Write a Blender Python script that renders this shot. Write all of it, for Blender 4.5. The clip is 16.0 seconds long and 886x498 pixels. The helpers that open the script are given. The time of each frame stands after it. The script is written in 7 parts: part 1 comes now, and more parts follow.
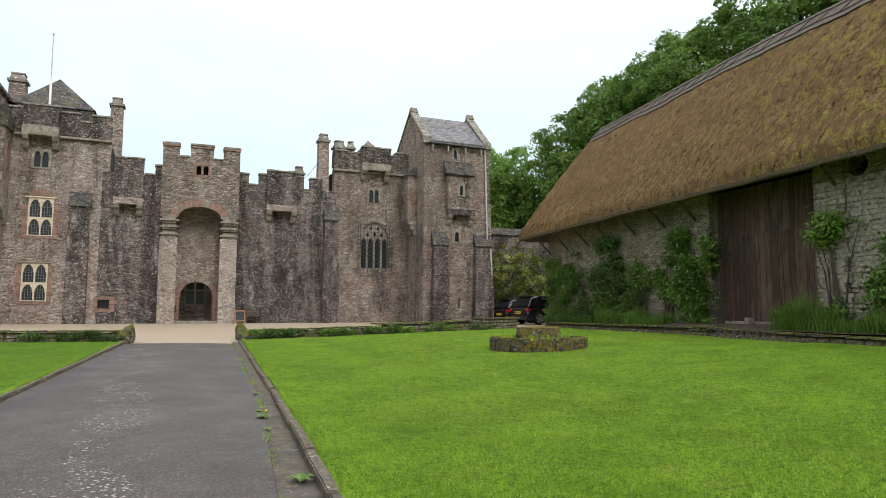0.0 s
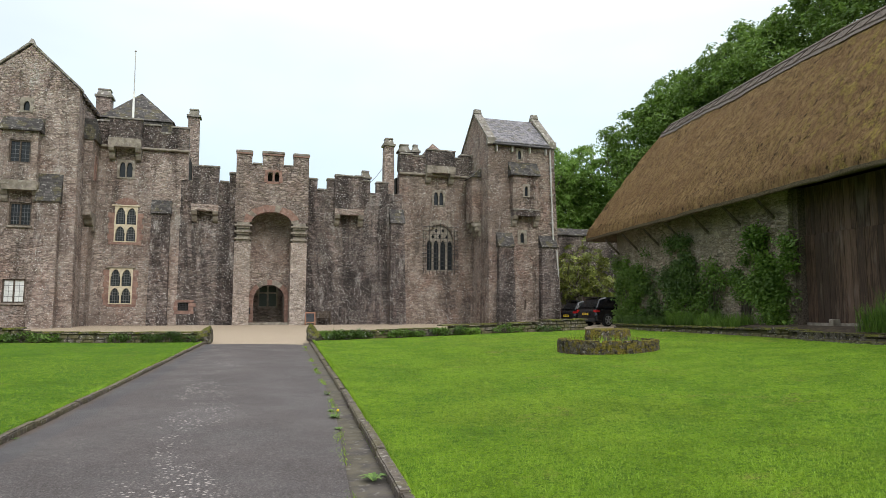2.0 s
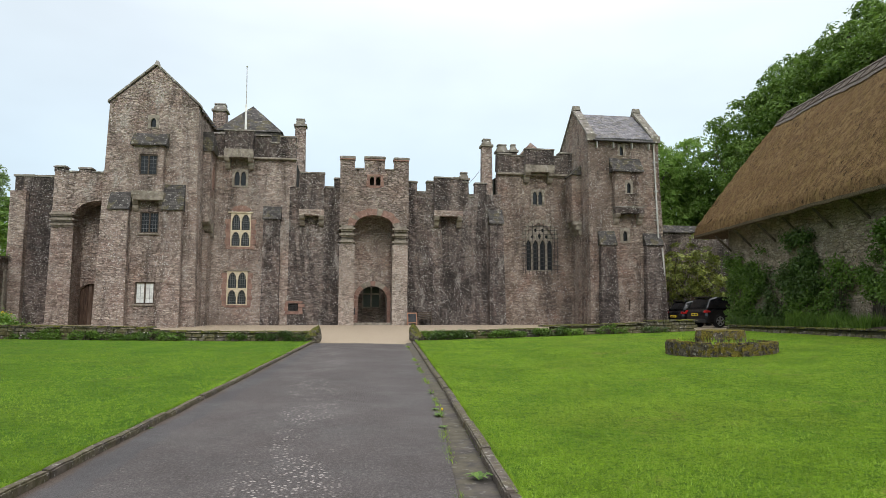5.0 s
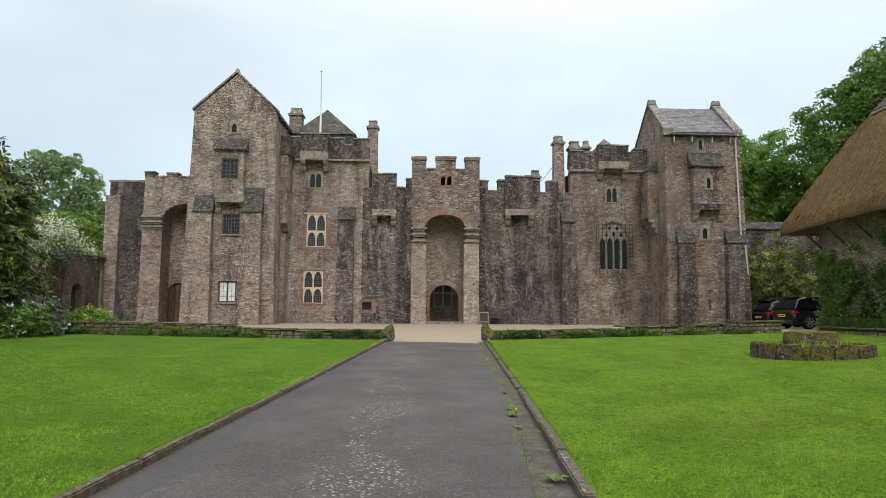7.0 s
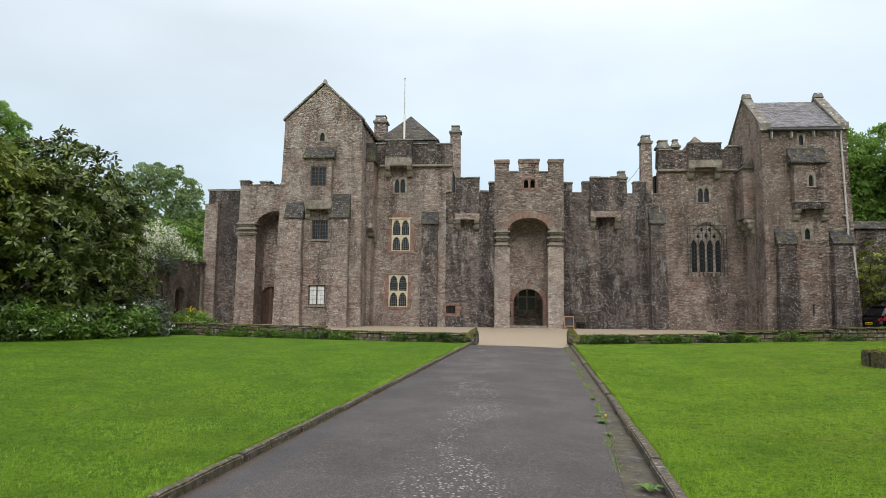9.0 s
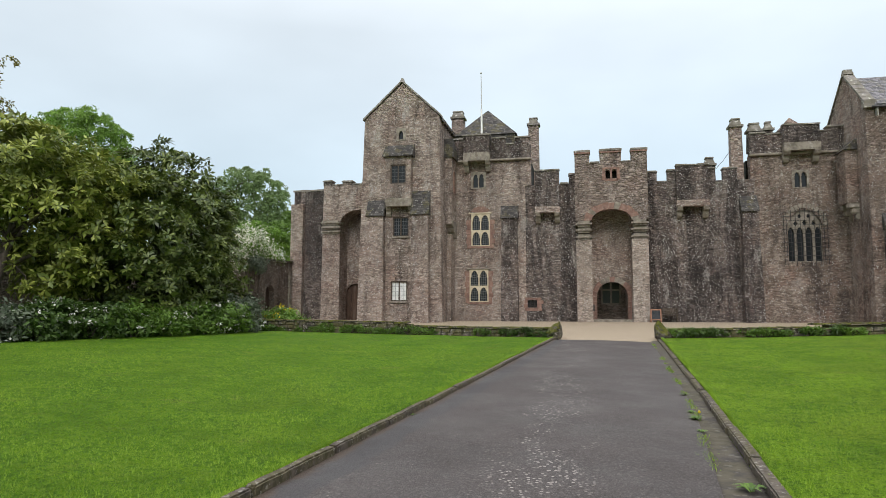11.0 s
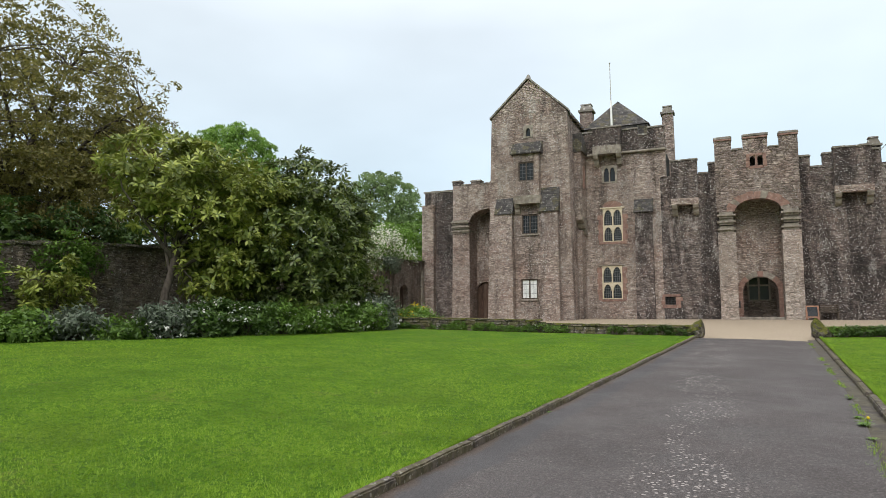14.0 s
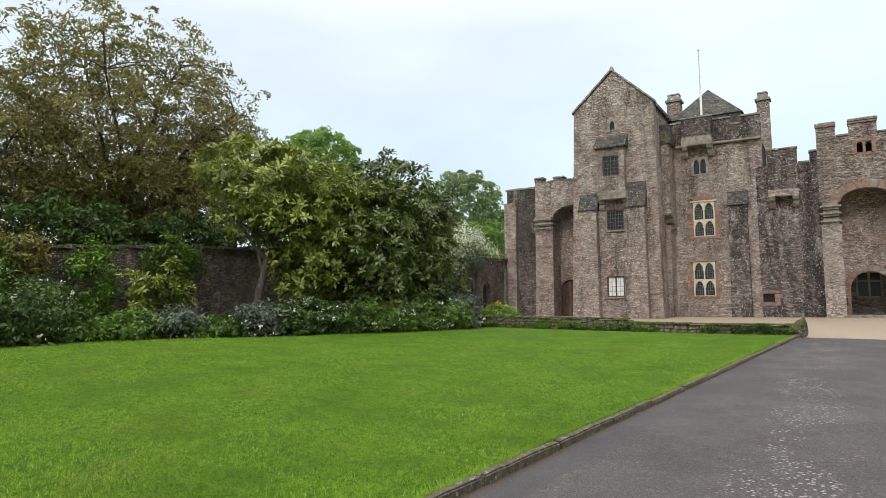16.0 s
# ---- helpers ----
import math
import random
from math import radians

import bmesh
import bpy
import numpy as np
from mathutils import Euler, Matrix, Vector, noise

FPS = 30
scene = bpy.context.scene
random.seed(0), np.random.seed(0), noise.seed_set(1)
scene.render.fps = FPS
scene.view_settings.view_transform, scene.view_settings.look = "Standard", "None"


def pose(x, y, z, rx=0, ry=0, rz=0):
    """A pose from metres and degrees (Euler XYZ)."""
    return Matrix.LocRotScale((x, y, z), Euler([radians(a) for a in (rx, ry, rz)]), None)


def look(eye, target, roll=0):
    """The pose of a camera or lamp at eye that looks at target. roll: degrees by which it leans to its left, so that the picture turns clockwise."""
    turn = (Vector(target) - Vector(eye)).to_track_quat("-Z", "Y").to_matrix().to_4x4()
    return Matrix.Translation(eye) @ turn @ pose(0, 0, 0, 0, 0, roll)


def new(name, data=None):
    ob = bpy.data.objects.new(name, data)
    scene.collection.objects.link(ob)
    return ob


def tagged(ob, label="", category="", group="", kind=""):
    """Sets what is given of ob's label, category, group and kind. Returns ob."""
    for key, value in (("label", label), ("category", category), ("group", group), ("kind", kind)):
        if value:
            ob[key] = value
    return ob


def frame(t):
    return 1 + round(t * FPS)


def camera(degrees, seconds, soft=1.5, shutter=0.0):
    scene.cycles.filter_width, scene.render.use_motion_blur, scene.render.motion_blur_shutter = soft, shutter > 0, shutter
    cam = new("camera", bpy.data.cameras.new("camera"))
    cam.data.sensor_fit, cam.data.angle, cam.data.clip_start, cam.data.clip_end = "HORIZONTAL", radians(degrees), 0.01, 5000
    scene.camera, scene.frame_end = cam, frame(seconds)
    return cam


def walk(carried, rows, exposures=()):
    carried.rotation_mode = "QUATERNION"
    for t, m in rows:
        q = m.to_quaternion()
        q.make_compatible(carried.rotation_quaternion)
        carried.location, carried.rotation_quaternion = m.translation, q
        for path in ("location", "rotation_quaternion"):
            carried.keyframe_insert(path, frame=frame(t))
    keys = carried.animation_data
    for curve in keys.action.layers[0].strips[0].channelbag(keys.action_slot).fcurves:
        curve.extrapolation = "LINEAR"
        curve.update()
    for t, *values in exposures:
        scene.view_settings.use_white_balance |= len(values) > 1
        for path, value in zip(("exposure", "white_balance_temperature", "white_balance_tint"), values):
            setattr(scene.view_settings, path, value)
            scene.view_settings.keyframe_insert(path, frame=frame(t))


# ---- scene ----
cam = camera(68.9, 16.0, soft=0.8)
PATH = [
    (0, (0.148, 0.055, 1.818), (0.917, 1.892, 2.007), 0.2),
    (0.5, (0.139, 0.035, 1.822), (0.866, 1.889, 2.01), 0.2),
    (1, (0.139, 0.031, 1.827), (0.813, 1.904, 2.017), 0.1),
    (1.5, (0.134, 0.033, 1.827), (0.763, 1.922, 2.02), 0.2),
    (2, (0.117, 0.042, 1.825), (0.697, 1.946, 2.018), 0.1),
    (2.5, (0.113, 0.041, 1.82), (0.656, 1.956, 2.015), -0.1),
    (3, (0.11, 0.047, 1.818), (0.604, 1.975, 2.013), 0.2),
    (3.5, (0.1, 0.048, 1.822), (0.548, 1.987, 2.018), 0.3),
    (4, (0.086, 0.022, 1.821), (0.478, 1.973, 2.018), 0.2),
    (6.5, (0.062, 0.074, 1.811), (0.185, 2.062, 2.001), 0.3),
    (7, (0.047, 0.074, 1.812), (0.112, 2.064, 2.003), 0.4),
    (7.5, (0.039, 0.062, 1.817), (0.046, 2.053, 2.01), 0.4),
    (8, (0.027, 0.057, 1.815), (-0.027, 2.047, 2.013), 0.3),
    (8.5, (0.013, 0.056, 1.813), (-0.102, 2.042, 2.013), 0.5),
    (9, (0.001, 0.058, 1.808), (-0.189, 2.038, 2.008), 0.7),
    (11.5, (-0.036, 0.072, 1.801), (-0.531, 2.001, 1.979), 0.0),
    (12, (-0.038, 0.057, 1.799), (-0.601, 1.968, 1.976), -0.0),
    (12.5, (-0.035, 0.058, 1.795), (-0.661, 1.949, 1.973), -0.2),
    (13, (-0.049, 0.042, 1.789), (-0.739, 1.911, 1.967), -0.2),
    (13.5, (-0.05, 0.027, 1.791), (-0.799, 1.873, 1.97), -0.2),
    (14, (-0.057, 0.006, 1.789), (-0.867, 1.826, 1.967), -0.2),
    (14.5, (-0.059, -0.01, 1.803), (-0.926, 1.783, 1.982), -0.4),
    (15, (-0.065, -0.009, 1.801), (-0.994, 1.754, 1.98), -0.5),
    (15.5, (-0.065, 0.013, 1.8), (-1.048, 1.746, 1.977), -0.6),
    (16, (-0.067, 0.024, 1.8), (-1.103, 1.726, 1.974), -0.4),
]
walk(cam, [(t, look(eye, target, roll)) for t, eye, target, roll in PATH], ((0, 0.2), (3.5, 0.12), (7, 0.0), (9, -0.02), (12.5, 0.0), (16, 0.14)))

# ---- light ----
world = bpy.data.worlds.new("overcast_sky")
scene.world = world
world.use_nodes = True


def build_sky():
    nt = world.node_tree
    nt.nodes.clear()
    n, l = nt.nodes.new, nt.links.new
    out, bg = n("ShaderNodeOutputWorld"), n("ShaderNodeBackground")
    co, sep = n("ShaderNodeTexCoord"), n("ShaderNodeSeparateXYZ")
    sky = n("ShaderNodeTexSky")
    sky.sky_type, sky.sun_disc = "NISHITA", False
    sky.sun_elevation, sky.sun_rotation = radians(40), radians(176)
    ramp = n("ShaderNodeValToRGB")
    e = ramp.color_ramp.elements
    e[0].position, e[0].color = 0.0, (0.58, 0.67, 0.74, 1)
    e[1].position, e[1].color = 1.0, (2.15, 2.2, 2.25, 1)
    for p, c in ((0.20, (0.62, 0.735, 0.81)), (0.40, (0.77, 0.85, 0.905)), (0.6, (1.35, 1.4, 1.44))):
        el = e.new(p)
        el.color = (*c, 1)
    l(co.outputs["Generated"], sep.inputs[0])
    l(sep.outputs["Z"], ramp.inputs[0])
    mapn = n("ShaderNodeMapping")
    mapn.inputs["Scale"].default_value = (1.3, 1.3, 3.0)
    cloud = n("ShaderNodeTexNoise")
    cloud.inputs["Scale"].default_value, cloud.inputs["Detail"].default_value = 1.6, 4.0
    l(co.outputs["Generated"], mapn.inputs[0])
    l(mapn.outputs[0], cloud.inputs["Vector"])
    amount = n("ShaderNodeMapRange")
    amount.inputs[1].default_value, amount.inputs[2].default_value = 0.3, 0.7
    amount.inputs[3].default_value, amount.inputs[4].default_value = 0.92, 1.12
    l(cloud.outputs[0], amount.inputs[0])
    # the cloud is brightest towards the hidden sun's side
    side = n("ShaderNodeMapRange")
    side.inputs[1].default_value, side.inputs[2].default_value = -0.6, 0.7
    side.inputs[3].default_value, side.inputs[4].default_value = 0.98, 1.16
    l(sep.outputs["X"], side.inputs[0])
    m1 = n("ShaderNodeMath")
    m1.operation = "MULTIPLY"
    l(amount.outputs[0], m1.inputs[0])
    l(side.outputs[0], m1.inputs[1])
    veil = n("ShaderNodeMix")
    veil.data_type, veil.blend_type = "RGBA", "MULTIPLY"
    veil.inputs[0].default_value = 1.0
    l(ramp.outputs[0], veil.inputs[6])
    l(m1.outputs[0], veil.inputs[7])
    tenth = n("ShaderNodeMix")
    tenth.data_type = "RGBA"
    tenth.inputs[0].default_value = 0.02
    l(veil.outputs[2], tenth.inputs[6])
    l(sky.outputs[0], tenth.inputs[7])
    l(tenth.outputs[2], bg.inputs[0])
    bg.inputs[1].default_value = 1.0
    l(bg.outputs[0], out.inputs[0])


build_sky()
sun = new("sun", bpy.data.lights.new("sun", "SUN"))
sun.data.energy, sun.data.angle, sun.data.color = 1.5, radians(25), (1.0, 0.97, 0.93)
sun.matrix_world = look((3, -20, 34), (0, 20, 0))
scene.view_settings.exposure = 0.0


# ---- materials ----
class Nodes:
    """A small node-graph writer for one material."""

    def __init__(self, name, rough=0.85, spec=0.3):
        self.mat = bpy.data.materials.new(name)
        self.mat.use_nodes = True
        self.t = self.mat.node_tree
        self.b = self.t.nodes["Principled BSDF"]
        self.b.inputs["Roughness"].default_value = rough
        self.b.inputs["Specular IOR Level"].default_value = spec
        self.geo = self.t.nodes.new("ShaderNodeNewGeometry")
        self.pos = self.geo.outputs["Position"]

    def put(self, sock, v):
        if hasattr(v, "is_linked"):
            self.t.links.new(v, sock)
        elif v is not None:
            if hasattr(sock.default_value, "__len__") and len(sock.default_value) == 4 and len(v) == 3:
                v = (*v, 1)
            sock.default_value = v

    def math(self, op, a, b=None, clamp=False):
        n = self.t.nodes.new("ShaderNodeMath")
        n.operation, n.use_clamp = op, clamp
        self.put(n.inputs[0], a)
        if b is not None:
            self.put(n.inputs[1], b)
        return n.outputs[0]

    def noise(self, scale, detail=4, vec=None, rough=0.55, dist=0.0):
        n = self.t.nodes.new("ShaderNodeTexNoise")
        self.put(n.inputs["Vector"], vec or self.pos)
        n.inputs["Scale"].default_value, n.inputs["Detail"].default_value = scale, detail
        n.inputs["Roughness"].default_value, n.inputs["Distortion"].default_value = rough, dist
        return n.outputs["Fac"]

    def noise_colour(self, scale, vec=None):
        n = self.t.nodes.new("ShaderNodeTexNoise")
        self.put(n.inputs["Vector"], vec or self.pos)
        n.inputs["Scale"].default_value = scale
        return n.outputs["Color"]

    def voronoi(self, scale, vec=None, feature="F1", out="Distance", rand=1.0):
        n = self.t.nodes.new("ShaderNodeTexVoronoi")
        n.feature = feature
        self.put(n.inputs["Vector"], vec or self.pos)
        n.inputs["Scale"].default_value, n.inputs["Randomness"].default_value = scale, rand
        return n.outputs[out]

    def scaled(self, sx, sy, sz, vec=None):
        n = self.t.nodes.new("ShaderNodeVectorMath")
        n.operation = "MULTIPLY"
        self.put(n.inputs[0], vec or self.pos)
        n.inputs[1].default_value = (sx, sy, sz)
        return n.outputs[0]

    def vadd(self, a, b):
        n = self.t.nodes.new("ShaderNodeVectorMath")
        self.put(n.inputs[0], a)
        self.put(n.inputs[1], b)
        return n.outputs[0]

    def ramp(self, fac, lo, hi, a=0.0, b=1.0):
        n = self.t.nodes.new("ShaderNodeMapRange")
        n.interpolation_type = "SMOOTHSTEP"
        self.put(n.inputs[0], fac)
        for k, v in zip((1, 2, 3, 4), (lo, hi, a, b)):
            n.inputs[k].default_value = v
        return n.outputs[0]

    def mix(self, fac, a, b, mode="MIX"):
        n = self.t.nodes.new("ShaderNodeMix")
        n.data_type, n.blend_type = "RGBA", mode
        self.put(n.inputs[0], fac)
        self.put(n.inputs[6], a)
        self.put(n.inputs[7], b)
        return n.outputs[2]

    def wall_uv(self):
        """Along and up on upright faces of any turn."""
        sep = self.t.nodes.new("ShaderNodeSeparateXYZ")
        self.put(sep.inputs[0], self.pos)
        com = self.t.nodes.new("ShaderNodeCombineXYZ")
        self.put(com.inputs[0], self.math("ADD", sep.outputs[0], sep.outputs[1]))
        self.put(com.inputs[1], sep.outputs[2])
        return com.outputs[0]

    def brick(self, vec, width, height, mortar, offset=0.5, smooth=0.3):
        n = self.t.nodes.new("ShaderNodeTexBrick")
        self.put(n.inputs["Vector"], vec)
        n.inputs["Color1"].default_value, n.inputs["Color2"].default_value = (0, 0, 0, 1), (1, 1, 1, 1)
        n.inputs["Mortar"].default_value = (0.5, 0.5, 0.5, 1)
        n.inputs["Scale"].default_value = 1.0
        n.inputs["Mortar Size"].default_value, n.inputs["Mortar Smooth"].default_value = mortar, smooth
        n.inputs["Brick Width"].default_value, n.inputs["Row Height"].default_value = width, height
        n.offset = offset
        return n.outputs["Color"], n.outputs["Fac"]

    def random(self):
        return self.t.nodes.new("ShaderNodeObjectInfo").outputs["Random"]

    def island(self):
        return self.geo.outputs["Random Per Island"]

    def done(self, colour, bump=None, strength=0.5, dist=0.02, rough=None):
        self.put(self.b.inputs["Base Color"], colour)
        if rough is not None:
            self.put(self.b.inputs["Roughness"], rough)
        if bump is not None:
            n = self.t.nodes.new("ShaderNodeBump")
            n.inputs["Strength"].default_value, n.inputs["Distance"].default_value = strength, dist
            self.put(n.inputs["Height"], bump)
            self.put(self.b.inputs["Normal"], n.outputs[0])
        return self.mat


def rubble(name, pale, mid, dark, stain=0.5, red=0.3, speck=0.5, width=0.27, height=0.085):
    """Random slate rubble: flat stones of many tones, rain streaks, rust-red patches and white lichen."""
    k = Nodes(name, 0.92, 0.15)
    wob = k.scaled(0.20, 0.10, 0.0, k.noise_colour(1.9))
    uv = k.scaled(1 / width, 1 / height, 0.0, k.vadd(k.wall_uv(), wob))
    tone = k.voronoi(1.0, uv, "F1", "Color", 0.85)
    edge = k.voronoi(1.0, uv, "DISTANCE_TO_EDGE", "Distance", 0.85)
    joint = k.ramp(edge, 0.10, 0.02)
    other = k.math("FRACT", k.math("MULTIPLY", tone, 7.31))
    fine = k.noise(12, 6, k.scaled(0.6, 0.6, 1.4), 0.75)
    grit = k.noise(26, 4, rough=0.7)
    big = k.noise(0.45, 9, rough=0.78)
    c = k.mix(k.ramp(tone, 0.3, 0.7), mid, k.mix(k.ramp(fine, 0.38, 0.62), mid, pale))
    c = k.mix(k.ramp(other, 0.62, 0.95, 0.0, 0.5), c, k.mix(k.ramp(fine, 0.4, 0.6), dark, mid))
    c = k.mix(k.ramp(other, 0.28, 0.05, 0.0, 0.35), c, pale)
    # rust-red stones in broad patches
    redness = k.math("MULTIPLY", k.ramp(k.noise(0.5, 8, rough=0.75), 0.46, 0.62), red)
    c = k.mix(redness, c, k.mix(k.ramp(tone, 0.3, 0.7), (0.19, 0.10, 0.08), (0.43, 0.25, 0.19)))
    c = k.mix(k.math("MULTIPLY", k.ramp(big, 0.48, 0.66), 0.4), c, k.mix(k.ramp(tone, 0.3, 0.7), mid, pale))
    # mottling and weather-blackened blotches with ragged edges
    mottle = k.ramp(k.noise(1.9, 8, k.scaled(1.0, 1.0, 0.75), 0.76), 0.52, 0.60)
    c = k.mix(k.math("MULTIPLY", mottle, 0.5), c, k.mix(fine, dark, mid))
    blot = k.ramp(k.noise(0.42, 9, k.scaled(1.2, 1.2, 0.55), 0.72), 0.51, 0.60)
    c = k.mix(k.math("MULTIPLY", blot, 0.62), c, k.mix(fine, dark, mid))
    # dark rain streaks that run down from the parapet
    run = k.noise(1.0, 9, k.scaled(0.75, 0.75, 0.11), 0.72, 0.7)
    streak = k.math("MULTIPLY", k.ramp(run, 0.62 - 0.24 * stain, 0.74 - 0.16 * stain), min(0.88, 0.42 + 0.38 * stain))
    c = k.mix(streak, c, k.mix(k.ramp(tone, 0.35, 0.7), (0.028, 0.026, 0.026), dark))
    # deep open joints and holes
    gaps = k.ramp(k.noise(8.5, 5, k.scaled(0.6, 0.6, 1.7), 0.7), 0.56, 0.66)
    c = k.mix(k.math("MULTIPLY", gaps, 0.4), c, tuple(0.5 * v for v in dark))
    joint_tone = k.mix(k.ramp(k.noise(1.1, 4), 0.42, 0.6), tuple(0.7 * v for v in dark), mid)
    c = k.mix(k.math("MULTIPLY", joint, 0.5), c, joint_tone)
    # white runs of lime and lichen
    lime = k.math("MULTIPLY", k.ramp(k.noise(1.3, 7, k.scaled(1.0, 1.0, 0.4), 0.75), 0.56, 0.66), k.ramp(grit, 0.42, 0.58))
    c = k.mix(k.math("MULTIPLY", lime, 0.75 * speck), c, (0.66, 0.61, 0.56))
    for size, lo, hi, where in ((3.6, 0.17, 0.10, 0.52), (6.5, 0.24, 0.14, 0.45), (11.0, 0.26, 0.16, 0.42)):
        spot = k.math("MULTIPLY", k.ramp(k.voronoi(size), lo, hi), k.ramp(k.noise(1.1, 6, rough=0.7), where - 0.06 * speck, where + 0.1))
        c = k.mix(k.math("MULTIPLY", spot, 0.8 * speck), c, (0.72, 0.68, 0.64))
    c = k.mix(k.ramp(grit, 0.35, 0.65, 0.0, 0.25), c, dark)
    h = k.math("ADD", k.math("MULTIPLY", joint, -1.0), k.math("ADD", k.math("MULTIPLY", other, 0.6), k.math("MULTIPLY", fine, 1.2)))
    h = k.math("SUBTRACT", h, gaps)
    return k.done(c, h, 1.0, 0.06)


M_STONE = rubble("warm_rubble", (0.74, 0.625, 0.535), (0.45, 0.35, 0.295), (0.095, 0.076, 0.067), 0.55, 0.5, 1.2)
M_DARK = rubble("streaked_dark_rubble", (0.50, 0.415, 0.37), (0.215, 0.173, 0.153), (0.046, 0.038, 0.036), 1.0, 0.28, 1.1)
M_PORTAL = rubble("gatehouse_rubble", (0.54, 0.45, 0.38), (0.29, 0.23, 0.195), (0.07, 0.057, 0.05), 0.5, 0.3, 0.55, 0.36, 0.11)
M_PALE = rubble("pale_jamb_rubble", (0.74, 0.64, 0.55), (0.54, 0.445, 0.375), (0.15, 0.12, 0.10), 0.12, 0.35, 0.9)
M_BROWN = rubble("brown_rubble", (0.62, 0.515, 0.43), (0.35, 0.268, 0.218), (0.075, 0.06, 0.052), 0.68, 0.6, 1.0)
M_GARDEN = rubble("garden_wall_rubble", (0.38, 0.315, 0.26), (0.21, 0.168, 0.136), (0.055, 0.045, 0.038), 0.55, 0.2, 0.6)
M_BARN = rubble("limewashed_barn_rubble", (0.45, 0.385, 0.295), (0.29, 0.242, 0.182), (0.11, 0.093, 0.073), 0.1, 0.25, 0.4, 0.34, 0.12)


def plain_stone(name, a, b, scale=6.0, lichen=0.3, moss=0.0, rough=0.9, moss_scale=2.5, moss_tone=(0.15, 0.125, 0.026)):
    k = Nodes(name, rough, 0.25)
    f = k.noise(scale, 6)
    c = k.mix(k.ramp(f, 0.3, 0.7), a, b)
    c = k.mix(k.math("MULTIPLY", k.random(), 0.35), c, b)
    c = k.mix(k.math("MULTIPLY", k.ramp(k.noise(scale * 1.7, 5), 0.58, 0.66), lichen), c, (0.6, 0.58, 0.52))
    if moss:
        c = k.mix(k.math("MULTIPLY", k.ramp(k.noise(moss_scale, 6, rough=0.65), 0.40, 0.54), moss), c, k.mix(k.noise(30, 3), (0.045, 0.05, 0.010), moss_tone))
    return k.done(c, f, 0.6, 0.03)


M_COPING = plain_stone("lichened_coping", (0.12, 0.105, 0.095), (0.27, 0.245, 0.225), 3.0, 0.9, 0.25)
M_BARNSTONE = plain_stone("pale_barn_stone", (0.12, 0.103, 0.083), (0.31, 0.27, 0.22), 9.0, 0.4)
M_CORBEL = plain_stone("corbel_stone", (0.13, 0.11, 0.093), (0.31, 0.27, 0.23), 4.0, 0.3, 0.15)
M_RED = plain_stone("red_sandstone", (0.145, 0.085, 0.068), (0.27, 0.165, 0.13), 5.0, 0.15)
M_CREAM = plain_stone("cream_limestone", (0.43, 0.36, 0.25), (0.60, 0.52, 0.385), 7.0, 0.1)
M_KERB = plain_stone("kerb_stone", (0.035, 0.029, 0.024), (0.12, 0.098, 0.08), 11.0, 0.3, 0.3)
M_LOWWALL = plain_stone("terrace_wall_stone", (0.045, 0.038, 0.032), (0.19, 0.162, 0.14), 9.0, 0.6, 0.6)


def mossy_stone(name, a, b, moss_a, moss_b, low=0.35):
    """Dark lichen-flecked stone with moss thick on whatever faces up."""
    k = Nodes(name, 0.95, 0.15)
    f = k.noise(9, 7, rough=0.75)
    c = k.mix(k.ramp(f, 0.38, 0.62), a, b)
    c = k.mix(k.math("MULTIPLY", k.ramp(k.noise(17, 5, rough=0.7), 0.57, 0.64), 0.7), c, (0.42, 0.40, 0.37))
    sep = k.t.nodes.new("ShaderNodeSeparateXYZ")
    k.put(sep.inputs[0], k.geo.outputs["Normal"])
    grow = k.math("ADD", k.math("MULTIPLY", sep.outputs[2], 0.3), k.noise(5.0, 7, rough=0.72))
    c = k.mix(k.ramp(grow, 0.50 + low * 0.2, 0.60 + low * 0.2), c, k.mix(k.ramp(k.noise(22, 4, rough=0.7), 0.35, 0.65), moss_a, moss_b))
    return k.done(c, k.math("ADD", f, k.noise(30, 4)), 0.9, 0.05)


M_MOSSRING = mossy_stone("moss_grown_planter_stone", (0.022, 0.018, 0.014), (0.12, 0.10, 0.08), (0.045, 0.042, 0.008), (0.19, 0.15, 0.026), -0.1)
M_MOSSROCK = mossy_stone("moss_grown_boulder", (0.03, 0.026, 0.021), (0.15, 0.13, 0.105), (0.04, 0.05, 0.010), (0.14, 0.13, 0.028), 0.2)
M_CONCRETE = plain_stone("gutter_concrete", (0.036, 0.030, 0.027), (0.085, 0.073, 0.064), 5.0, 0.1, 0.2)
M_JOINT = plain_stone("earth_joint", (0.03, 0.027, 0.02), (0.06, 0.055, 0.04), 8.0, 0.0, 0.3)


def slate(name, a, b, moss=0.3):
    k = Nodes(name, 0.8, 0.2)
    uv = k.vadd(k.wall_uv(), k.scaled(0.02, 0.02, 0, k.noise_colour(5)))
    tone, joint = k.brick(uv, 0.24, 0.13, 0.008)
    c = k.mix(tone, a, b)
    c = k.mix(k.math("MULTIPLY", k.ramp(k.noise(2.2, 5), 0.52, 0.62), moss), c, (0.14, 0.12, 0.05))
    c = k.mix(k.math("MULTIPLY", k.ramp(k.noise(9, 4), 0.6, 0.66), 0.5), c, (0.5, 0.48, 0.44))
    c = k.mix(joint, c, (0.03, 0.03, 0.03))
    return k.done(c, k.math("SUBTRACT", tone, joint), 0.8, 0.03)


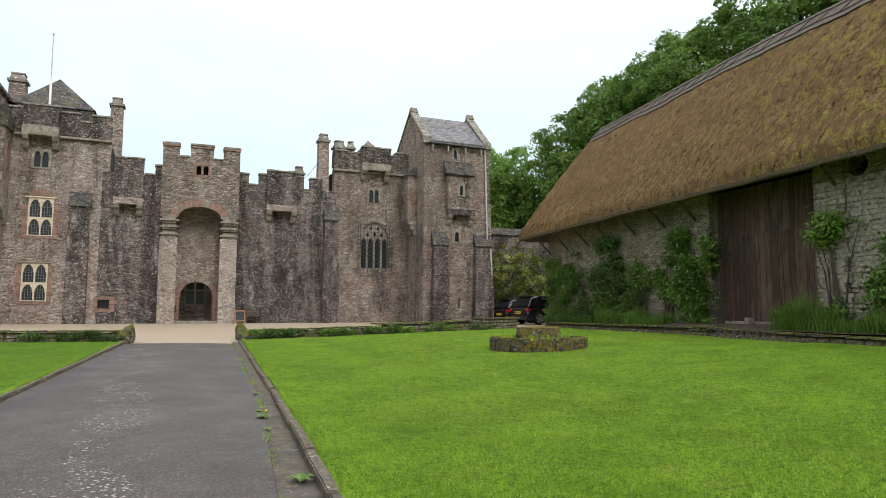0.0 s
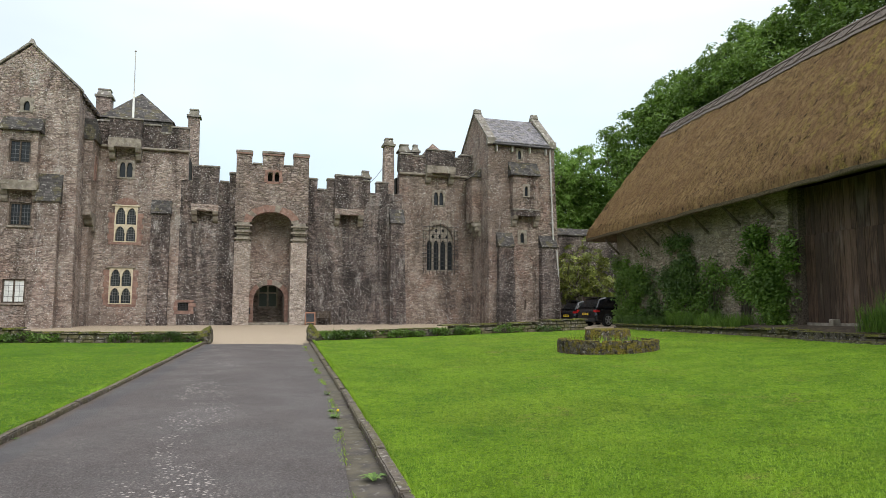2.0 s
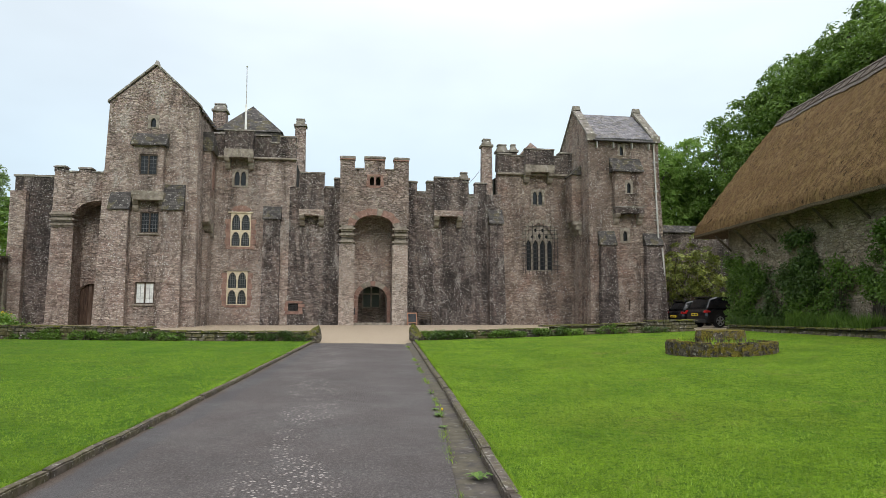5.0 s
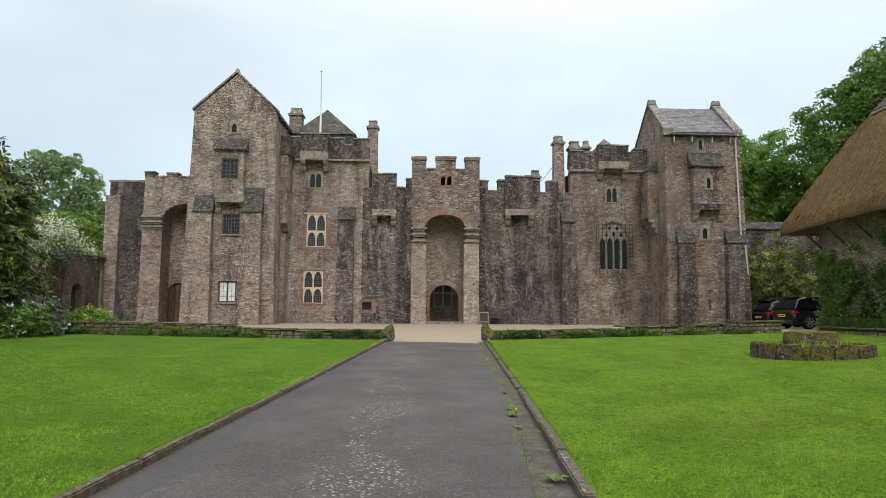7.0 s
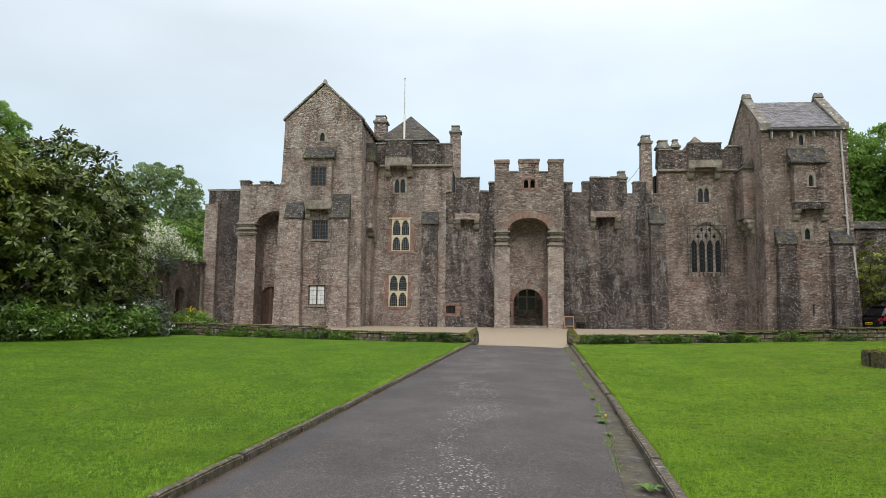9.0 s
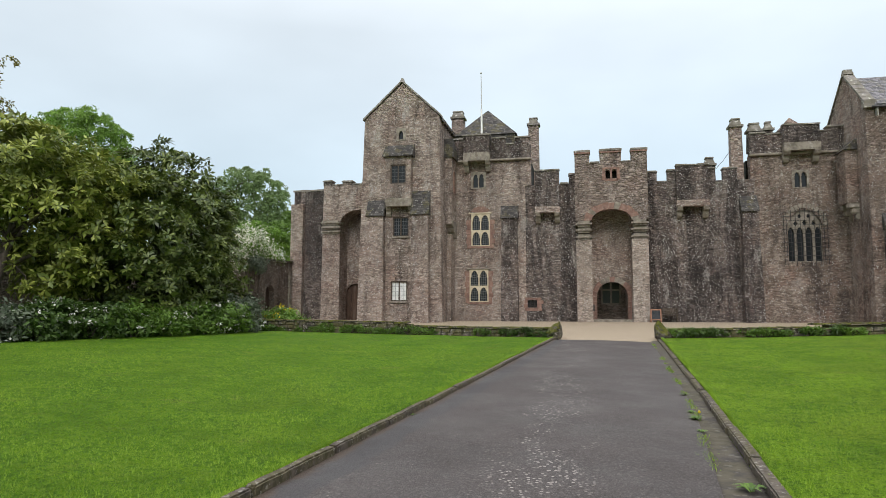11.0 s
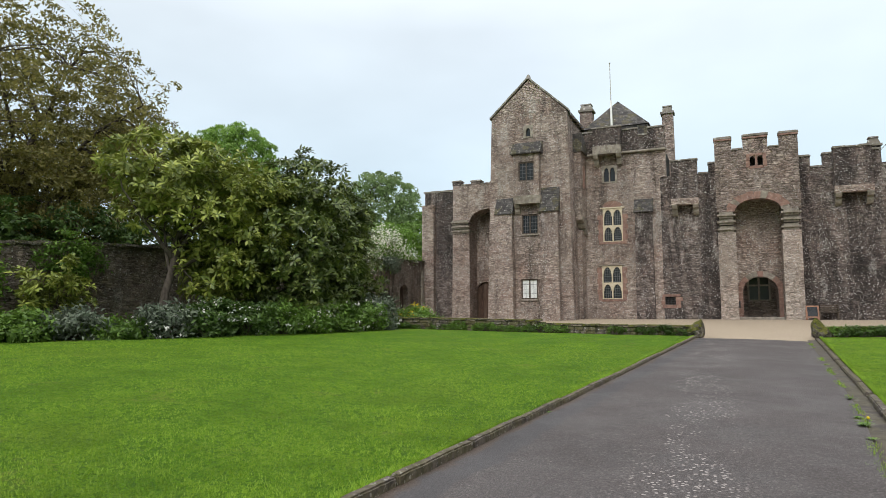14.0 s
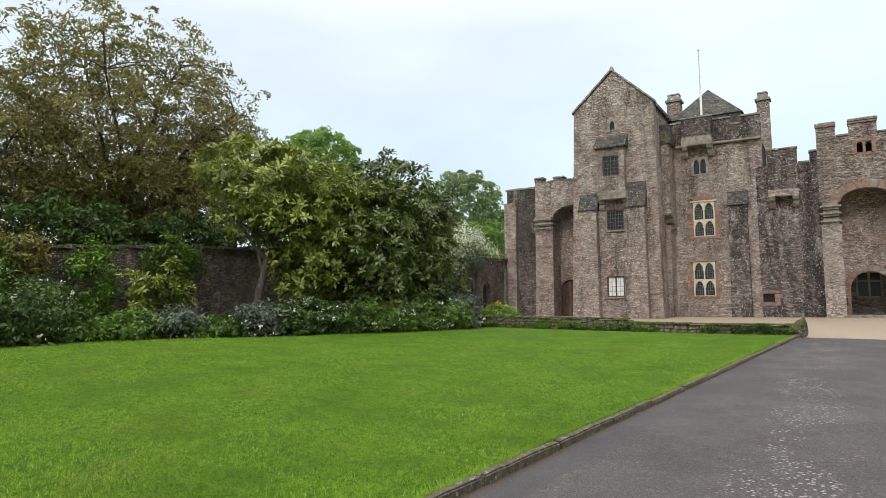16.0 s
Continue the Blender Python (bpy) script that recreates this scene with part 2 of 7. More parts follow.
M_SLATE = slate("grey_slate", (0.12, 0.115, 0.125), (0.25, 0.235, 0.25), 0.35)
M_OLDSLATE = slate("mossy_dark_slate", (0.038, 0.034, 0.032), (0.10, 0.09, 0.085), 0.45)


def simple(name, a, b, scale=8.0, rough=0.6, spec=0.4, metal=0.0, bump=0.2, stretch=(1, 1, 1)):
    k = Nodes(name, rough, spec)
    k.b.inputs["Metallic"].default_value = metal
    f = k.noise(scale, 5, k.scaled(*stretch))
    return k.done(k.mix(k.ramp(f, 0.3, 0.7), a, b), f, bump, 0.01)


def plank_material():
    k = Nodes("dark_weathered_plank", 0.75, 0.25)
    grain = k.noise(3.0, 6, k.scaled(9, 9, 0.6), 0.7)
    c = k.mix(k.ramp(grain, 0.35, 0.65), (0.026, 0.016, 0.011), (0.10, 0.06, 0.042))
    c = k.mix(k.ramp(k.random(), 0.6, 1.0, 0.0, 0.5), c, (0.13, 0.083, 0.06))
    c = k.mix(k.ramp(k.random(), 0.45, 0.0, 0.0, 0.7), c, (0.03, 0.02, 0.015))
    c = k.mix(k.math("MULTIPLY", k.ramp(k.noise(1.3, 5, k.scaled(3, 3, 0.5)), 0.56, 0.68), 0.3), c, (0.18, 0.145, 0.12))
    return k.done(c, grain, 0.6, 0.02)


M_WOOD = plank_material()
M_TIMBER = simple("grey_brown_timber", (0.04, 0.03, 0.023), (0.12, 0.092, 0.07), 3.0, 0.8, 0.3, 0, 0.4, (6, 6, 6))
M_IRON = simple("black_iron", (0.012, 0.012, 0.013), (0.035, 0.03, 0.028), 20, 0.6, 0.5)
M_LEAD = simple("lead_came", (0.07, 0.07, 0.072), (0.14, 0.14, 0.145), 20, 0.6, 0.5)
M_WHITE = simple("white_paint", (0.7, 0.69, 0.66), (0.82, 0.81, 0.78), 6, 0.5, 0.4)
M_PIPE = simple("pale_grey_paint", (0.34, 0.33, 0.31), (0.48, 0.46, 0.43), 6, 0.5, 0.4)
M_BLIND = simple("white_blind", (0.55, 0.56, 0.54), (0.75, 0.76, 0.74), 4, 0.8, 0.2)
# near-black colour that stands in for the shade of unlit interiors
M_INNER = simple("unlit_interior_black", (0.012, 0.011, 0.01), (0.03, 0.027, 0.024), 4, 0.9, 0.2)
M_BARK = simple("tree_bark", (0.035, 0.028, 0.022), (0.10, 0.082, 0.065), 5, 0.9, 0.2, 0, 0.8, (2, 2, 0.6))
M_CARPAINT = simple("black_car_paint", (0.008, 0.008, 0.010), (0.012, 0.012, 0.014), 3, 0.12, 0.6, 0, 0.0)
M_RUBBER = simple("black_rubber", (0.012, 0.012, 0.012), (0.03, 0.03, 0.03), 20, 0.85, 0.2)
M_CARTRIM = simple("dark_plastic_trim", (0.02, 0.02, 0.02), (0.035, 0.035, 0.035), 20, 0.6, 0.3)
M_ALLOY = simple("alloy_wheel", (0.32, 0.32, 0.33), (0.45, 0.45, 0.46), 10, 0.35, 0.5, 0.8, 0)
M_TAIL = simple("red_tail_lens", (0.45, 0.015, 0.015), (0.6, 0.03, 0.03), 8, 0.2, 0.5, 0, 0)
M_PLATE = simple("yellow_number_plate", (0.75, 0.52, 0.02), (0.8, 0.58, 0.03), 8, 0.4, 0.4, 0, 0)
M_BOARD = simple("chalkboard", (0.02, 0.022, 0.025), (0.045, 0.047, 0.05), 8, 0.8, 0.2)
M_FRAMEWOOD = simple("varnished_frame", (0.16, 0.065, 0.03), (0.27, 0.12, 0.06), 6, 0.5, 0.4)


def glass(name, colour=(0.02, 0.025, 0.03), rough=0.08):
    k = Nodes(name, rough, 0.3)
    f = k.noise(7.0, 2)
    return k.done(k.mix(f, colour, tuple(c * 1.8 for c in colour)), f, 0.15, 0.02)


M_GLASS = glass("dark_leaded_glass", (0.012, 0.014, 0.016), 0.25)
M_CARGLASS = glass("tinted_car_glass", (0.008, 0.009, 0.01), 0.03)


def leaf(name, a, b, trans=0.25, rough=0.5, tip=None):
    """Foliage: two tones by leaf, some light let through."""
    k = Nodes(name, rough, 0.35)
    r = k.island()
    c = k.mix(r, a, b)
    c = k.mix(k.ramp(k.noise(0.9, 3), 0.4, 0.75, 0.0, 0.8), c, tuple(0.6 * v for v in a))
    if tip:
        c = k.mix(k.ramp(k.math("FRACT", k.math("MULTIPLY", r, 17.3)), 0.82, 0.86), c, tip)
    k.put(k.b.inputs["Base Color"], c)
    tr = k.t.nodes.new("ShaderNodeBsdfTranslucent")
    k.put(tr.inputs[0], c)
    mx = k.t.nodes.new("ShaderNodeMixShader")
    mx.inputs[0].default_value = trans
    k.t.links.new(k.b.outputs[0], mx.inputs[1])
    k.t.links.new(tr.outputs[0], mx.inputs[2])
    k.t.links.new(mx.outputs[0], k.t.nodes["Material Output"].inputs[0])
    return k.mat


M_MAGNOLIA = leaf("glossy_magnolia_leaf", (0.034, 0.062, 0.010), (0.20, 0.24, 0.06), 0.12, 0.36)
M_LIME = leaf("yellow_green_leaf", (0.095, 0.135, 0.017), (0.39, 0.42, 0.09), 0.2, 0.38)
M_BRONZE = leaf("bronze_green_leaf", (0.115, 0.11, 0.026), (0.29, 0.25, 0.07), 0.35, 0.5)
M_BEECH = leaf("beech_leaf", (0.12, 0.22, 0.034), (0.27, 0.42, 0.09), 0.45, 0.5)
M_DARKBEECH = leaf("dark_beech_leaf", (0.075, 0.145, 0.02), (0.19, 0.30, 0.055), 0.35, 0.5)
# far foliage, with the haze of distance painted in as paler leaf tones
M_FARLEAF = leaf("hazed_distant_leaf", (0.15, 0.215, 0.085), (0.27, 0.36, 0.155), 0.45, 0.6)
M_SHRUB = leaf("dark_shrub_leaf", (0.035, 0.075, 0.012), (0.10, 0.165, 0.033), 0.25, 0.45)
M_CLIMBER = leaf("climber_leaf", (0.058, 0.12, 0.014), (0.16, 0.265, 0.042), 0.3, 0.5)
M_FRESH = leaf("fresh_climber_leaf", (0.10, 0.20, 0.02), (0.2, 0.32, 0.05), 0.3, 0.45)
M_GREYLEAF = leaf("grey_shrub_leaf", (0.07, 0.095, 0.06), (0.18, 0.21, 0.145), 0.2, 0.6)
M_PETAL = leaf("white_petal", (0.62, 0.60, 0.56), (0.8, 0.78, 0.74), 0.3, 0.6)
M_WISTERIA = leaf("cream_wisteria", (0.78, 0.73, 0.64), (0.88, 0.85, 0.78), 0.45, 0.6)
M_YELLOW = leaf("yellow_flower", (0.7, 0.5, 0.01), (0.8, 0.62, 0.03), 0.2, 0.6)
M_BLADE = leaf("grass_blade", (0.13, 0.255, 0.010), (0.34, 0.50, 0.05), 0.3, 0.55)


def lawn_material(name, rich=0.0):
    """Mown grass; rich: how much deeper a green it has."""
    k = Nodes(name, 0.85, 0.15)
    base = k.mix(k.ramp(k.noise(1.1, 6, rough=0.65), 0.35, 0.65), (0.175, 0.335, 0.008), (0.305, 0.505, 0.017))
    # faint mower stripes across the slope
    wave = k.t.nodes.new("ShaderNodeTexWave")
    k.put(wave.inputs["Vector"], k.scaled(0.45, 1.0, 1.0))
    wave.inputs["Scale"].default_value, wave.inputs["Distortion"].default_value = 0.33, 2.5
    base = k.mix(k.math("MULTIPLY", wave.outputs["Fac"], 0.32), base, (0.135, 0.28, 0.008))
    base = k.mix(k.math("MULTIPLY", k.ramp(k.noise(0.35, 4, dist=0.5), 0.48, 0.7), 0.5), base, (0.32, 0.41, 0.03))
    # thin straw-coloured patches
    base = k.mix(k.math("MULTIPLY", k.ramp(k.noise(0.9, 7, k.scaled(0.8, 1.0, 1), 0.74), 0.57, 0.68), 0.65), base, (0.42, 0.35, 0.10))
    clump = k.noise(9, 7, rough=0.78)
    base = k.mix(k.ramp(clump, 0.40, 0.55, 0.6, 0.0), base, (0.05, 0.13, 0.004))
    base = k.mix(k.ramp(k.noise(3.4, 7, rough=0.76), 0.53, 0.64, 0.0, 0.6), base, (0.38, 0.53, 0.045))
    tuft = k.noise(36, 5, rough=0.8)
    base = k.mix(k.ramp(tuft, 0.40, 0.62), k.mix(0.6, base, (0.035, 0.09, 0.004)), base)
    base = k.mix(rich, base, (0.05, 0.16, 0.006))
    return k.done(base, k.math("ADD", k.math("ADD", tuft, k.noise(110, 2)), clump), 1.0, 0.06)


M_LAWN = lawn_material("mown_lawn")
M_LUSHLAWN = lawn_material("lush_mown_lawn", 0.33)


def asphalt_material():
    k = Nodes("worn_asphalt", 0.72, 0.3)
    chips = k.voronoi(60)
    tone = k.voronoi(60, out="Color")
    c = k.mix(k.ramp(k.noise(0.6, 4), 0.3, 0.7), (0.043, 0.034, 0.031), (0.064, 0.052, 0.048))
    c = k.mix(k.math("MULTIPLY", k.ramp(tone, 0.35, 1.0), 0.55), c, (0.175, 0.152, 0.145))
    c = k.mix(k.ramp(k.noise(35, 4, rough=0.75), 0.45, 0.6, 0.0, 0.55), c, (0.022, 0.019, 0.018))
    # bare pale chippings along the middle of the drive
    sep = k.t.nodes.new("ShaderNodeSeparateXYZ")
    k.put(sep.inputs[0], k.pos)
    mid = k.math("ABSOLUTE", k.math("ADD", k.math("ADD", sep.outputs[0], k.math("MULTIPLY", k.noise(0.5, 2), 0.7)), 0.2))
    band = k.ramp(mid, 0.75, 0.25)
    worn = k.math("MULTIPLY", k.ramp(k.noise(1.6, 6, k.scaled(1.2, 0.6, 1), 0.72), 0.47, 0.58), k.ramp(k.voronoi(17), 0.34, 0.22))
    c = k.mix(k.math("MULTIPLY", k.math("MULTIPLY", worn, band), 0.75), c, (0.42, 0.37, 0.34))
    stray = k.math("MULTIPLY", k.ramp(k.voronoi(9), 0.14, 0.08), k.ramp(k.noise(2.3, 4), 0.5, 0.6))
    c = k.mix(k.math("MULTIPLY", stray, 0.6), c, (0.30, 0.26, 0.23))
    c = k.mix(k.math("MULTIPLY", k.ramp(k.noise(0.9, 5, dist=1.0), 0.6, 0.64), 0.12), c, (0.03, 0.028, 0.028))
    # a smoother tar strip and a line of brown dirt beside the long kerb
    off = k.math("ADD", k.math("SUBTRACT", sep.outputs[0], k.math("MULTIPLY", sep.outputs[1], 0.0922)), 3.527)
    off = k.math("ADD", off, k.math("MULTIPLY", k.math("SUBTRACT", k.noise(1.4, 6, rough=0.7), 0.5), 0.5))
    c = k.mix(k.ramp(off, 0.5, 0.44, 0.0, 0.6), c, (0.043, 0.041, 0.043))
    c = k.mix(k.ramp(off, 0.16, 0.05, 0.0, 0.8), c, k.mix(k.noise(14, 4), (0.03, 0.02, 0.014), (0.10, 0.066, 0.045)))
    return k.done(c, k.math("SUBTRACT", k.noise(60, 3), chips), 0.6, 0.012, k.ramp(k.noise(0.8, 4), 0.3, 0.7, 0.5, 0.75))


M_ASPHALT = asphalt_material()


def gravel_material():
    k = Nodes("pink_gravel", 0.9, 0.2)
    c = k.mix(k.voronoi(40, out="Color"), (0.20, 0.155, 0.108), (0.41, 0.335, 0.245))
    c = k.mix(k.math("MULTIPLY", k.ramp(k.noise(0.7, 4), 0.4, 0.7), 0.5), c, (0.30, 0.235, 0.18))
    return k.done(c, k.voronoi(40), 0.6, 0.02)


M_GRAVEL = gravel_material()


def thatch_material():
    k = Nodes("old_thatch", 0.97, 0.08)
    reed = k.noise(1.0, 5, k.scaled(22, 34, 5.0), 0.7)
    lump = k.noise(4.0, 7, k.scaled(0.8, 1.3, 0.8), 0.76)
    c = k.mix(k.ramp(reed, 0.34, 0.66), (0.066, 0.041, 0.02), (0.25, 0.156, 0.073))
    c = k.mix(k.ramp(lump, 0.44, 0.60, 0.0, 0.65), c, (0.31, 0.205, 0.095))
    c = k.mix(k.math("MULTIPLY", k.ramp(k.noise(0.5, 5), 0.4, 0.65), 0.4), c, (0.16, 0.092, 0.045))
    # yellow moss in streaks, thickest over the doors
    sep = k.t.nodes.new("ShaderNodeSeparateXYZ")
    k.put(sep.inputs[0], k.pos)
    near = k.ramp(k.math("ADD", sep.outputs[1], k.math("MULTIPLY", k.noise(0.25, 4), 10.0)), 25.0, 15.0)
    moss = k.math("MULTIPLY", k.ramp(k.noise(2.2, 8, k.scaled(0.9, 1.3, 0.7), 0.78), 0.49, 0.58), k.math("ADD", k.math("MULTIPLY", near, 0.75), 0.12))
    c = k.mix(moss, c, k.mix(k.ramp(k.noise(11, 5, rough=0.7), 0.35, 0.65), (0.11, 0.095, 0.02), (0.40, 0.315, 0.07)))
    # bird-pulled holes and dark dents
    pits = k.ramp(k.noise(3.0, 7, k.scaled(0.7, 1.6, 0.8), 0.75), 0.58, 0.65)
    c = k.mix(k.math("MULTIPLY", pits, 0.85), c, (0.028, 0.02, 0.012))
    return k.done(c, k.math("SUBTRACT", k.math("ADD", k.math("MULTIPLY", reed, 0.5), k.math("MULTIPLY", lump, 1.5)), pits), 1.0, 0.14)


M_THATCH = thatch_material()
M_RIDGE = simple("grey_ridge_thatch", (0.07, 0.058, 0.05), (0.17, 0.145, 0.125), 5, 0.95, 0.1, 0, 0.7, (6, 6, 2))
M_BUTT = simple("cut_thatch_ends", (0.04, 0.032, 0.022), (0.14, 0.108, 0.07), 30, 0.95, 0.1, 0, 0.9)
M_SOIL = simple("dark_soil", (0.03, 0.024, 0.018), (0.07, 0.055, 0.04), 7, 0.95, 0.1, 0, 0.6)


# ---- building helpers ----
from mathutils.geometry import tessellate_polygon as tessellate


def solid(name, bm, material, parent=None, label="", smooth=False):
    """Links a bmesh as one mesh object."""
    bmesh.ops.recalc_face_normals(bm, faces=bm.faces)
    me = bpy.data.meshes.new(name)
    bm.to_mesh(me)
    bm.free()
    me.materials.append(material)
    if smooth:
        me.shade_smooth()
    ob = new(name, me)
    if parent:
        ob.parent = parent
    if label:
        ob["label"] = label
    return ob


def part(name, bm, material, parent, label="", smooth=False):
    return solid(name, bm, material, parent, label, smooth)


def thing(name, x, y, z, label, category, group="", kind=""):
    """An empty at a thing's base; its parts are built in world metres and hung under it."""
    ob = new(name)
    ob.empty_display_size = 0.3
    ob.location = (x, y, z)
    bpy.context.view_layer.update()
    return tagged(ob, label, category, group, kind)


def hang(thing_ob):
    """Keeps parts that were built in world metres where they are."""
    inv = Matrix.Translation(-Vector(thing_ob.location))
    for c in thing_ob.children:
        c.matrix_parent_inverse = inv


def box(bm, x0, x1, y0, y1, z0, z1, tx=0.0, ty=0.0):
    """A box; tx, ty: how much the top draws in on each side."""
    lo = [bm.verts.new(v) for v in ((x0, y0, z0), (x1, y0, z0), (x1, y1, z0), (x0, y1, z0))]
    hi = [bm.verts.new(v) for v in ((x0 + tx, y0 + ty, z1), (x1 - tx, y0 + ty, z1), (x1 - tx, y1 - ty, z1), (x0 + tx, y1 - ty, z1))]
    bm.faces.new(lo[::-1])
    bm.faces.new(hi)
    for i in range(4):
        j = (i + 1) % 4
        bm.faces.new((lo[i], lo[j], hi[j], hi[i]))


def plate(bm, loops, y0, y1, turn=None):
    """An upright slab in x and z from y0 to y1: the first loop is its outline, the others are openings."""
    from_2d = (lambda x, y, z: (x, y, z)) if turn is None else turn
    pts = [p for loop in loops for p in loop]
    front = [bm.verts.new(from_2d(x, y0, z)) for x, z in pts]
    back = [bm.verts.new(from_2d(x, y1, z)) for x, z in pts]
    for tri in tessellate([[Vector((x, z, 0)) for x, z in loop] for loop in loops]):
        bm.faces.new([front[i] for i in tri])
        bm.faces.new([back[i] for i in reversed(tri)])
    at = 0
    for loop in loops:
        m = len(loop)
        for i in range(m):
            a, b = at + i, at + (i + 1) % m
            bm.faces.new((front[a], front[b], back[b], back[a]))
        at += m


def rect(x0, x1, z0, z1):
    return [(x0, z0), (x1, z0), (x1, z1), (x0, z1)]


def arched(x0, x1, z0, spring, top, point=0.0, n=10):
    """An opening with a round head (point 0) or a pointed one (towards 1)."""
    pts = [(x0, z0), (x1, z0)]
    mid, half, rise = (x0 + x1) / 2, (x1 - x0) / 2, top - spring
    for i in range(n + 1):
        a = math.pi * i / n
        c, s = math.cos(a), math.sin(a)
        s = s * (1 - point) + (1 - abs(c) ** 1.6) * point
        pts.append((mid + half * c, spring + rise * s))
    return pts


def wedge(bm, x0, x1, y0, y1, z0, z1, lip=0.04):
    """A sloping slab roof that leans against the wall at y1 and comes forward to y0 at its foot."""
    v = [bm.verts.new(p) for p in ((x0, y0, z0), (x1, y0, z0), (x1, y1, z0), (x0, y1, z0), (x0, y1, z1), (x1, y1, z1), (x0, y0, z0 + lip), (x1, y0, z0 + lip))]
    for f in ((3, 2, 1, 0), (0, 1, 7, 6), (6, 7, 5, 4), (2, 3, 4, 5), (0, 6, 4, 3), (1, 2, 5, 7)):
        bm.faces.new([v[i] for i in f])


def tube(bm, pts, radii, sides=8):
    """A tapered tube along points."""
    rings = []
    for i, p in enumerate(pts):
        p = Vector(p)
        d = (Vector(pts[min(i + 1, len(pts) - 1)]) - Vector(pts[max(i - 1, 0)])).normalized()
        u = d.orthogonal().normalized()
        w = d.cross(u)
        rings.append([bm.verts.new(p + radii[i] * (math.cos(a) * u + math.sin(a) * w)) for a in (2 * math.pi * k / sides for k in range(sides))])
    for a, b in zip(rings, rings[1:]):
        for k in range(sides):
            bm.faces.new((a[k], a[(k + 1) % sides], b[(k + 1) % sides], b[k]))
    bm.faces.new(rings[0][::-1])
    bm.faces.new(rings[-1])


def soften(bm, w=0.02, seg=1):
    bmesh.ops.bevel(bm, geom=list(bm.edges), offset=w, segments=seg, affect="EDGES")


def roughen(bm, amount, scale, cut=0):
    """Uneven, hand-laid surfaces: push points by noise."""
    if cut:
        bmesh.ops.subdivide_edges(bm, edges=bm.edges, cuts=cut, use_grid_fill=True)
    for v in bm.verts:
        v.co += amount * noise.noise_vector(v.co * scale)


def raw_mesh(name, verts, faces, material, parent=None, smooth=False):
    """A mesh object from arrays of points and equal-sided faces."""
    me = bpy.data.meshes.new(name)
    me.vertices.add(len(verts))
    me.vertices.foreach_set("co", np.asarray(verts, np.float32).ravel())
    k = faces.shape[1]
    me.loops.add(faces.size)
    me.loops.foreach_set("vertex_index", faces.astype(np.int32).ravel())
    me.polygons.add(len(faces))
    me.polygons.foreach_set("loop_start", np.arange(0, faces.size, k, dtype=np.int32))
    me.update(calc_edges=True)
    me.validate()
    me.materials.append(material)
    if smooth:
        me.shade_smooth()
    ob = new(name, me)
    if parent:
        ob.parent = parent
    return ob


# ---- ground ----
def slope(y):
    """The height of the drive, which climbs gently to the yard."""
    return -0.02 + 0.0275 * min(y, 38.2)


def ease(v):
    v = min(max(v, 0.0), 1.0)
    return v * v * (3 - 2 * v)


def level(x, y):
    """The height of the lawns and the yard: level with the drive beside it, and flatter towards the barn and the garden wall."""
    g = slope(y)
    if x > 1.8:
        g += max(0.0, 1.03 - g) * (0.45 * ease((x - 1.8) / 14) + 0.55 * min(max((x - 1.8) / 14, 0), 1))
    elif x < -3:
        g += max(0.0, 0.83 - g) * (0.45 * ease((-3 - x) / 12) + 0.55 * min(max((-3 - x) / 12, 0), 1))
    return g


def left_edge(y):
    return -3.02 + 0.0922 * (y - 5.5)


def right_edge(y):
    return 1.14 + 0.06 * y if y < 12.6 else 1.896 + 0.046 * (y - 12.6)


def gutter(y):
    """The width of the concrete strip inside the kerb."""
    return min(0.5, max(0.24, 0.43 - 0.04 * (y - 6)))


def sheet(name, material, xs, ys, height, kind="structure", label="", category=""):
    """A ground sheet between two curves: xs(y) gives the places across, at each y."""
    verts, faces = [], []
    rows = [xs(y) for y in ys]
    m = len(rows[0])
    for y, row in zip(ys, rows):
        verts += [(x, y, height(x, y)) for x in row]
    for i in range(len(ys) - 1):
        for j in range(m - 1):
            a = i * m + j
            faces.append((a, a + 1, a + m + 1, a + m))
    ob = raw_mesh(name, np.array(verts), np.array(faces), material, smooth=True)
    return tagged(ob, label, category, kind=kind)


def steps(a, b, n):
    return [a + (b - a) * i / n for i in range(n + 1)]


def hills(x, y):
    """Far ground: a wooded valley that rises on both sides behind the place."""
    r = max(abs(x) - 40, y - 60, -y - 20, 0.0)
    return level(max(min(x, 30), -30), max(min(y, 38), -10)) - 0.12 + 0.05 * min(r, 400) * ease(r / 60)


span = sorted({*steps(-40, 40, 20), *[s * v for v in (48, 60, 80, 110, 160, 250, 400, 700, 1500) for s in (-1, 1)]})
deep = sorted({*steps(-20, 60, 20), *[-1500, -700, -300, -100, -50, 70, 85, 110, 150, 220, 400, 800, 1500]})
sheet("ground", M_LAWN, lambda y: span, deep, hills, label="grassy ground running out to far hills", category="ground")
sheet("lawn_left", M_LUSHLAWN, lambda y: steps(-20.4, left_edge(y) - 0.11, 40), steps(-6, 25.45, 60), lambda x, y: level(x, y) + 0.03 + 0.02 * noise.noise(Vector((x, y, 0)) * 0.6), label="deep green mown lawn with faint straw patches", category="lawn")
sheet("lawn_right", M_LAWN, lambda y: steps(right_edge(y) + 0.115, 18.2, 40), steps(-6, 25.45, 60), lambda x, y: level(x, y) + 0.03 + 0.02 * noise.noise(Vector((x, y, 0)) * 0.6), label="bright green mown lawn with faint straw patches", category="lawn")
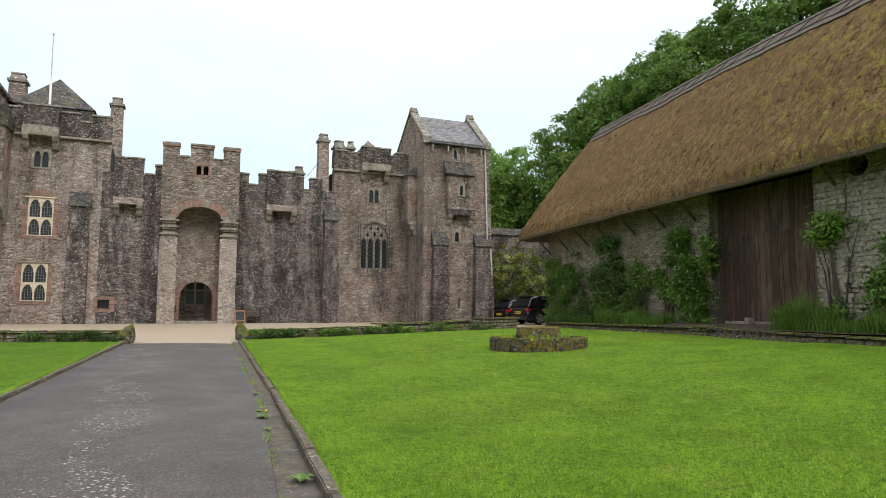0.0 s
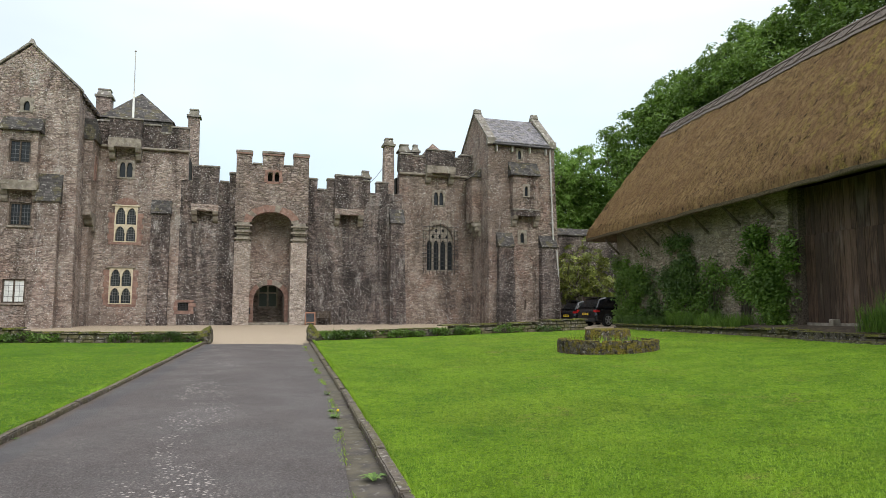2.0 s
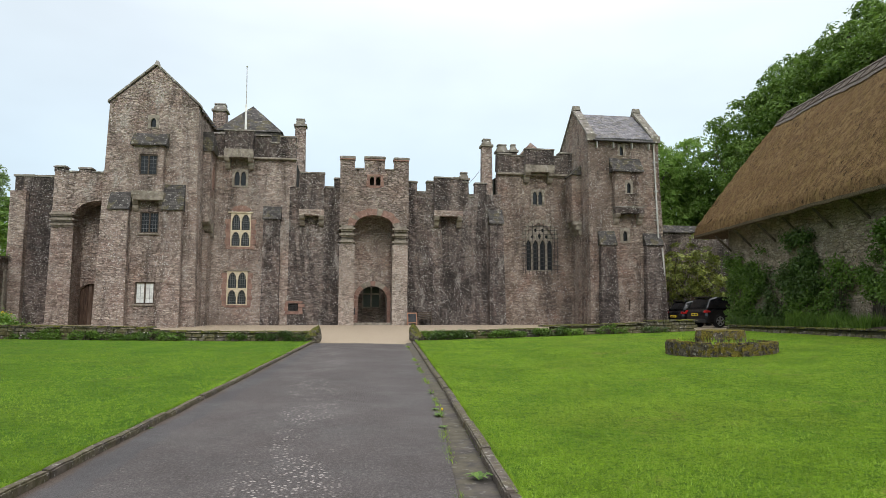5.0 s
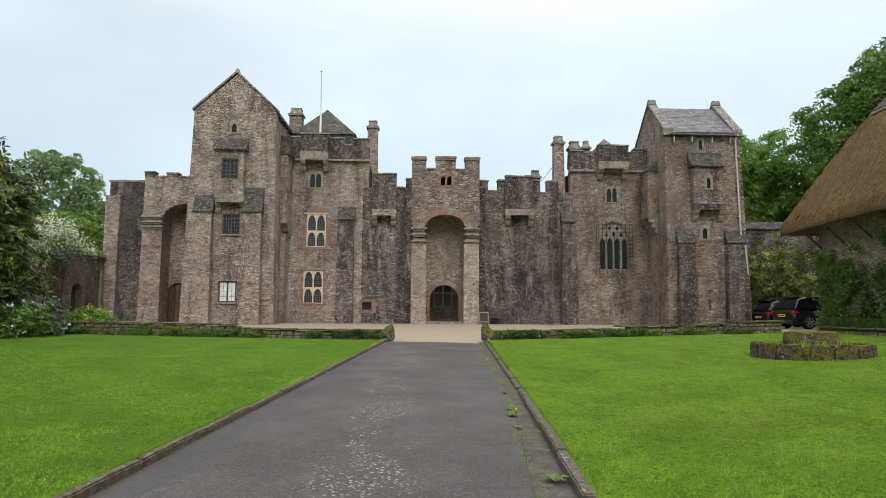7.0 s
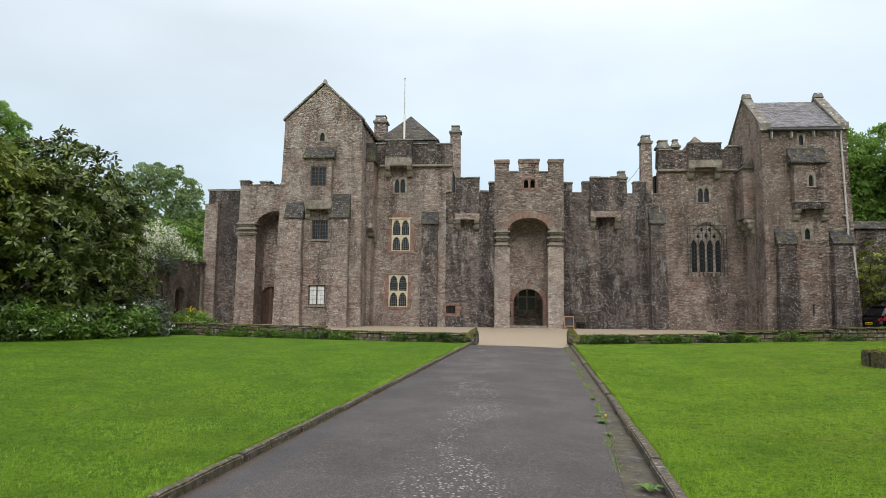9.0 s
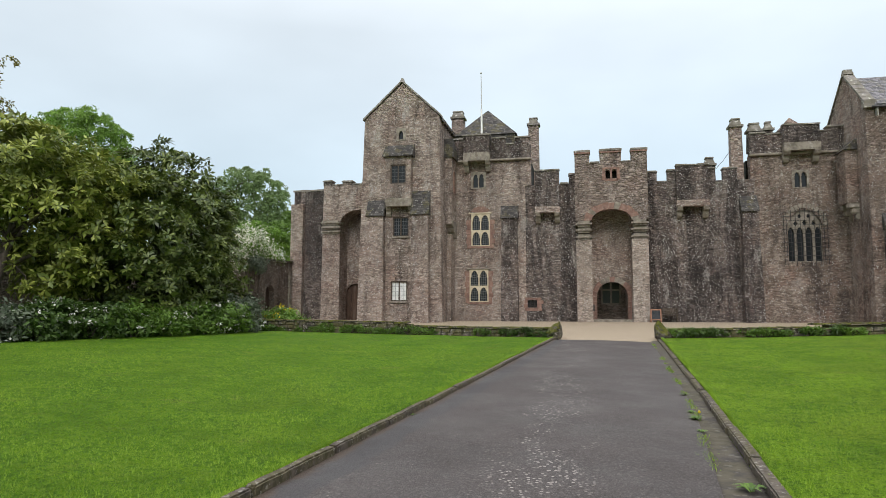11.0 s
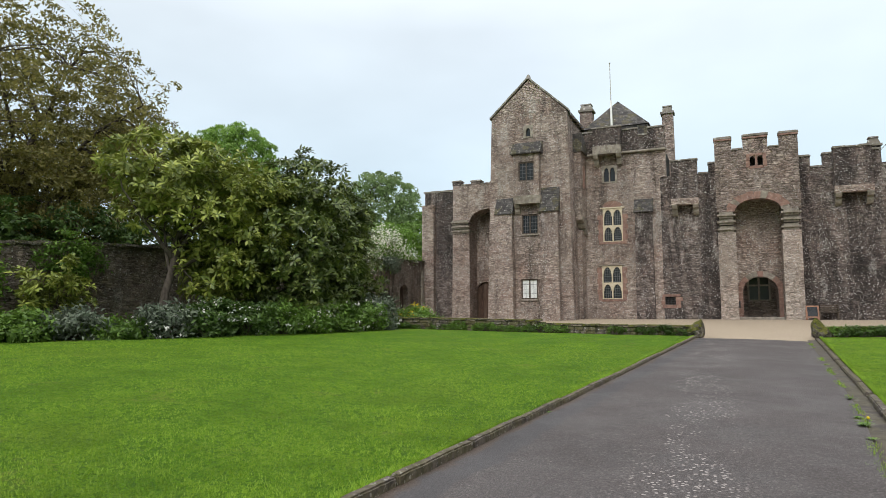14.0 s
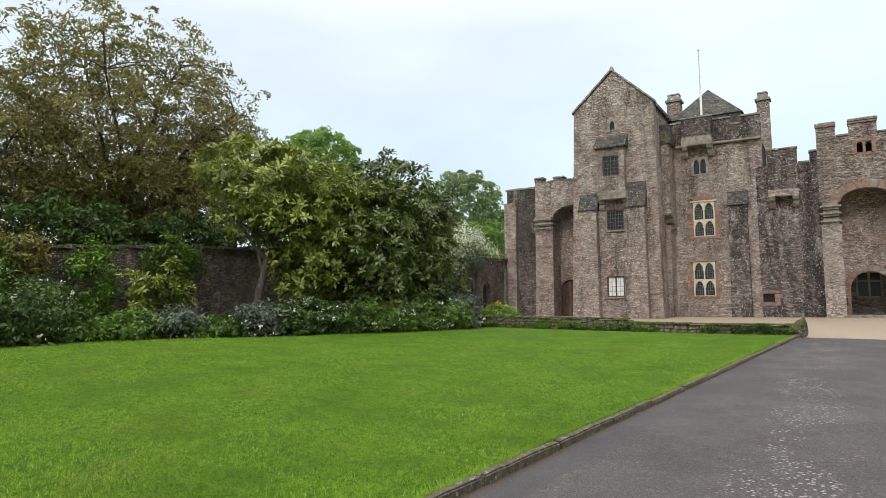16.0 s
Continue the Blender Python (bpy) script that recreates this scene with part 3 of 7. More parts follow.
sheet("driveway", M_ASPHALT, lambda y: steps(left_edge(y) - 0.02, right_edge(y) - gutter(y) + 0.01, 12), [*steps(-6, 22, 40), *steps(22.5, 24.6, 5)], lambda x, y: slope(y) - 0.035 + 0.035 * (1 - ((x + 0.6) / 2.2) ** 2), label="worn dark asphalt driveway with pale bare chippings", category="driveway")
sheet("gutter_strip", M_CONCRETE, lambda y: steps(right_edge(y) - gutter(y), right_edge(y) + 0.01, 4), steps(-6, 25, 60), lambda x, y: slope(y) - 0.045 + 0.012 * noise.noise(Vector((x, y, 3)) * 2.0), label="cracked concrete gutter strip beside the driveway", category="gutter")
sheet("gravel_yard", M_GRAVEL, lambda y: steps(-24, 30, 60), steps(24.0, 46, 36), lambda x, y: (level(x, y) if y > 25.6 else slope(y) - 0.06) + 0.0 - 0.03 * (y < 25.3), label="pinkish gravel forecourt before the castle", category="gravel")


def kerb_run(name, edge, side, y0, y1, length, tall, label, half=0.065):
    """A row of kerb stones, each a part."""
    run = tagged(new(name), label, "kerb", kind="structure")
    bm = bmesh.new()
    box(bm, -half, half, -length / 2 + 0.006, length / 2 - 0.006, -0.12, 0.0)
    bmesh.ops.subdivide_edges(bm, edges=[e for e in bm.edges if e.calc_length() > 0.5], cuts=6)
    soften(bm, 0.018, 2)
    roughen(bm, 0.012, 4.0)
    bmesh.ops.recalc_face_normals(bm, faces=bm.faces)
    me = bpy.data.meshes.new("kerb_stone")
    bm.to_mesh(me)
    bm.free()
    me.materials.append(M_KERB)
    y = y0
    while y < y1:
        ob = new("kerb_stone", me)
        ob.parent = run
        yc = y + length / 2
        turn = math.degrees(math.atan2(edge(yc + 0.3) - edge(yc - 0.3), 0.6))
        ob.matrix_basis = pose(edge(yc) + side * half + random.uniform(-0.008, 0.008), yc, slope(yc) + tall + random.uniform(-0.012, 0.012), random.uniform(-0.6, 0.6) + math.degrees(0.0275), random.uniform(-2, 2), -turn + random.uniform(-0.5, 0.5))
        y += length
    return run


kerb_run("kerb_left", left_edge, -1, -4, 25.2, 1.6, 0.05, "low worn stone kerb along the lawn", 0.06)
kerb_run("kerb_right", right_edge, 1, -4, 12.5, 1.65, 0.06, "low worn stone kerb along the lawn")
kerb_run("kerb_far", right_edge, 1, 12.75, 25.0, 1.35, 0.02, "sunken mossy stone kerb along the lawn")


# ---- windows and doors ----
def pane_bars(bm, x0, x1, z0, z1, y, dx, dz, w=0.018):
    """Lead cames as a grid of thin bars."""
    n, m = max(1, round((x1 - x0) / dx)), max(1, round((z1 - z0) / dz))
    for i in range(1, n):
        x = x0 + (x1 - x0) * i / n
        box(bm, x - w / 2, x + w / 2, y - 0.012, y, z0, z1)
    for i in range(1, m):
        z = z0 + (z1 - z0) * i / m
        box(bm, x0, x1, y - 0.014, y - 0.002, z - w / 2, z + w / 2)


def gothic_window(parent, x0, x1, z0, z1, y, lights=2, transom=None, material=None, rim=0.065, bars=True, glass_material=None):
    """A stone window of narrow lights with pointed heads, set in its opening, with glass and leads behind the stone."""
    win = new("window")
    win.parent = parent
    rows = [(z0 + rim * 0.6, z1 - rim)] if transom is None else [(z0 + rim * 0.6, transom - 0.05), (transom + 0.05, z1 - rim)]
    mull = 0.07
    wide = (x1 - x0 - 2 * rim - mull * (lights - 1)) / lights
    holes = []
    for lo, hi in rows:
        for i in range(lights):
            a = x0 + rim + i * (wide + mull)
            holes.append(arched(a, a + wide, lo, hi - wide * 0.95, hi, 0.25, 8))
    bm = bmesh.new()
    plate(bm, [rect(x0, x1, z0, z1), *holes], y - 0.03, y + 0.14)
    part("window_frame", bm, material or M_CREAM, win, "weathered stone tracery frame")
    # cusps in the window heads
    for lo, hi in rows:
        for i in range(lights):
            a = x0 + rim + i * (wide + mull)
            for sgn, xx in ((1, a), (-1, a + wide)):
                z = hi - wide * 0.72
                bm = bmesh.new()
                plate(bm, [[(xx, z - 0.05), (xx + sgn * wide * 0.15, z + 0.0), (xx, z + 0.06)]], y + 0.0, y + 0.07)
                part("cusp", bm, material or M_CREAM, win)
    for i in range(lights):
        a = x0 + rim + i * (wide + mull)
        for lo, hi in rows:
            bm = bmesh.new()
            box(bm, a - 0.02, a + wide + 0.02, y + 0.10, y + 0.12, lo - 0.02, hi + 0.02)
            part("pane", bm, glass_material or M_GLASS, win)
        if bars:
            bm = bmesh.new()
            pane_bars(bm, a, a + wide, rows[0][0], rows[-1][1], y + 0.10, 0.11, 0.14, 0.022)
            part("lead_lattice", bm, M_LEAD, win)
    return win


def casement(parent, x0, x1, z0, z1, y, backing, grid=(4, 5), sill=True):
    """A dark timber casement of two leaves with small leaded panes."""
    win = new("window")
    win.parent = parent
    mid = (x0 + x1) / 2
    bm = bmesh.new()
    plate(bm, [rect(x0, x1, z0, z1), rect(x0 + 0.07, mid - 0.035, z0 + 0.07, z1 - 0.07), rect(mid + 0.035, x1 - 0.07, z0 + 0.07, z1 - 0.07)], y + 0.05, y + 0.15)
    part("window_frame", bm, M_TIMBER, win, "dark timber casement frame")
    for a, b in ((x0 + 0.05, mid - 0.02), (mid + 0.02, x1 - 0.05)):
        bm = bmesh.new()
        box(bm, a, b, y + 0.11, y + 0.13, z0 + 0.05, z1 - 0.05)
        part("pane", bm, backing, win)
        bm = bmesh.new()
        pane_bars(bm, a, b, z0 + 0.05, z1 - 0.05, y + 0.11, (b - a) / (grid[0] / 2) + 0.001, (z1 - z0) / grid[1], 0.016)
        part("lead_lattice", bm, M_LEAD, win)
    if sill:
        bm = bmesh.new()
        box(bm, x0 - 0.06, x1 + 0.06, y - 0.10, y + 0.06, z0 - 0.09, z0)
        soften(bm, 0.012)
        part("window_sill", bm, M_CORBEL, win)
    return win


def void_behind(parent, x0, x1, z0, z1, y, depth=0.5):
    """A near-black box whose colour stands in for the shade inside a small opening."""
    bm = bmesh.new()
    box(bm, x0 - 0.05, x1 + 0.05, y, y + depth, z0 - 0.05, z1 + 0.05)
    part("dark_fill", bm, M_INNER, parent, "near-black box standing in for the shade inside a window opening")


def plank_door(parent, x0, x1, z0, spring, top, y, n=6, material=None):
    door = new("door")
    door.parent = parent
    w = (x1 - x0) / n
    for i in range(n):
        a, b = x0 + i * w, x0 + (i + 1) * w
        c = abs((a + b) / 2 - (x0 + x1) / 2) / ((x1 - x0) / 2)
        h = spring + (top - spring) * math.sqrt(max(0.0, 1 - c * c))
        bm = bmesh.new()
        box(bm, a + 0.006, b - 0.006, y, y + 0.05, z0, h)
        soften(bm, 0.006)
        part("plank", bm, material or M_WOOD, door)
    bm = bmesh.new()
    box(bm, x1 - 0.16, x1 - 0.12, y - 0.04, y, z0 + 1.0, z0 + 1.16)
    part("door_handle", bm, M_IRON, door, "black iron door handle")
    return door


def slit(parent, x0, x1, z0, z1, y, frame_material, rim=0.1):
    """A small pointed window in a dressed surround, glazed dark."""
    win = new("window")
    win.parent = parent
    bm = bmesh.new()
    plate(bm, [rect(x0 - rim, x1 + rim, z0 - rim * 0.6, z1 + rim), arched(x0, x1, z0, z1 - (x1 - x0) * 0.8, z1, 0.5, 8)], y - 0.03, y + 0.12)
    part("window_frame", bm, frame_material, win)
    bm = bmesh.new()
    box(bm, x0 - 0.03, x1 + 0.03, y + 0.09, y + 0.11, z0 - 0.03, z1 + 0.03)
    part("pane", bm, M_GLASS, win)
    return win


# ---- castle pieces ----
def merlons(parent, spans, y0, y1, z0, material, cap=0.09):
    """Merlons with overhanging capstones: spans of x0, x1 and top."""
    for x0, x1, top in spans:
        bm = bmesh.new()
        box(bm, x0, x1, y0, y1, z0, top - cap)
        roughen(bm, 0.012, 1.7)
        part("merlon", bm, material, parent)
        bm = bmesh.new()
        box(bm, x0 - 0.04, x1 + 0.04, y0 - 0.06, y1 + 0.06, top - cap, top - 0.02, 0.0, 0.0)
        box(bm, x0 + 0.01, x1 - 0.01, y0, y1, top - 0.02, top + 0.03, 0.02, 0.06)
        roughen(bm, 0.018, 2.3)
        part("capstone", bm, M_COPING, parent, "lichen-spotted capstone")


def copings(parent, x0, x1, y0, y1, z, n, tall=0.08):
    """Separate coping slabs along a wall top."""
    w = (x1 - x0) / n
    for i in range(n):
        bm = bmesh.new()
        box(bm, x0 + i * w + 0.006, x0 + (i + 1) * w - 0.006, y0 - 0.05, y1 + 0.05, z, z + tall * random.uniform(0.8, 1.25))
        roughen(bm, 0.012, 3.0)
        part("coping_slab", bm, M_COPING, parent)


def corbel(bm, x0, x1, y_wall, out, top, n=3, drop=0.9):
    """A stepped corbel of rounded stones below a projecting box."""
    step = drop / n
    for i in range(n):
        reach = out * (1 - i / n)
        z1 = top - i * step
        z0 = z1 - step
        pts = [(y_wall, z1), (y_wall - reach, z1), (y_wall - reach, z0 + step * 0.55), (y_wall - reach + step * 0.28, z0 + step * 0.12), (y_wall - reach + step * 0.6, z0), (y_wall, z0)]
        a = [bm.verts.new((x0, y, z)) for y, z in pts]
        b = [bm.verts.new((x1, y, z)) for y, z in pts]
        bm.faces.new(a)
        bm.faces.new(b[::-1])
        for k in range(len(pts)):
            j = (k + 1) % len(pts)
            bm.faces.new((a[k], a[j], b[j], b[k]))


def machicolation(parent, x0, x1, z_lintel, z_top, y_wall, out, material, corbel_w=0.3, drop=0.9, lintel=0.55, dark=None):
    """A box that juts from the wall head on two corbels, open below."""
    bm = bmesh.new()
    plate(bm, [rect(x0, x1, z_lintel + lintel, z_top)], y_wall - out, y_wall - out + 0.35)
    box(bm, x0, x0 + 0.3, y_wall - out + 0.35, y_wall + 0.1, z_lintel + lintel, z_top)
    box(bm, x1 - 0.3, x1, y_wall - out + 0.35, y_wall + 0.1, z_lintel + lintel, z_top)
    part("machicolation_box", bm, material, parent)
    bm = bmesh.new()
    box(bm, x0 - 0.02, x1 + 0.02, y_wall - out - 0.03, y_wall - out + 0.36, z_lintel, z_lintel + lintel)
    roughen(bm, 0.012, 2.0)
    part("lintel", bm, dark or M_CORBEL, parent, "dressed lintel slab")
    for a in (x0, x1 - corbel_w):
        bm = bmesh.new()
        corbel(bm, a, a + corbel_w, y_wall, out + 0.02, z_lintel + 0.12, 2, drop)
        box(bm, a, a + corbel_w, y_wall - out + 0.3, y_wall, z_lintel + 0.1, z_lintel + lintel)
        part("corbel", bm, M_CORBEL, parent, "rounded corbel stone")
    copings(parent, x0 - 0.05, x1 + 0.05, y_wall - out, y_wall - out + 0.35, z_top, 3)


def buttress(parent, x0, x1, y_wall, out, z0, z_cap, z_top, material, spread=0.1):
    """A battered buttress with a slate-covered slope on top."""
    bm = bmesh.new()
    box(bm, x0 - spread, x1 + spread, y_wall - out - spread * 2, y_wall + 0.2, z0, z_cap, spread, 0.0)
    for v in bm.verts:
        if v.co.z > z_cap - 0.01 and v.co.y < y_wall:
            v.co.y = y_wall - out
    part("buttress", bm, material, parent)
    bm = bmesh.new()
    wedge(bm, x0 - 0.06, x1 + 0.06, y_wall - out - 0.1, y_wall + 0.02, z_cap - 0.02, z_top)
    part("buttress_roof", bm, M_OLDSLATE, parent, "mossy slate slope")


def chimney(parent, x0, x1, y0, y1, z0, z1, material=None):
    c = new("chimney")
    c.parent = parent
    bm = bmesh.new()
    box(bm, x0, x1, y0, y1, z0, z1 - 0.55, 0.04, 0.04)
    part("shaft", bm, material or M_STONE, c)
    bm = bmesh.new()
    box(bm, x0 - 0.05, x1 + 0.05, y0 - 0.05, y1 + 0.05, z1 - 0.55, z1 - 0.42)
    box(bm, x0 + 0.03, x1 - 0.03, y0 + 0.03, y1 - 0.03, z1 - 0.42, z1 - 0.08, 0.1, 0.1)
    box(bm, x0 + 0.08, x1 - 0.08, y0 + 0.08, y1 - 0.08, z1 - 0.08, z1, 0.02, 0.02)
    roughen(bm, 0.012, 3)
    part("chimney_cap", bm, M_COPING, c, "weathered capstone")
    return c


def side_plate(bm, loops, x0, x1):
    """A slab in y and z, from x0 to x1."""
    plate(bm, loops, x0, x1, lambda p, q, z: (q, p, z))


# left set-back wall and arched recess
LEFT = thing("castle_west_wall", -16, 40, 1, "dark weathered rubble wall with a tall arched recess beside the gabled tower", "castle wall")
bm = bmesh.new()
box(bm, -20.3, -16.6, 42.3, 46, 0.8, 10.05)
part("wall", bm, M_DARK, LEFT)
copings(LEFT, -20.4, -16.8, 42.3, 42.7, 10.05, 6, 0.12)
bm = bmesh.new()
box(bm, -20.35, -19.45, 41.9, 42.4, 0.8, 9.1)
part("buttress", bm, M_STONE, LEFT)
bm = bmesh.new()
plate(bm, [[(-16.98, 0.9), (-12.9, 0.9), (-12.9, 9.85), (-16.88, 9.85)], arched(-15.72, -13.2, 0.92, 7.35, 8.2, 0.1, 12)], 39.5, 40.9)
part("wall", bm, M_STONE, LEFT)
bm = bmesh.new()
plate(bm, [[(-16.98, 0.9), (-12.9, 0.9), (-12.9, 9.8), (-16.88, 9.8)], arched(-15.78, -14.4, 0.92, 2.85, 3.46, 0.1, 10)], 40.9, 41.4)
box(bm, -16.98, -12.9, 41.8, 45, 0.9, 9.8)
part("recess_wall", bm, M_STONE, LEFT)
plank_door(LEFT, -15.78, -14.4, 1.03, 2.85, 3.46, 41.08, 6)
for i, (reach, z) in enumerate(((0.34, 7.22), (0.26, 6.93), (0.16, 6.65))):
    bm = bmesh.new()
    box(bm, -16.95, -15.66, 39.5 - reach, 40.2, z, z + 0.27)
    soften(bm, 0.09, 3)
    part("impost", bm, M_CORBEL, LEFT, "rounded impost stone")
merlons(LEFT, ((-16.92, -16.3, 10.2), (-15.58, -14.89, 10.14), (-14.2, -13.2, 10.0)), 39.5, 39.95, 9.85, M_DARK)
copings(LEFT, -16.3, -15.6, 39.5, 39.95, 9.85, 1)
copings(LEFT, -14.88, -14.2, 39.5, 39.95, 9.85, 1)
hang(LEFT)

# gabled tower
GABLE = thing("gabled_tower", -10.8, 38, 1, "tall rubble-stone tower with a steep gable and dark casement windows", "tower")
w1, w2, w3 = (-11.27, -10.32, 9.12, 10.27), (-11.23, -10.25, 6.03, 7.2), (-11.32, -10.32, 2.21, 3.39)
outline = [(-13.42, 0.9), (-8.22, 0.9), (-8.40, 13.2), (-10.66, 15.35), (-13.05, 13.2)]
bm = bmesh.new()
plate(bm, [outline, rect(*w2), rect(*w3), arched(-10.88, -10.62, 11.9, 12.3, 12.45, 0.4, 8)], 36.6, 37.3)
part("front_wall", bm, M_STONE, GABLE)
bm = bmesh.new()
plate(bm, [[(-13.40, 0.9), (-8.24, 0.9), (-8.42, 13.15), (-13.03, 13.15)]], 37.3, 44)
part("body", bm, M_STONE, GABLE)
for sgn, x_eave in ((-1, -13.05), (1, -8.40)):
    bm = bmesh.new()
    plate(bm, [[(x_eave + sgn * 0.12, 13.0), (-10.72, 15.18), (-10.72, 15.30), (x_eave + sgn * 0.16, 13.14)]], 37.0, 44)
    part("roof_slope", bm, M_SLATE, GABLE)
    n = 9
    for i in range(n):
        t0, t1 = i / n, (i + 1) / n - 0.012
        ax, az, bx, bz = x_eave + sgn * 0.1, 13.16, -10.72, 15.42
        bm = bmesh.new()
        plate(bm, [[(ax + (bx - ax) * t0, az + (bz - az) * t0), (ax + (bx - ax) * t1, az + (bz - az) * t1), (ax + (bx - ax) * t1, az + 0.13 + (bz - az) * t1), (ax + (bx - ax) * t0, az + 0.13 + (bz - az) * t0)]], 36.52, 37.05)
        roughen(bm, 0.012, 2.5)
        part("coping_slab", bm, M_COPING, GABLE)
bm = bmesh.new()
box(bm, -10.84, -10.58, 36.5, 37.0, 15.4, 15.68, 0.08, 0.1)
part("finial", bm, M_COPING, GABLE)
# oriel with its own slate roof
bm = bmesh.new()
plate(bm, [rect(-11.58, -10.02, 8.2, 10.8), rect(*w1)], 36.15, 36.45)
box(bm, -11.58, -11.32, 36.45, 36.7, 8.2, 10.8)
box(bm, -10.28, -10.02, 36.45, 36.7, 8.2, 10.8)
part("oriel", bm, M_STONE, GABLE)
# near-black sheet behind the casement: interior shade as colour
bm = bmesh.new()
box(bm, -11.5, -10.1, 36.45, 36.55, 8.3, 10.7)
part("oriel_dark_back", bm, M_INNER, GABLE)
bm = bmesh.new()
wedge(bm, -11.72, -9.88, 35.95, 36.62, 10.74, 11.56, 0.07)
part("oriel_roof", bm, M_OLDSLATE, GABLE, "mossy slate slope over the oriel")
bm = bmesh.new()
box(bm, -11.5, -9.96, 36.1, 36.6, 7.78, 8.25)
roughen(bm, 0.012, 2)
part("lintel", bm, M_CORBEL, GABLE, "pale dressed lintel slab")
for a in (-11.58, -10.2):
    bm = bmesh.new()
    corbel(bm, a, a + 0.3, 36.6, 0.52, 8.2, 3, 1.0)
    part("corbel", bm, M_CORBEL, GABLE)
casement(GABLE, *w1, 36.15, M_GLASS, (4, 6), False)
casement(GABLE, *w2, 36.6, M_GLASS, (6, 6))
casement(GABLE, *w3, 36.6, M_BLIND, (4, 4))
for c, (y, w) in enumerate(((36.62, w2), (36.62, w3))):
    void_behind(GABLE, w[0], w[1], w[2], w[3], y + 0.35, 0.3)
slit(GABLE, -10.88, -10.62, 11.9, 12.42, 36.6, M_CORBEL, 0.16)
buttress(GABLE, -12.72, -11.72, 36.6, 0.4, 0.9, 7.25, 8.28, M_STONE)
buttress(GABLE, -9.95, -8.98, 36.6, 0.4, 0.9, 7.27, 8.78, M_STONE)
# stair turret in the inner corner, with a slate slope and a red-framed light
bm = bmesh.new()
box(bm, -8.45, -7.95, 38.0, 39.6, 6.9, 11.2)
box(bm, -8.45, -8.05, 38.3, 39.6, 0.9, 6.3)
part("turret", bm, M_STONE, GABLE)
bm = bmesh.new()
side = [(37.9, 11.0), (39.6, 11.0), (39.6, 11.25), (37.9, 12.1)]
side_plate(bm, [side], -8.4, -7.82)
part("turret_roof", bm, M_OLDSLATE, GABLE)
bm = bmesh.new()
corbel(bm, -8.4, -7.9, 39.3, 1.2, 7.1, 3, 1.0)
part("corbel", bm, M_CORBEL, GABLE)
bm = bmesh.new()
side_plate(bm, [rect(38.5, 38.95, 8.9, 10.2), rect(38.6, 38.85, 9.05, 10.05)], -8.0, -7.9)
part("window_frame", bm, M_RED, GABLE, "red sandstone window surround")
for y in steps(37.4, 43.6, 9):
    bm = bmesh.new()
    box(bm, -8.5, -8.16, y - 0.05, y + 0.05, 12.9, 13.02)
    part("rafter_end", bm, M_TIMBER, GABLE)
hang(GABLE)

# range with the traceried windows
RANGE = thing("window_range", -5.9, 39.7, 1, "tall rubble range with cream two-light tracery windows and a battlemented parapet", "castle range")
r2, r3, r4 = (-7.12, -5.94, 2.22, 4.2), (-7.0, -5.84, 5.66, 7.66), (-7.0, -6.08, 9.25, 10.32)
grate = (-3.55, -2.99, 1.88, 2.3)
bm = bmesh.new()
plate(bm, [[(-8.45, 0.9), (-3.62, 0.9), (-3.62, 9.3), (-3.3, 9.3), (-3.3, 11.1), (-8.45, 11.1)], rect(*r2), rect(*r3), rect(*r4)], 39.5, 40.2)
part("wall", bm, M_STONE, RANGE)
# near-black block behind the windows, its colour painted as unlit rooms
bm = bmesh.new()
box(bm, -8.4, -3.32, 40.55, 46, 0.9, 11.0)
part("dark_inner_block", bm, M_INNER, RANGE)
bm = bmesh.new()
box(bm, -8.45, -3.28, 39.36, 39.95, 11.02, 11.95)
part("parapet", bm, M_DARK, RANGE)
bm = bmesh.new()
box(bm, -8.45, -3.24, 39.30, 39.52, 10.95, 11.08)
soften(bm, 0.03)
part("string_course", bm, M_CORBEL, RANGE)
merlons(RANGE, ((-8.4, -7.45, 12.5), (-5.68, -4.82, 12.46), (-4.24, -3.32, 12.43)), 39.36, 39.85, 11.95, M_DARK)
copings(RANGE, -4.8, -4.26, 39.36, 39.85, 11.95, 1)
machicolation(RANGE, -7.39, -5.76, 10.92, 12.5, 39.5, 0.62, M_DARK, 0.28, 0.75, 0.5)
for w in (r2, r3):
    gothic_window(RANGE, *w, 39.5, 2, (w[2] + w[3]) / 2 - 0.06)
gothic_window(RANGE, *r4, 39.5, 2, None, M_CORBEL, 0.13, False)
# red dressings beside the windows
for x0, x1, z0, z1 in ((-7.36, -7.12, 2.15, 4.1), (-5.94, -5.72, 2.15, 4.1), (-7.26, -7.0, 5.5, 7.3), (-5.84, -5.6, 5.5, 7.3)):
    n = 6
    for i in range(n):
        bm = bmesh.new()
        a, b = z0 + (z1 - z0) * i / n, z0 + (z1 - z0) * (i + 1) / n - 0.012
        jut = 0.07 * (i % 2)
        box(bm, x0 - (jut if x1 < -6.4 else 0), x1 + (jut if x1 > -6.4 else 0), 39.485, 39.6, a, b)
        soften(bm, 0.008)
        part("quoin", bm, M_RED, RANGE)
for z in (5.52, 2.06):
    bm = bmesh.new()
    box(bm, -7.2, -5.75, 39.47, 39.6, z, z + 0.13)
    part("sill", bm, M_RED, RANGE)
for x0, x1, z in ((-7.16, -5.72, 7.66), (-7.3, -5.8, 4.2)):
    bm = bmesh.new()
    box(bm, x0, x1, 39.40, 39.6, z, z + 0.08)
    soften(bm, 0.02)
    part("hood_mould", bm, M_CREAM if z > 5 else M_CORBEL, RANGE)
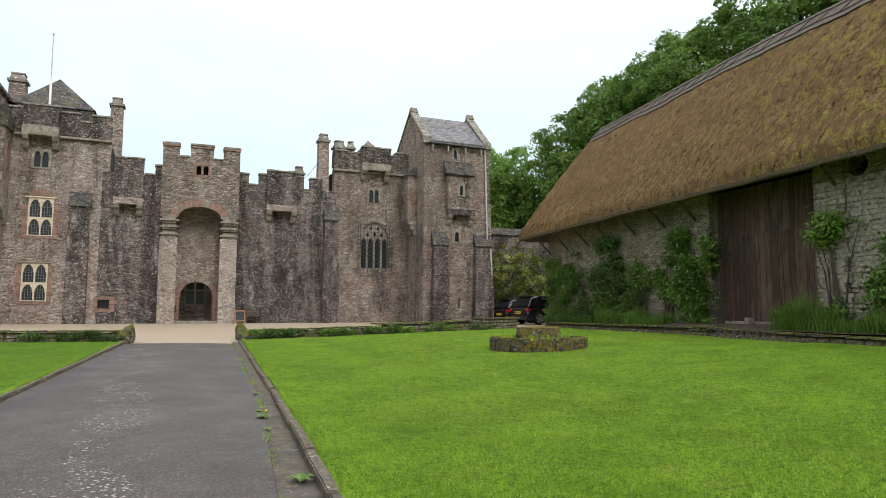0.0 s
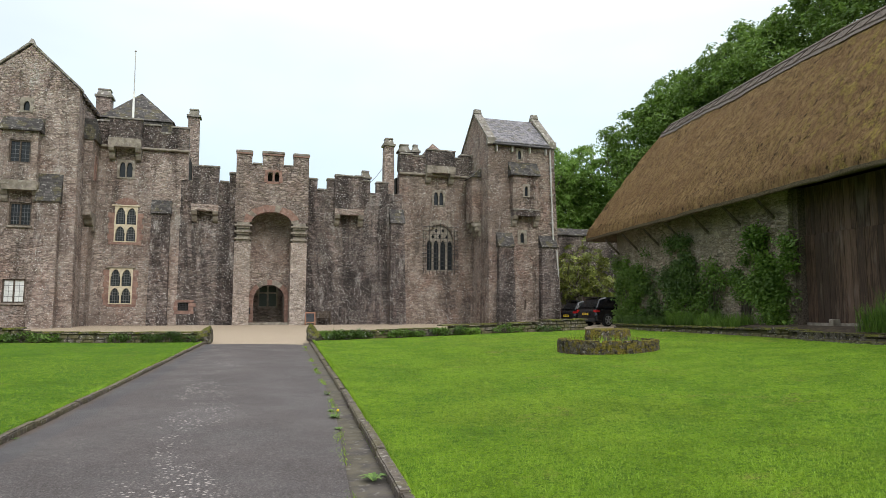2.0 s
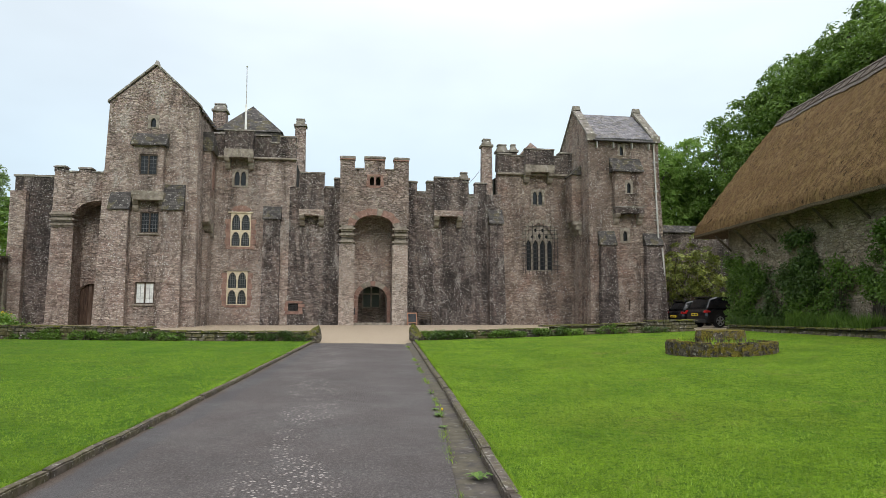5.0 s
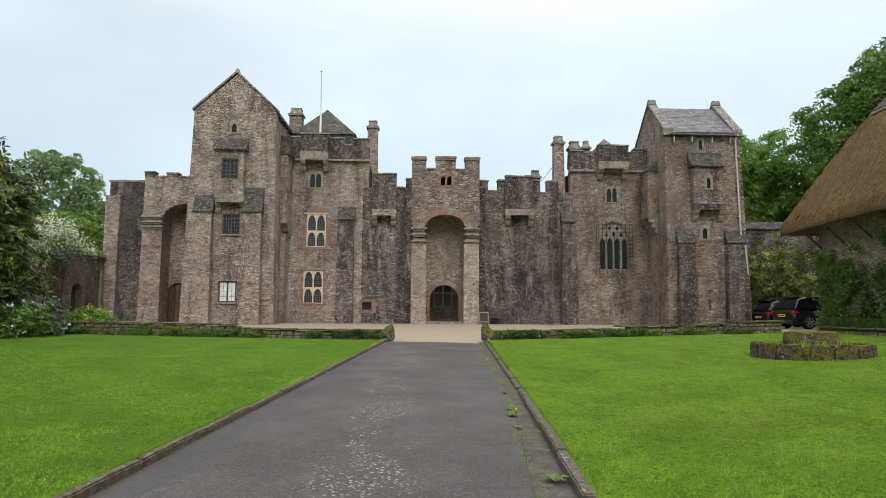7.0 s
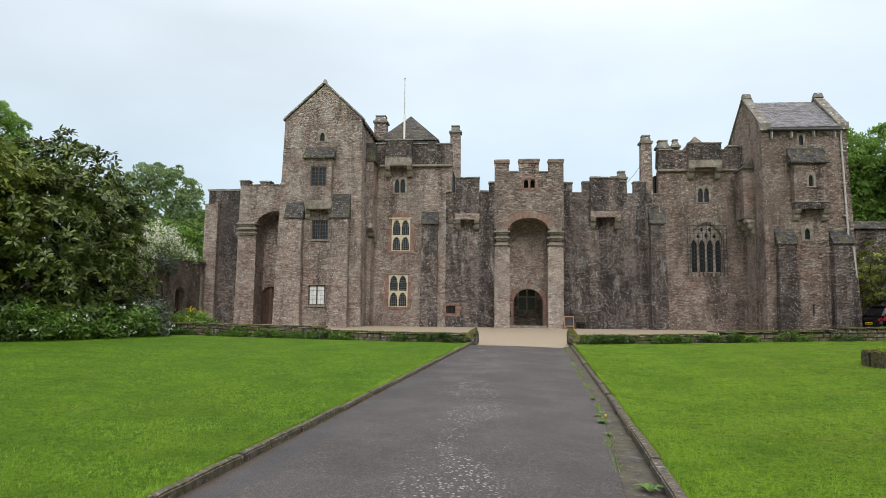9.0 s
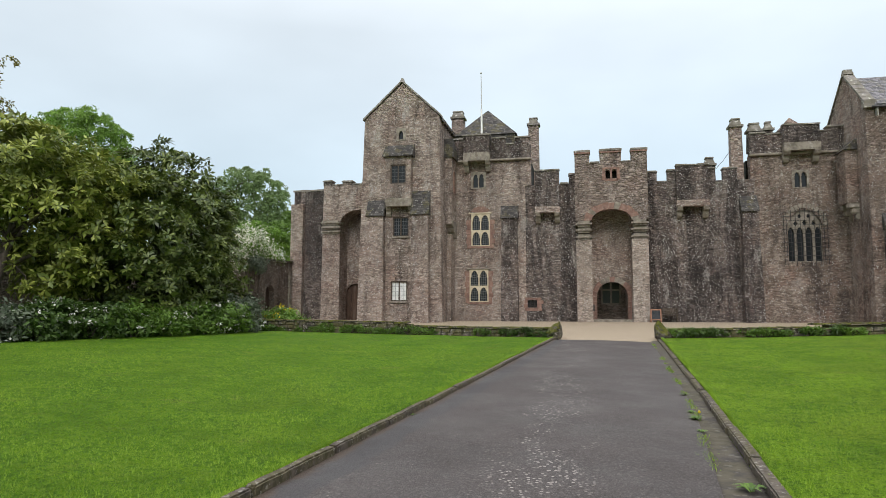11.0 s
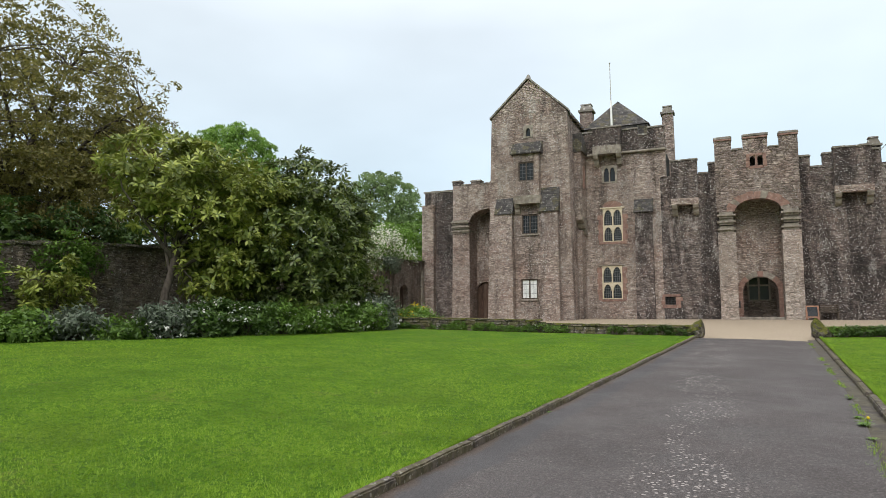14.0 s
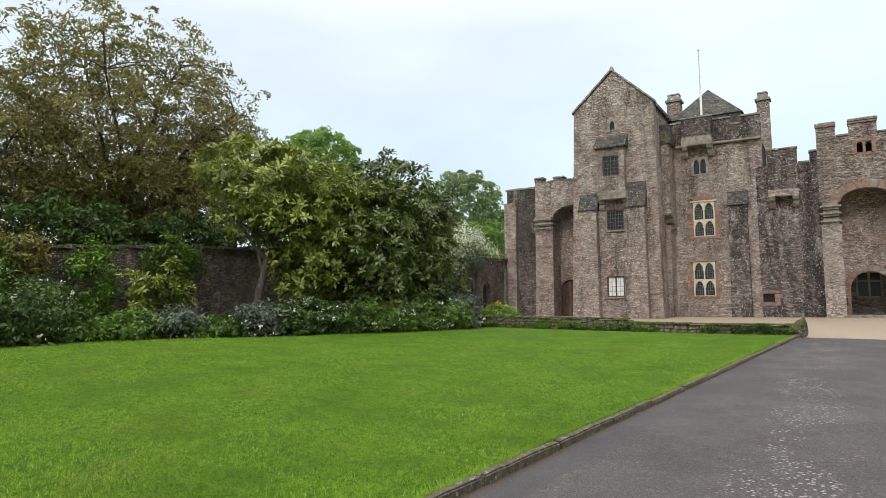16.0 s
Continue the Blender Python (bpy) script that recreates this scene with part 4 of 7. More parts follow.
for k in range(9):
    a0, a1 = math.pi * (0.08 + 0.84 * k / 9), math.pi * (0.08 + 0.84 * (k + 1) / 9) - 0.03
    bm = bmesh.new()
    ring = lambda a, r: (-6.43 + 1.15 * r * math.cos(a), 7.72 + 0.75 * r * math.sin(a))
    plate(bm, [[ring(a0, 0.05), ring(a0, 0.55), ring(a1, 0.55), ring(a1, 0.05)]], 39.485, 39.6)
    part("voussoir", bm, M_RED, RANGE)
buttress(RANGE, -5.08, -4.12, 39.5, 0.35, 0.9, 7.32, 8.15, M_DARK, 0.04)
chimney(RANGE, -8.95, -8.05, 42.6, 43.4, 11.5, 15.35)
chimney(RANGE, -3.72, -2.98, 42.7, 43.4, 9.5, 14.6)
# pyramid roof and flagpole
bm = bmesh.new()
apex = bm.verts.new((-6.35, 42.4, 15.15))
base = [bm.verts.new(p) for p in ((-8.3, 40.6, 13.0), (-4.25, 40.6, 13.0), (-4.25, 44.5, 13.0), (-8.3, 44.5, 13.0))]
for i in range(4):
    bm.faces.new((base[i], base[(i + 1) % 4], apex))
bm.faces.new(base[::-1])
box(bm, -8.2, -4.35, 40.7, 44.4, 10.9, 13.0)
part("pyramid_roof", bm, M_OLDSLATE, RANGE, "dark slate pyramid roof")
hang(RANGE)
POLE = thing("flagpole", -6.5, 41.5, 12.5, "slim white flagpole with no flag on the roof", "flagpole")
bm = bmesh.new()
tube(bm, [(-6.45, 40.3, 11.5), (-6.46, 40.3, 14.6)], [0.07, 0.06], 8)
part("pole", bm, M_WHITE, POLE)
bm = bmesh.new()
tube(bm, [(-6.46, 40.3, 14.6), (-6.48, 40.3, 16.95)], [0.03, 0.022], 8)
part("top_mast", bm, M_PIPE, POLE)
bm = bmesh.new()
bmesh.ops.create_uvsphere(bm, u_segments=10, v_segments=6, radius=0.06, matrix=Matrix.Translation((-6.48, 40.3, 17.0)))
part("finial", bm, M_PIPE, POLE)
hang(POLE)

# curtain wall on both sides of the gate
CURT_L = thing("curtain_wall_west", -2, 39.9, 1, "dark rain-streaked battlemented curtain wall with a projecting box", "curtain wall")
bm = bmesh.new()
plate(bm, [rect(-3.62, -0.5, 0.9, 9.35), rect(*grate)], 39.5, 41.2)
part("wall", bm, M_DARK, CURT_L)
merlons(CURT_L, ((-0.98, -0.62, 9.99),), 39.5, 40.0, 9.35, M_DARK)
copings(CURT_L, -1.54, -1.0, 39.5, 40.0, 9.35, 1)
machicolation(CURT_L, -2.98, -1.56, 7.56, 10.1, 39.5, 0.55, M_DARK, 0.29, 0.72, 0.36, M_STONE)
bm = bmesh.new()
pane_bars(bm, *grate, 39.58, 0.08, 0.1, 0.02)
part("window_grate", bm, M_IRON, CURT_L, "iron grate over a low window")
# near-black sheet for the shade behind the grate, no glass
bm = bmesh.new()
box(bm, -3.6, -2.9, 39.75, 39.8, 1.8, 2.4)
part("pane", bm, M_INNER, CURT_L)
for x0, x1, z0, z1 in ((-3.78, -3.56, 1.85, 2.08), (-3.74, -3.56, 2.1, 2.34), (-2.98, -2.72, 1.85, 2.06), (-2.98, -2.6, 2.08, 2.3), (-3.72, -2.7, 1.66, 1.84), (-3.7, -2.72, 2.32, 2.46)):
    bm = bmesh.new()
    box(bm, x0, x1, 39.485, 39.6, z0, z1)
    soften(bm, 0.008)
    part("quoin", bm, M_RED, CURT_L)
hang(CURT_L)
CURT_R = thing("curtain_wall_east", 6, 39.9, 1, "dark rain-streaked battlemented curtain wall with a projecting box", "curtain wall")
bm = bmesh.new()
plate(bm, [rect(3.4, 9.45, 0.9, 9.25)], 39.72, 41.2)
part("wall", bm, M_DARK, CURT_R)
merlons(CURT_R, ((3.56, 4.13, 9.98), (4.74, 5.25, 10.02), (6.86, 7.38, 10.04), (7.82, 8.56, 10.0)), 39.72, 40.2, 9.25, M_DARK)
copings(CURT_R, 4.14, 4.74, 39.72, 40.2, 9.25, 1)
copings(CURT_R, 7.38, 7.82, 39.72, 40.2, 9.05, 1)
machicolation(CURT_R, 5.17, 6.9, 7.7, 10.08, 39.72, 0.62, M_DARK, 0.3, 0.75, 0.36, M_STONE)
buttress(CURT_R, 8.68, 9.5, 39.72, 0.5, 0.9, 7.33, 8.3, M_DARK, 0.12)
chimney(CURT_R, 7.1, 7.75, 41.4, 42, 8.5, 11.05, M_DARK)
hang(CURT_R)

CABLE = thing("cable", 8.4, 40.5, 9.9, "thin dark cable slung from the chimney to the parapet", "cable")
bm = bmesh.new()
tube(bm, [(7.42, 40.2, 9.92), (7.95, 40.35, 10.5), (8.46, 40.6, 11.2), (9.0, 40.7, 11.95)], [0.014] * 4, 5)
part("line", bm, M_IRON, CABLE)
hang(CABLE)

# gatehouse
GATE = thing("gatehouse", 1.45, 39.5, 1, "battlemented stone gatehouse with a tall deep archway and red sandstone dressings", "gatehouse")
g1, g2 = (1.16, 1.42), (1.54, 1.80)
arch = arched(0.31, 2.58, 6.95, 6.96, 7.62, 0.0, 16)[2:]
bm = bmesh.new()
top = [(-0.62, 6.95), (0.31, 6.95), *arch[::-1][1:-1], (2.58, 6.95), (3.52, 6.95), (3.52, 10.4), (-0.62, 10.4)]
plate(bm, [top, arched(*g1, 9.44, 9.85, 9.98, 0.4, 8), arched(*g2, 9.44, 9.85, 9.98, 0.4, 8)], 38.8, 39.5)
part("arch_wall", bm, M_PORTAL, GATE)
bm = bmesh.new()
box(bm, -0.6, 0.31, 39.5, 40.4, 6.95, 10.35)
box(bm, 2.58, 3.5, 39.5, 40.4, 6.95, 10.35)
box(bm, -0.6, 3.5, 39.95, 40.4, 7.8, 10.35)
part("arch_body", bm, M_PORTAL, GATE)
for x0, x1 in ((-0.6, 0.31), (2.58, 3.5)):
    bm = bmesh.new()
    box(bm, x0, x1, 38.95, 40.4, 0.9, 5.85, 0.0, 0.0)
    part("jamb", bm, M_PALE, GATE, "pale dressed jamb of the archway")
    for reach, z in ((0.24, 6.62), (0.13, 6.26), (0.03, 5.86)):
        bm = bmesh.new()
        box(bm, x0 - 0.02, x1 + 0.02, 38.78 - reach + 0.12, 40.3, z, z + 0.345)
        soften(bm, 0.12, 4)
        part("impost", bm, M_CORBEL, GATE, "rounded impost stone")
for k in range(13):
    a0, a1 = math.pi * k / 13, math.pi * (k + 1) / 13 - 0.012
    ring = lambda a, r: (1.445 + (1.14 + r) * math.cos(a), 6.96 + (0.66 + r * 0.9) * math.sin(a))
    bm = bmesh.new()
    plate(bm, [[ring(a0, 0.0), ring(a0, 0.42 + 0.05 * (k % 2)), ring(a1, 0.42 + 0.05 * (k % 2)), ring(a1, 0.0)]], 38.77, 39.2)
    part("voussoir", bm, M_RED if k % 5 else M_CORBEL, GATE)
for x0, x1, z0, z1 in ((0.95, 1.16, 9.36, 9.72), (0.98, 1.16, 9.74, 10.1), (1.8, 2.0, 9.36, 9.72), (1.8, 1.97, 9.74, 10.1), (1.42, 1.54, 9.42, 10.02), (1.1, 1.86, 9.28, 9.42), (1.16, 1.80, 10.0, 10.12)):
    bm = bmesh.new()
    box(bm, x0 + 0.004, x1 - 0.004, 38.775, 39.0, z0, z1)
    part("quoin", bm, M_RED, GATE)
void_behind(GATE, 1.16, 1.8, 9.44, 9.98, 39.3, 0.25)
merlons(GATE, ((-0.62, 0.25, 11.2), (0.84, 2.06, 11.22), (2.63, 3.52, 11.2)), 38.8, 39.35, 10.4, M_PORTAL, 0.12)
bm = bmesh.new()
for x0, x1 in ((-0.64, 0.27), (0.82, 2.08), (2.61, 3.54)):
    box(bm, x0, x1, 38.74, 39.4, 10.98, 11.07)
part("capstone_band", bm, M_RED, GATE, "red sandstone band under the capstones")
copings(GATE, 0.26, 0.83, 38.8, 39.35, 10.4, 1)
copings(GATE, 2.07, 2.62, 38.8, 39.35, 10.4, 1)
# back wall of the archway with the way in
bm = bmesh.new()
plate(bm, [rect(-0.6, 3.5, 0.9, 7.9), arched(0.56, 2.36, 0.92, 2.55, 3.42, 0.05, 14)], 40.4, 40.9)
part("recess_wall", bm, M_STONE, GATE)
for k in range(11):
    a0, a1 = math.pi * k / 11, math.pi * (k + 1) / 11 - 0.02
    ring = lambda a, r: (1.46 + (0.9 + r) * math.cos(a), 2.55 + (0.87 + r) * math.sin(a))
    bm = bmesh.new()
    plate(bm, [[ring(a0, 0.0), ring(a0, 0.3), ring(a1, 0.3), ring(a1, 0.0)]], 40.375, 40.6)
    part("voussoir", bm, M_CORBEL if k in (3, 4, 6, 7) else M_RED, GATE)
for x0, x1 in ((0.3, 0.56), (2.36, 2.58)):
    for i in range(5):
        bm = bmesh.new()
        box(bm, x0, x1, 40.375, 40.6, 1.0 + 0.31 * i, 1.0 + 0.31 * i + 0.298)
        soften(bm, 0.008)
        part("quoin", bm, M_RED, GATE)
# passage behind with a timbered window
bm = bmesh.new()
box(bm, 0.3, 0.56, 40.9, 43.6, 0.9, 4.2)
box(bm, 2.36, 2.7, 40.9, 43.6, 0.9, 4.2)
box(bm, 0.3, 2.7, 40.9, 41.3, 3.9, 4.2)
part("passage", bm, M_PORTAL, GATE)
bm = bmesh.new()
plate(bm, [rect(0.3, 2.7, 0.9, 4.2), rect(0.85, 2.1, 2.05, 3.55)], 43.3, 43.6)
part("passage_end", bm, M_PORTAL, GATE)
bm = bmesh.new()
plate(bm, [rect(0.85, 2.1, 2.05, 3.55), rect(0.95, 1.42, 2.15, 2.95), rect(1.53, 2.0, 2.15, 2.95), rect(0.95, 1.42, 3.05, 3.45), rect(1.53, 2.0, 3.05, 3.45)], 43.28, 43.45)
part("window_frame", bm, M_CORBEL, GATE)
bm = bmesh.new()
box(bm, 0.85, 2.1, 43.42, 43.44, 2.05, 3.55)
part("pane", bm, M_GLASS, GATE)
bm = bmesh.new()
box(bm, 0.2, 2.7, 39.2, 40.6, 0.95, 1.16)
soften(bm, 0.02)
part("doorstep", bm, M_CORBEL, GATE)
bm = bmesh.new()
box(bm, 0.315, 0.40, 39.6, 39.95, 1.65, 2.05)
part("notice_box", bm, M_IRON, GATE)
hang(GATE)
POT = thing("potted_plant", 1.85, 40.7, 1.1, "small leafy plant in a dark pot in the archway", "plant pot")
bm = bmesh.new()
tube(bm, [(1.85, 40.75, 1.0), (1.85, 40.75, 1.35)], [0.10, 0.15], 12)
part("pot", bm, M_IRON, POT)

# a-frame sign and a slatted bench by the gate
SIGN = thing("a_frame_sign", 3.75, 38.6, 1.05, "wooden framed chalkboard sign standing on the gravel", "sign")
for sgn, n in ((-1, "front_board"), (1, "back_board")):
    bm = bmesh.new()
    for x0, x1, z0, z1 in ((3.45, 3.52, 1.03, 1.78), (3.98, 4.05, 1.03, 1.78), (3.52, 3.98, 1.71, 1.78), (3.52, 3.98, 1.16, 1.22)):
        box(bm, x0, x1, 38.5, 38.54, z0, z1)
    for v in bm.verts:
        v.co.y += sgn * (1.78 - v.co.z) * 0.28 + 0.05
    fr = part("frame", bm, M_FRAMEWOOD, SIGN, "reddish wooden frame")
    bm = bmesh.new()
    box(bm, 3.52, 3.98, 38.51, 38.53, 1.22, 1.71)
    for v in bm.verts:
        v.co.y += sgn * (1.78 - v.co.z) * 0.28 + 0.05
    bd = part("board", bm, M_BOARD, SIGN)
hang(SIGN)
BENCH = thing("small_bench", 4.6, 39.2, 1.05, "low dark wooden bench against the curtain wall", "bench")
for z in (1.5, 1.62, 1.74):
    bm = bmesh.new()
    box(bm, 4.1, 5.05, 39.42, 39.46, z, z + 0.09)
    part("back_slat", bm, M_TIMBER, BENCH)
bm = bmesh.new()
box(bm, 4.1, 5.05, 39.05, 39.42, 1.42, 1.47)
part("seat", bm, M_TIMBER, BENCH)
for x in (4.14, 4.96):
    for y in (39.08, 39.42):
        bm = bmesh.new()
        box(bm, x, x + 0.06, y, y + 0.05, 1.03, 1.42 if y < 39.2 else 1.83)
        part("leg", bm, M_TIMBER, BENCH)
hang(BENCH)

# chapel range
CHAPEL = thing("chapel_range", 12, 40.2, 1, "rubble chapel range with a large barred tracery window and a parapet", "castle range")
big = arched(11.2, 12.98, 4.42, 6.5, 7.45, 0.35, 16)
c2 = (11.55, 12.43, 8.66, 9.72)
bm = bmesh.new()
plate(bm, [[(9.35, 0.9), (14.45, 0.9), (14.45, 10.7), (9.35, 10.7)], big, rect(*c2)], 40.0, 40.6)
part("wall", bm, M_BROWN, CHAPEL)
# near-black block that gives the windows their inner darkness by colour
bm = bmesh.new()
box(bm, 9.35, 14.45, 41.0, 46, 0.9, 10.6)
part("dark_inner_block", bm, M_INNER, CHAPEL)
bm = bmesh.new()
box(bm, 9.33, 14.45, 39.88, 40.35, 10.68, 11.9)
part("parapet", bm, M_DARK, CHAPEL)
bm = bmesh.new()
box(bm, 9.31, 14.45, 39.82, 40.1, 10.62, 10.76)
soften(bm, 0.03)
part("string_course", bm, M_CORBEL, CHAPEL)
merlons(CHAPEL, ((9.36, 10.2, 12.02), (13.45, 14.4, 12.2)), 39.88, 40.35, 11.9, M_DARK)
copings(CHAPEL, 10.2, 11.0, 39.88, 40.35, 11.84, 2)
copings(CHAPEL, 12.95, 13.45, 39.88, 40.35, 11.88, 1)
machicolation(CHAPEL, 11.05, 12.92, 10.75, 12.2, 40.0, 0.62, M_DARK, 0.32, 0.75, 0.45)
chimney(CHAPEL, 8.42, 9.12, 40.4, 41.1, 8.8, 13.1)
chimney(CHAPEL, 9.4, 10.16, 40.35, 41.0, 11.0, 12.75, M_DARK)
chimney(CHAPEL, 10.3, 10.8, 40.4, 40.95, 11.0, 12.8, M_DARK)
bm = bmesh.new()
apex = bm.verts.new((11.95, 41.4, 13.2))
base = [bm.verts.new(p) for p in ((11.1, 40.6, 12.2), (12.75, 40.6, 12.2), (12.75, 42.2, 12.2), (11.1, 42.2, 12.2))]
for i in range(4):
    bm.faces.new((base[i], base[(i + 1) % 4], apex))
bm.faces.new(base[::-1])
box(bm, 11.15, 12.7, 40.65, 42.15, 10.6, 12.2)
part("turret_roof", bm, M_BROWN, CHAPEL, "small stone pyramid roof")
gothic_window(CHAPEL, *c2, 40.0, 2, None, M_CORBEL, 0.12, False)
# great window: mullions, tracery, glass, outer iron cage
win = new("window")
win.parent = CHAPEL
lights = 4
wide = (1.78 - 0.09 * 3) / 4
bm = bmesh.new()
holes = []
for i in range(lights):
    a = 11.2 + i * (wide + 0.09)
    holes.append(arched(a + 0.02, a + wide - 0.02, 4.5, 6.1, 6.45, 0.5, 8))
for i in range(3):
    a = 11.2 + 0.26 + i * (wide + 0.09)
    h = 0.32 if i != 1 else 0.42
    holes.append([(a + 0.19, 6.50), (a + 0.31, 6.50 + h * 0.45), (a + 0.19, 6.50 + h), (a + 0.07, 6.50 + h * 0.45)])
for i in range(2):
    a = 11.2 + 0.47 + i * (wide + 0.09)
    holes.append([(a + 0.2, 6.93), (a + 0.3, 7.05), (a + 0.24, 7.2), (a + 0.12, 7.16), (a + 0.1, 7.03)])
plate(bm, [arched(11.18, 13.0, 4.4, 6.5, 7.47, 0.35, 16), *holes], 40.12, 40.3)
part("tracery", bm, M_CORBEL, win, "grey stone mullions and tracery")
bm = bmesh.new()
plate(bm, [arched(11.2, 12.98, 4.42, 6.5, 7.45, 0.35, 16)], 40.24, 40.26)
part("pane", bm, M_GLASS, win)
cage = new("iron_cage")
cage.parent = CHAPEL
for i in range(12):
    z = 4.55 + i * 0.25
    bm = bmesh.new()
    tube(bm, [(10.88, 39.93, z), (13.32, 39.93, z)], [0.013, 0.013], 5)
    part("iron_bar", bm, M_IRON, cage)
for i in range(9):
    x = 11.12 + i * 0.243
    bm = bmesh.new()
    h = 7.05 + 0.5 * math.sqrt(max(0.0, 1 - ((x - 12.09) / 1.05) ** 2))
    tube(bm, [(x, 39.95, 4.2), (x, 39.95, h)], [0.013, 0.013], 5)
    part("iron_bar", bm, M_IRON, cage)
for x in (10.98, 13.24):
    bm = bmesh.new()
    tube(bm, [(x, 39.95, 4.3), (x, 39.95, 7.2)], [0.013, 0.013], 5)
    part("iron_bar", bm, M_IRON, cage)
for k in range(15):
    a0, a1 = math.pi * k / 15, math.pi * (k + 1) / 15 - 0.05
    ring = lambda a, r: (12.09 + (0.93 + r) * math.cos(a), 6.5 + (1.0 + r) * math.sin(a))
    bm = bmesh.new()
    plate(bm, [[ring(a0, 0.02), ring(a0, 0.28), ring(a1, 0.28), ring(a1, 0.02)]], 39.98, 40.1)
    part("voussoir", bm, M_CORBEL, CHAPEL)
hang(CHAPEL)

# slate-roofed tower
TOWER = thing("slate_roofed_tower", 16.6, 39, 1, "square rubble tower with a slate saddle roof and stone gables", "tower")
bm = bmesh.new()
t_holes = [rect(16.32, 16.54, 11.42, 12.0), rect(16.42, 16.68, 6.12, 6.75), rect(16.66, 16.76, 1.96, 2.56)]
plate(bm, [[(14.28, 0.9), (19.2, 0.9), (18.8, 12.3), (14.4, 12.3)], *t_holes], 37.0, 37.6)
part("front_wall", bm, M_BROWN, TOWER)
bm = bmesh.new()
plate(bm, [[(14.3, 0.9), (19.18, 0.9), (18.78, 12.25), (14.42, 12.25)]], 37.9, 42.4)
part("body", bm, M_BROWN, TOWER)
ridge_y, ridge_z = 39.55, 14.55
for x0, x1 in ((14.30, 14.72), (18.42, 18.84)):
    bm = bmesh.new()
    side_plate(bm, [[(37.0, 0.9), (42.5, 0.9), (42.4, 12.5), (ridge_y, ridge_z + 0.35), (36.98, 12.55)]], x0, x1)
    part("gable_wall", bm, M_BROWN, TOWER)
    n = 7
    for i in range(n):
        t0, t1 = i / n, (i + 1) / n - 0.015
        pt = lambda t, h: (36.9 + (ridge_y - 36.9) * t, 12.5 + h + (ridge_z + 0.35 - 12.5) * t)
        bm = bmesh.new()
        side_plate(bm, [[pt(t0, 0), pt(t1, 0), pt(t1, 0.14), pt(t0, 0.14)]], x0 - 0.06, x1 + 0.06)
        roughen(bm, 0.012, 2.0)
        part("coping_slab", bm, M_COPING, TOWER)
    bm = bmesh.new()
    box(bm, x0 - 0.05, x1 + 0.05, ridge_y - 0.2, ridge_y + 0.2, ridge_z + 0.38, ridge_z + 0.68, 0.05, 0.1)
    part("apex_stone", bm, M_COPING, TOWER)
    bm = bmesh.new()
    box(bm, x0 - 0.08, x1 + 0.08, 36.82, 37.15, 12.25, 12.66)
    part("kneeler", bm, M_COPING, TOWER)
    bm = bmesh.new()
    pt = lambda t, h: (42.45 + (ridge_y - 42.45) * t, 12.45 + h + (ridge_z + 0.35 - 12.45) * t)
    side_plate(bm, [[pt(0, 0), pt(1, 0), pt(1, 0.14), pt(0, 0.14)]], x0 - 0.06, x1 + 0.06)
    part("coping_slab", bm, M_COPING, TOWER)
bm = bmesh.new()
side_plate(bm, [[(36.78, 12.28), (ridge_y, ridge_z), (42.6, 12.28), (42.6, 12.4), (ridge_y, ridge_z + 0.13), (36.78, 12.4)]], 14.72, 18.42)
part("roof", bm, M_SLATE, TOWER, "grey slate roof")
# rows of slates on the front slope
for r in range(15):
    t = (r + 0.5) / 15
    y, z = 36.78 + (ridge_y - 36.78) * t, 12.4 + (ridge_z + 0.13 - 12.4) * t
    bm = bmesh.new()
    x = 14.72 - random.uniform(0, 0.2)
    while x < 18.42:
        w = random.uniform(0.2, 0.3)
        a, b = max(x, 14.72), min(x + w - 0.01, 18.42)
        if b > a + 0.03:
            box(bm, a, b, y - 0.12, y + 0.10, z - 0.085 + random.uniform(0, 0.012), z - 0.06, 0, 0)
            for v in bm.verts[-8:]:
                v.co.z += (v.co.y - y) * 0.79 + 0.09
        x += w
    tagged(part("slate_course", bm, M_SLATE, TOWER), kind="stuff")
bm = bmesh.new()
tube(bm, [(14.55, 36.72, 12.24), (18.5, 36.72, 12.2)], [0.06, 0.06], 8)
part("gutter", bm, M_IRON, TOWER)
for x in (14.8, 15.85, 17.05, 18.15):
    bm = bmesh.new()
    box(bm, x, x + 0.04, 36.75, 37.0, 11.8, 12.24)
    part("gutter_bracket", bm, M_PIPE, TOWER)
bm = bmesh.new()
tube(bm, [(18.47, 36.74, 12.2), (18.5, 36.9, 11.9), (18.62, 36.86, 6.2), (18.72, 36.6, 5.6), (18.78, 36.55, 4.0)], [0.055] * 5, 8)
part("downpipe", bm, M_PIPE, TOWER, "pale painted downpipe")
for z in (11, 9.2, 7.4):
    bm = bmesh.new()
    box(bm, 18.44, 18.68, 36.82, 37.0, z, z + 0.06)
    part("pipe_clip", bm, M_PIPE, TOWER)
# oriel and machicolation
bm = bmesh.new()
plate(bm, [rect(15.78, 17.5, 8.1, 10.32), rect(16.52, 16.80, 9.0, 9.66)], 36.55, 36.85)
box(bm, 15.78, 16.05, 36.85, 37.05, 8.1, 10.32)
box(bm, 17.23, 17.5, 36.85, 37.05, 8.1, 10.32)
part("oriel", bm, M_BROWN, TOWER)
# near-black sheet that paints the dark inside of the oriel
bm = bmesh.new()
box(bm, 15.9, 17.4, 36.85, 36.95, 8.1, 10.3)
part("oriel_dark_back", bm, M_INNER, TOWER)
bm = bmesh.new()
wedge(bm, 15.62, 17.6, 36.38, 37.02, 10.28, 11.25, 0.07)
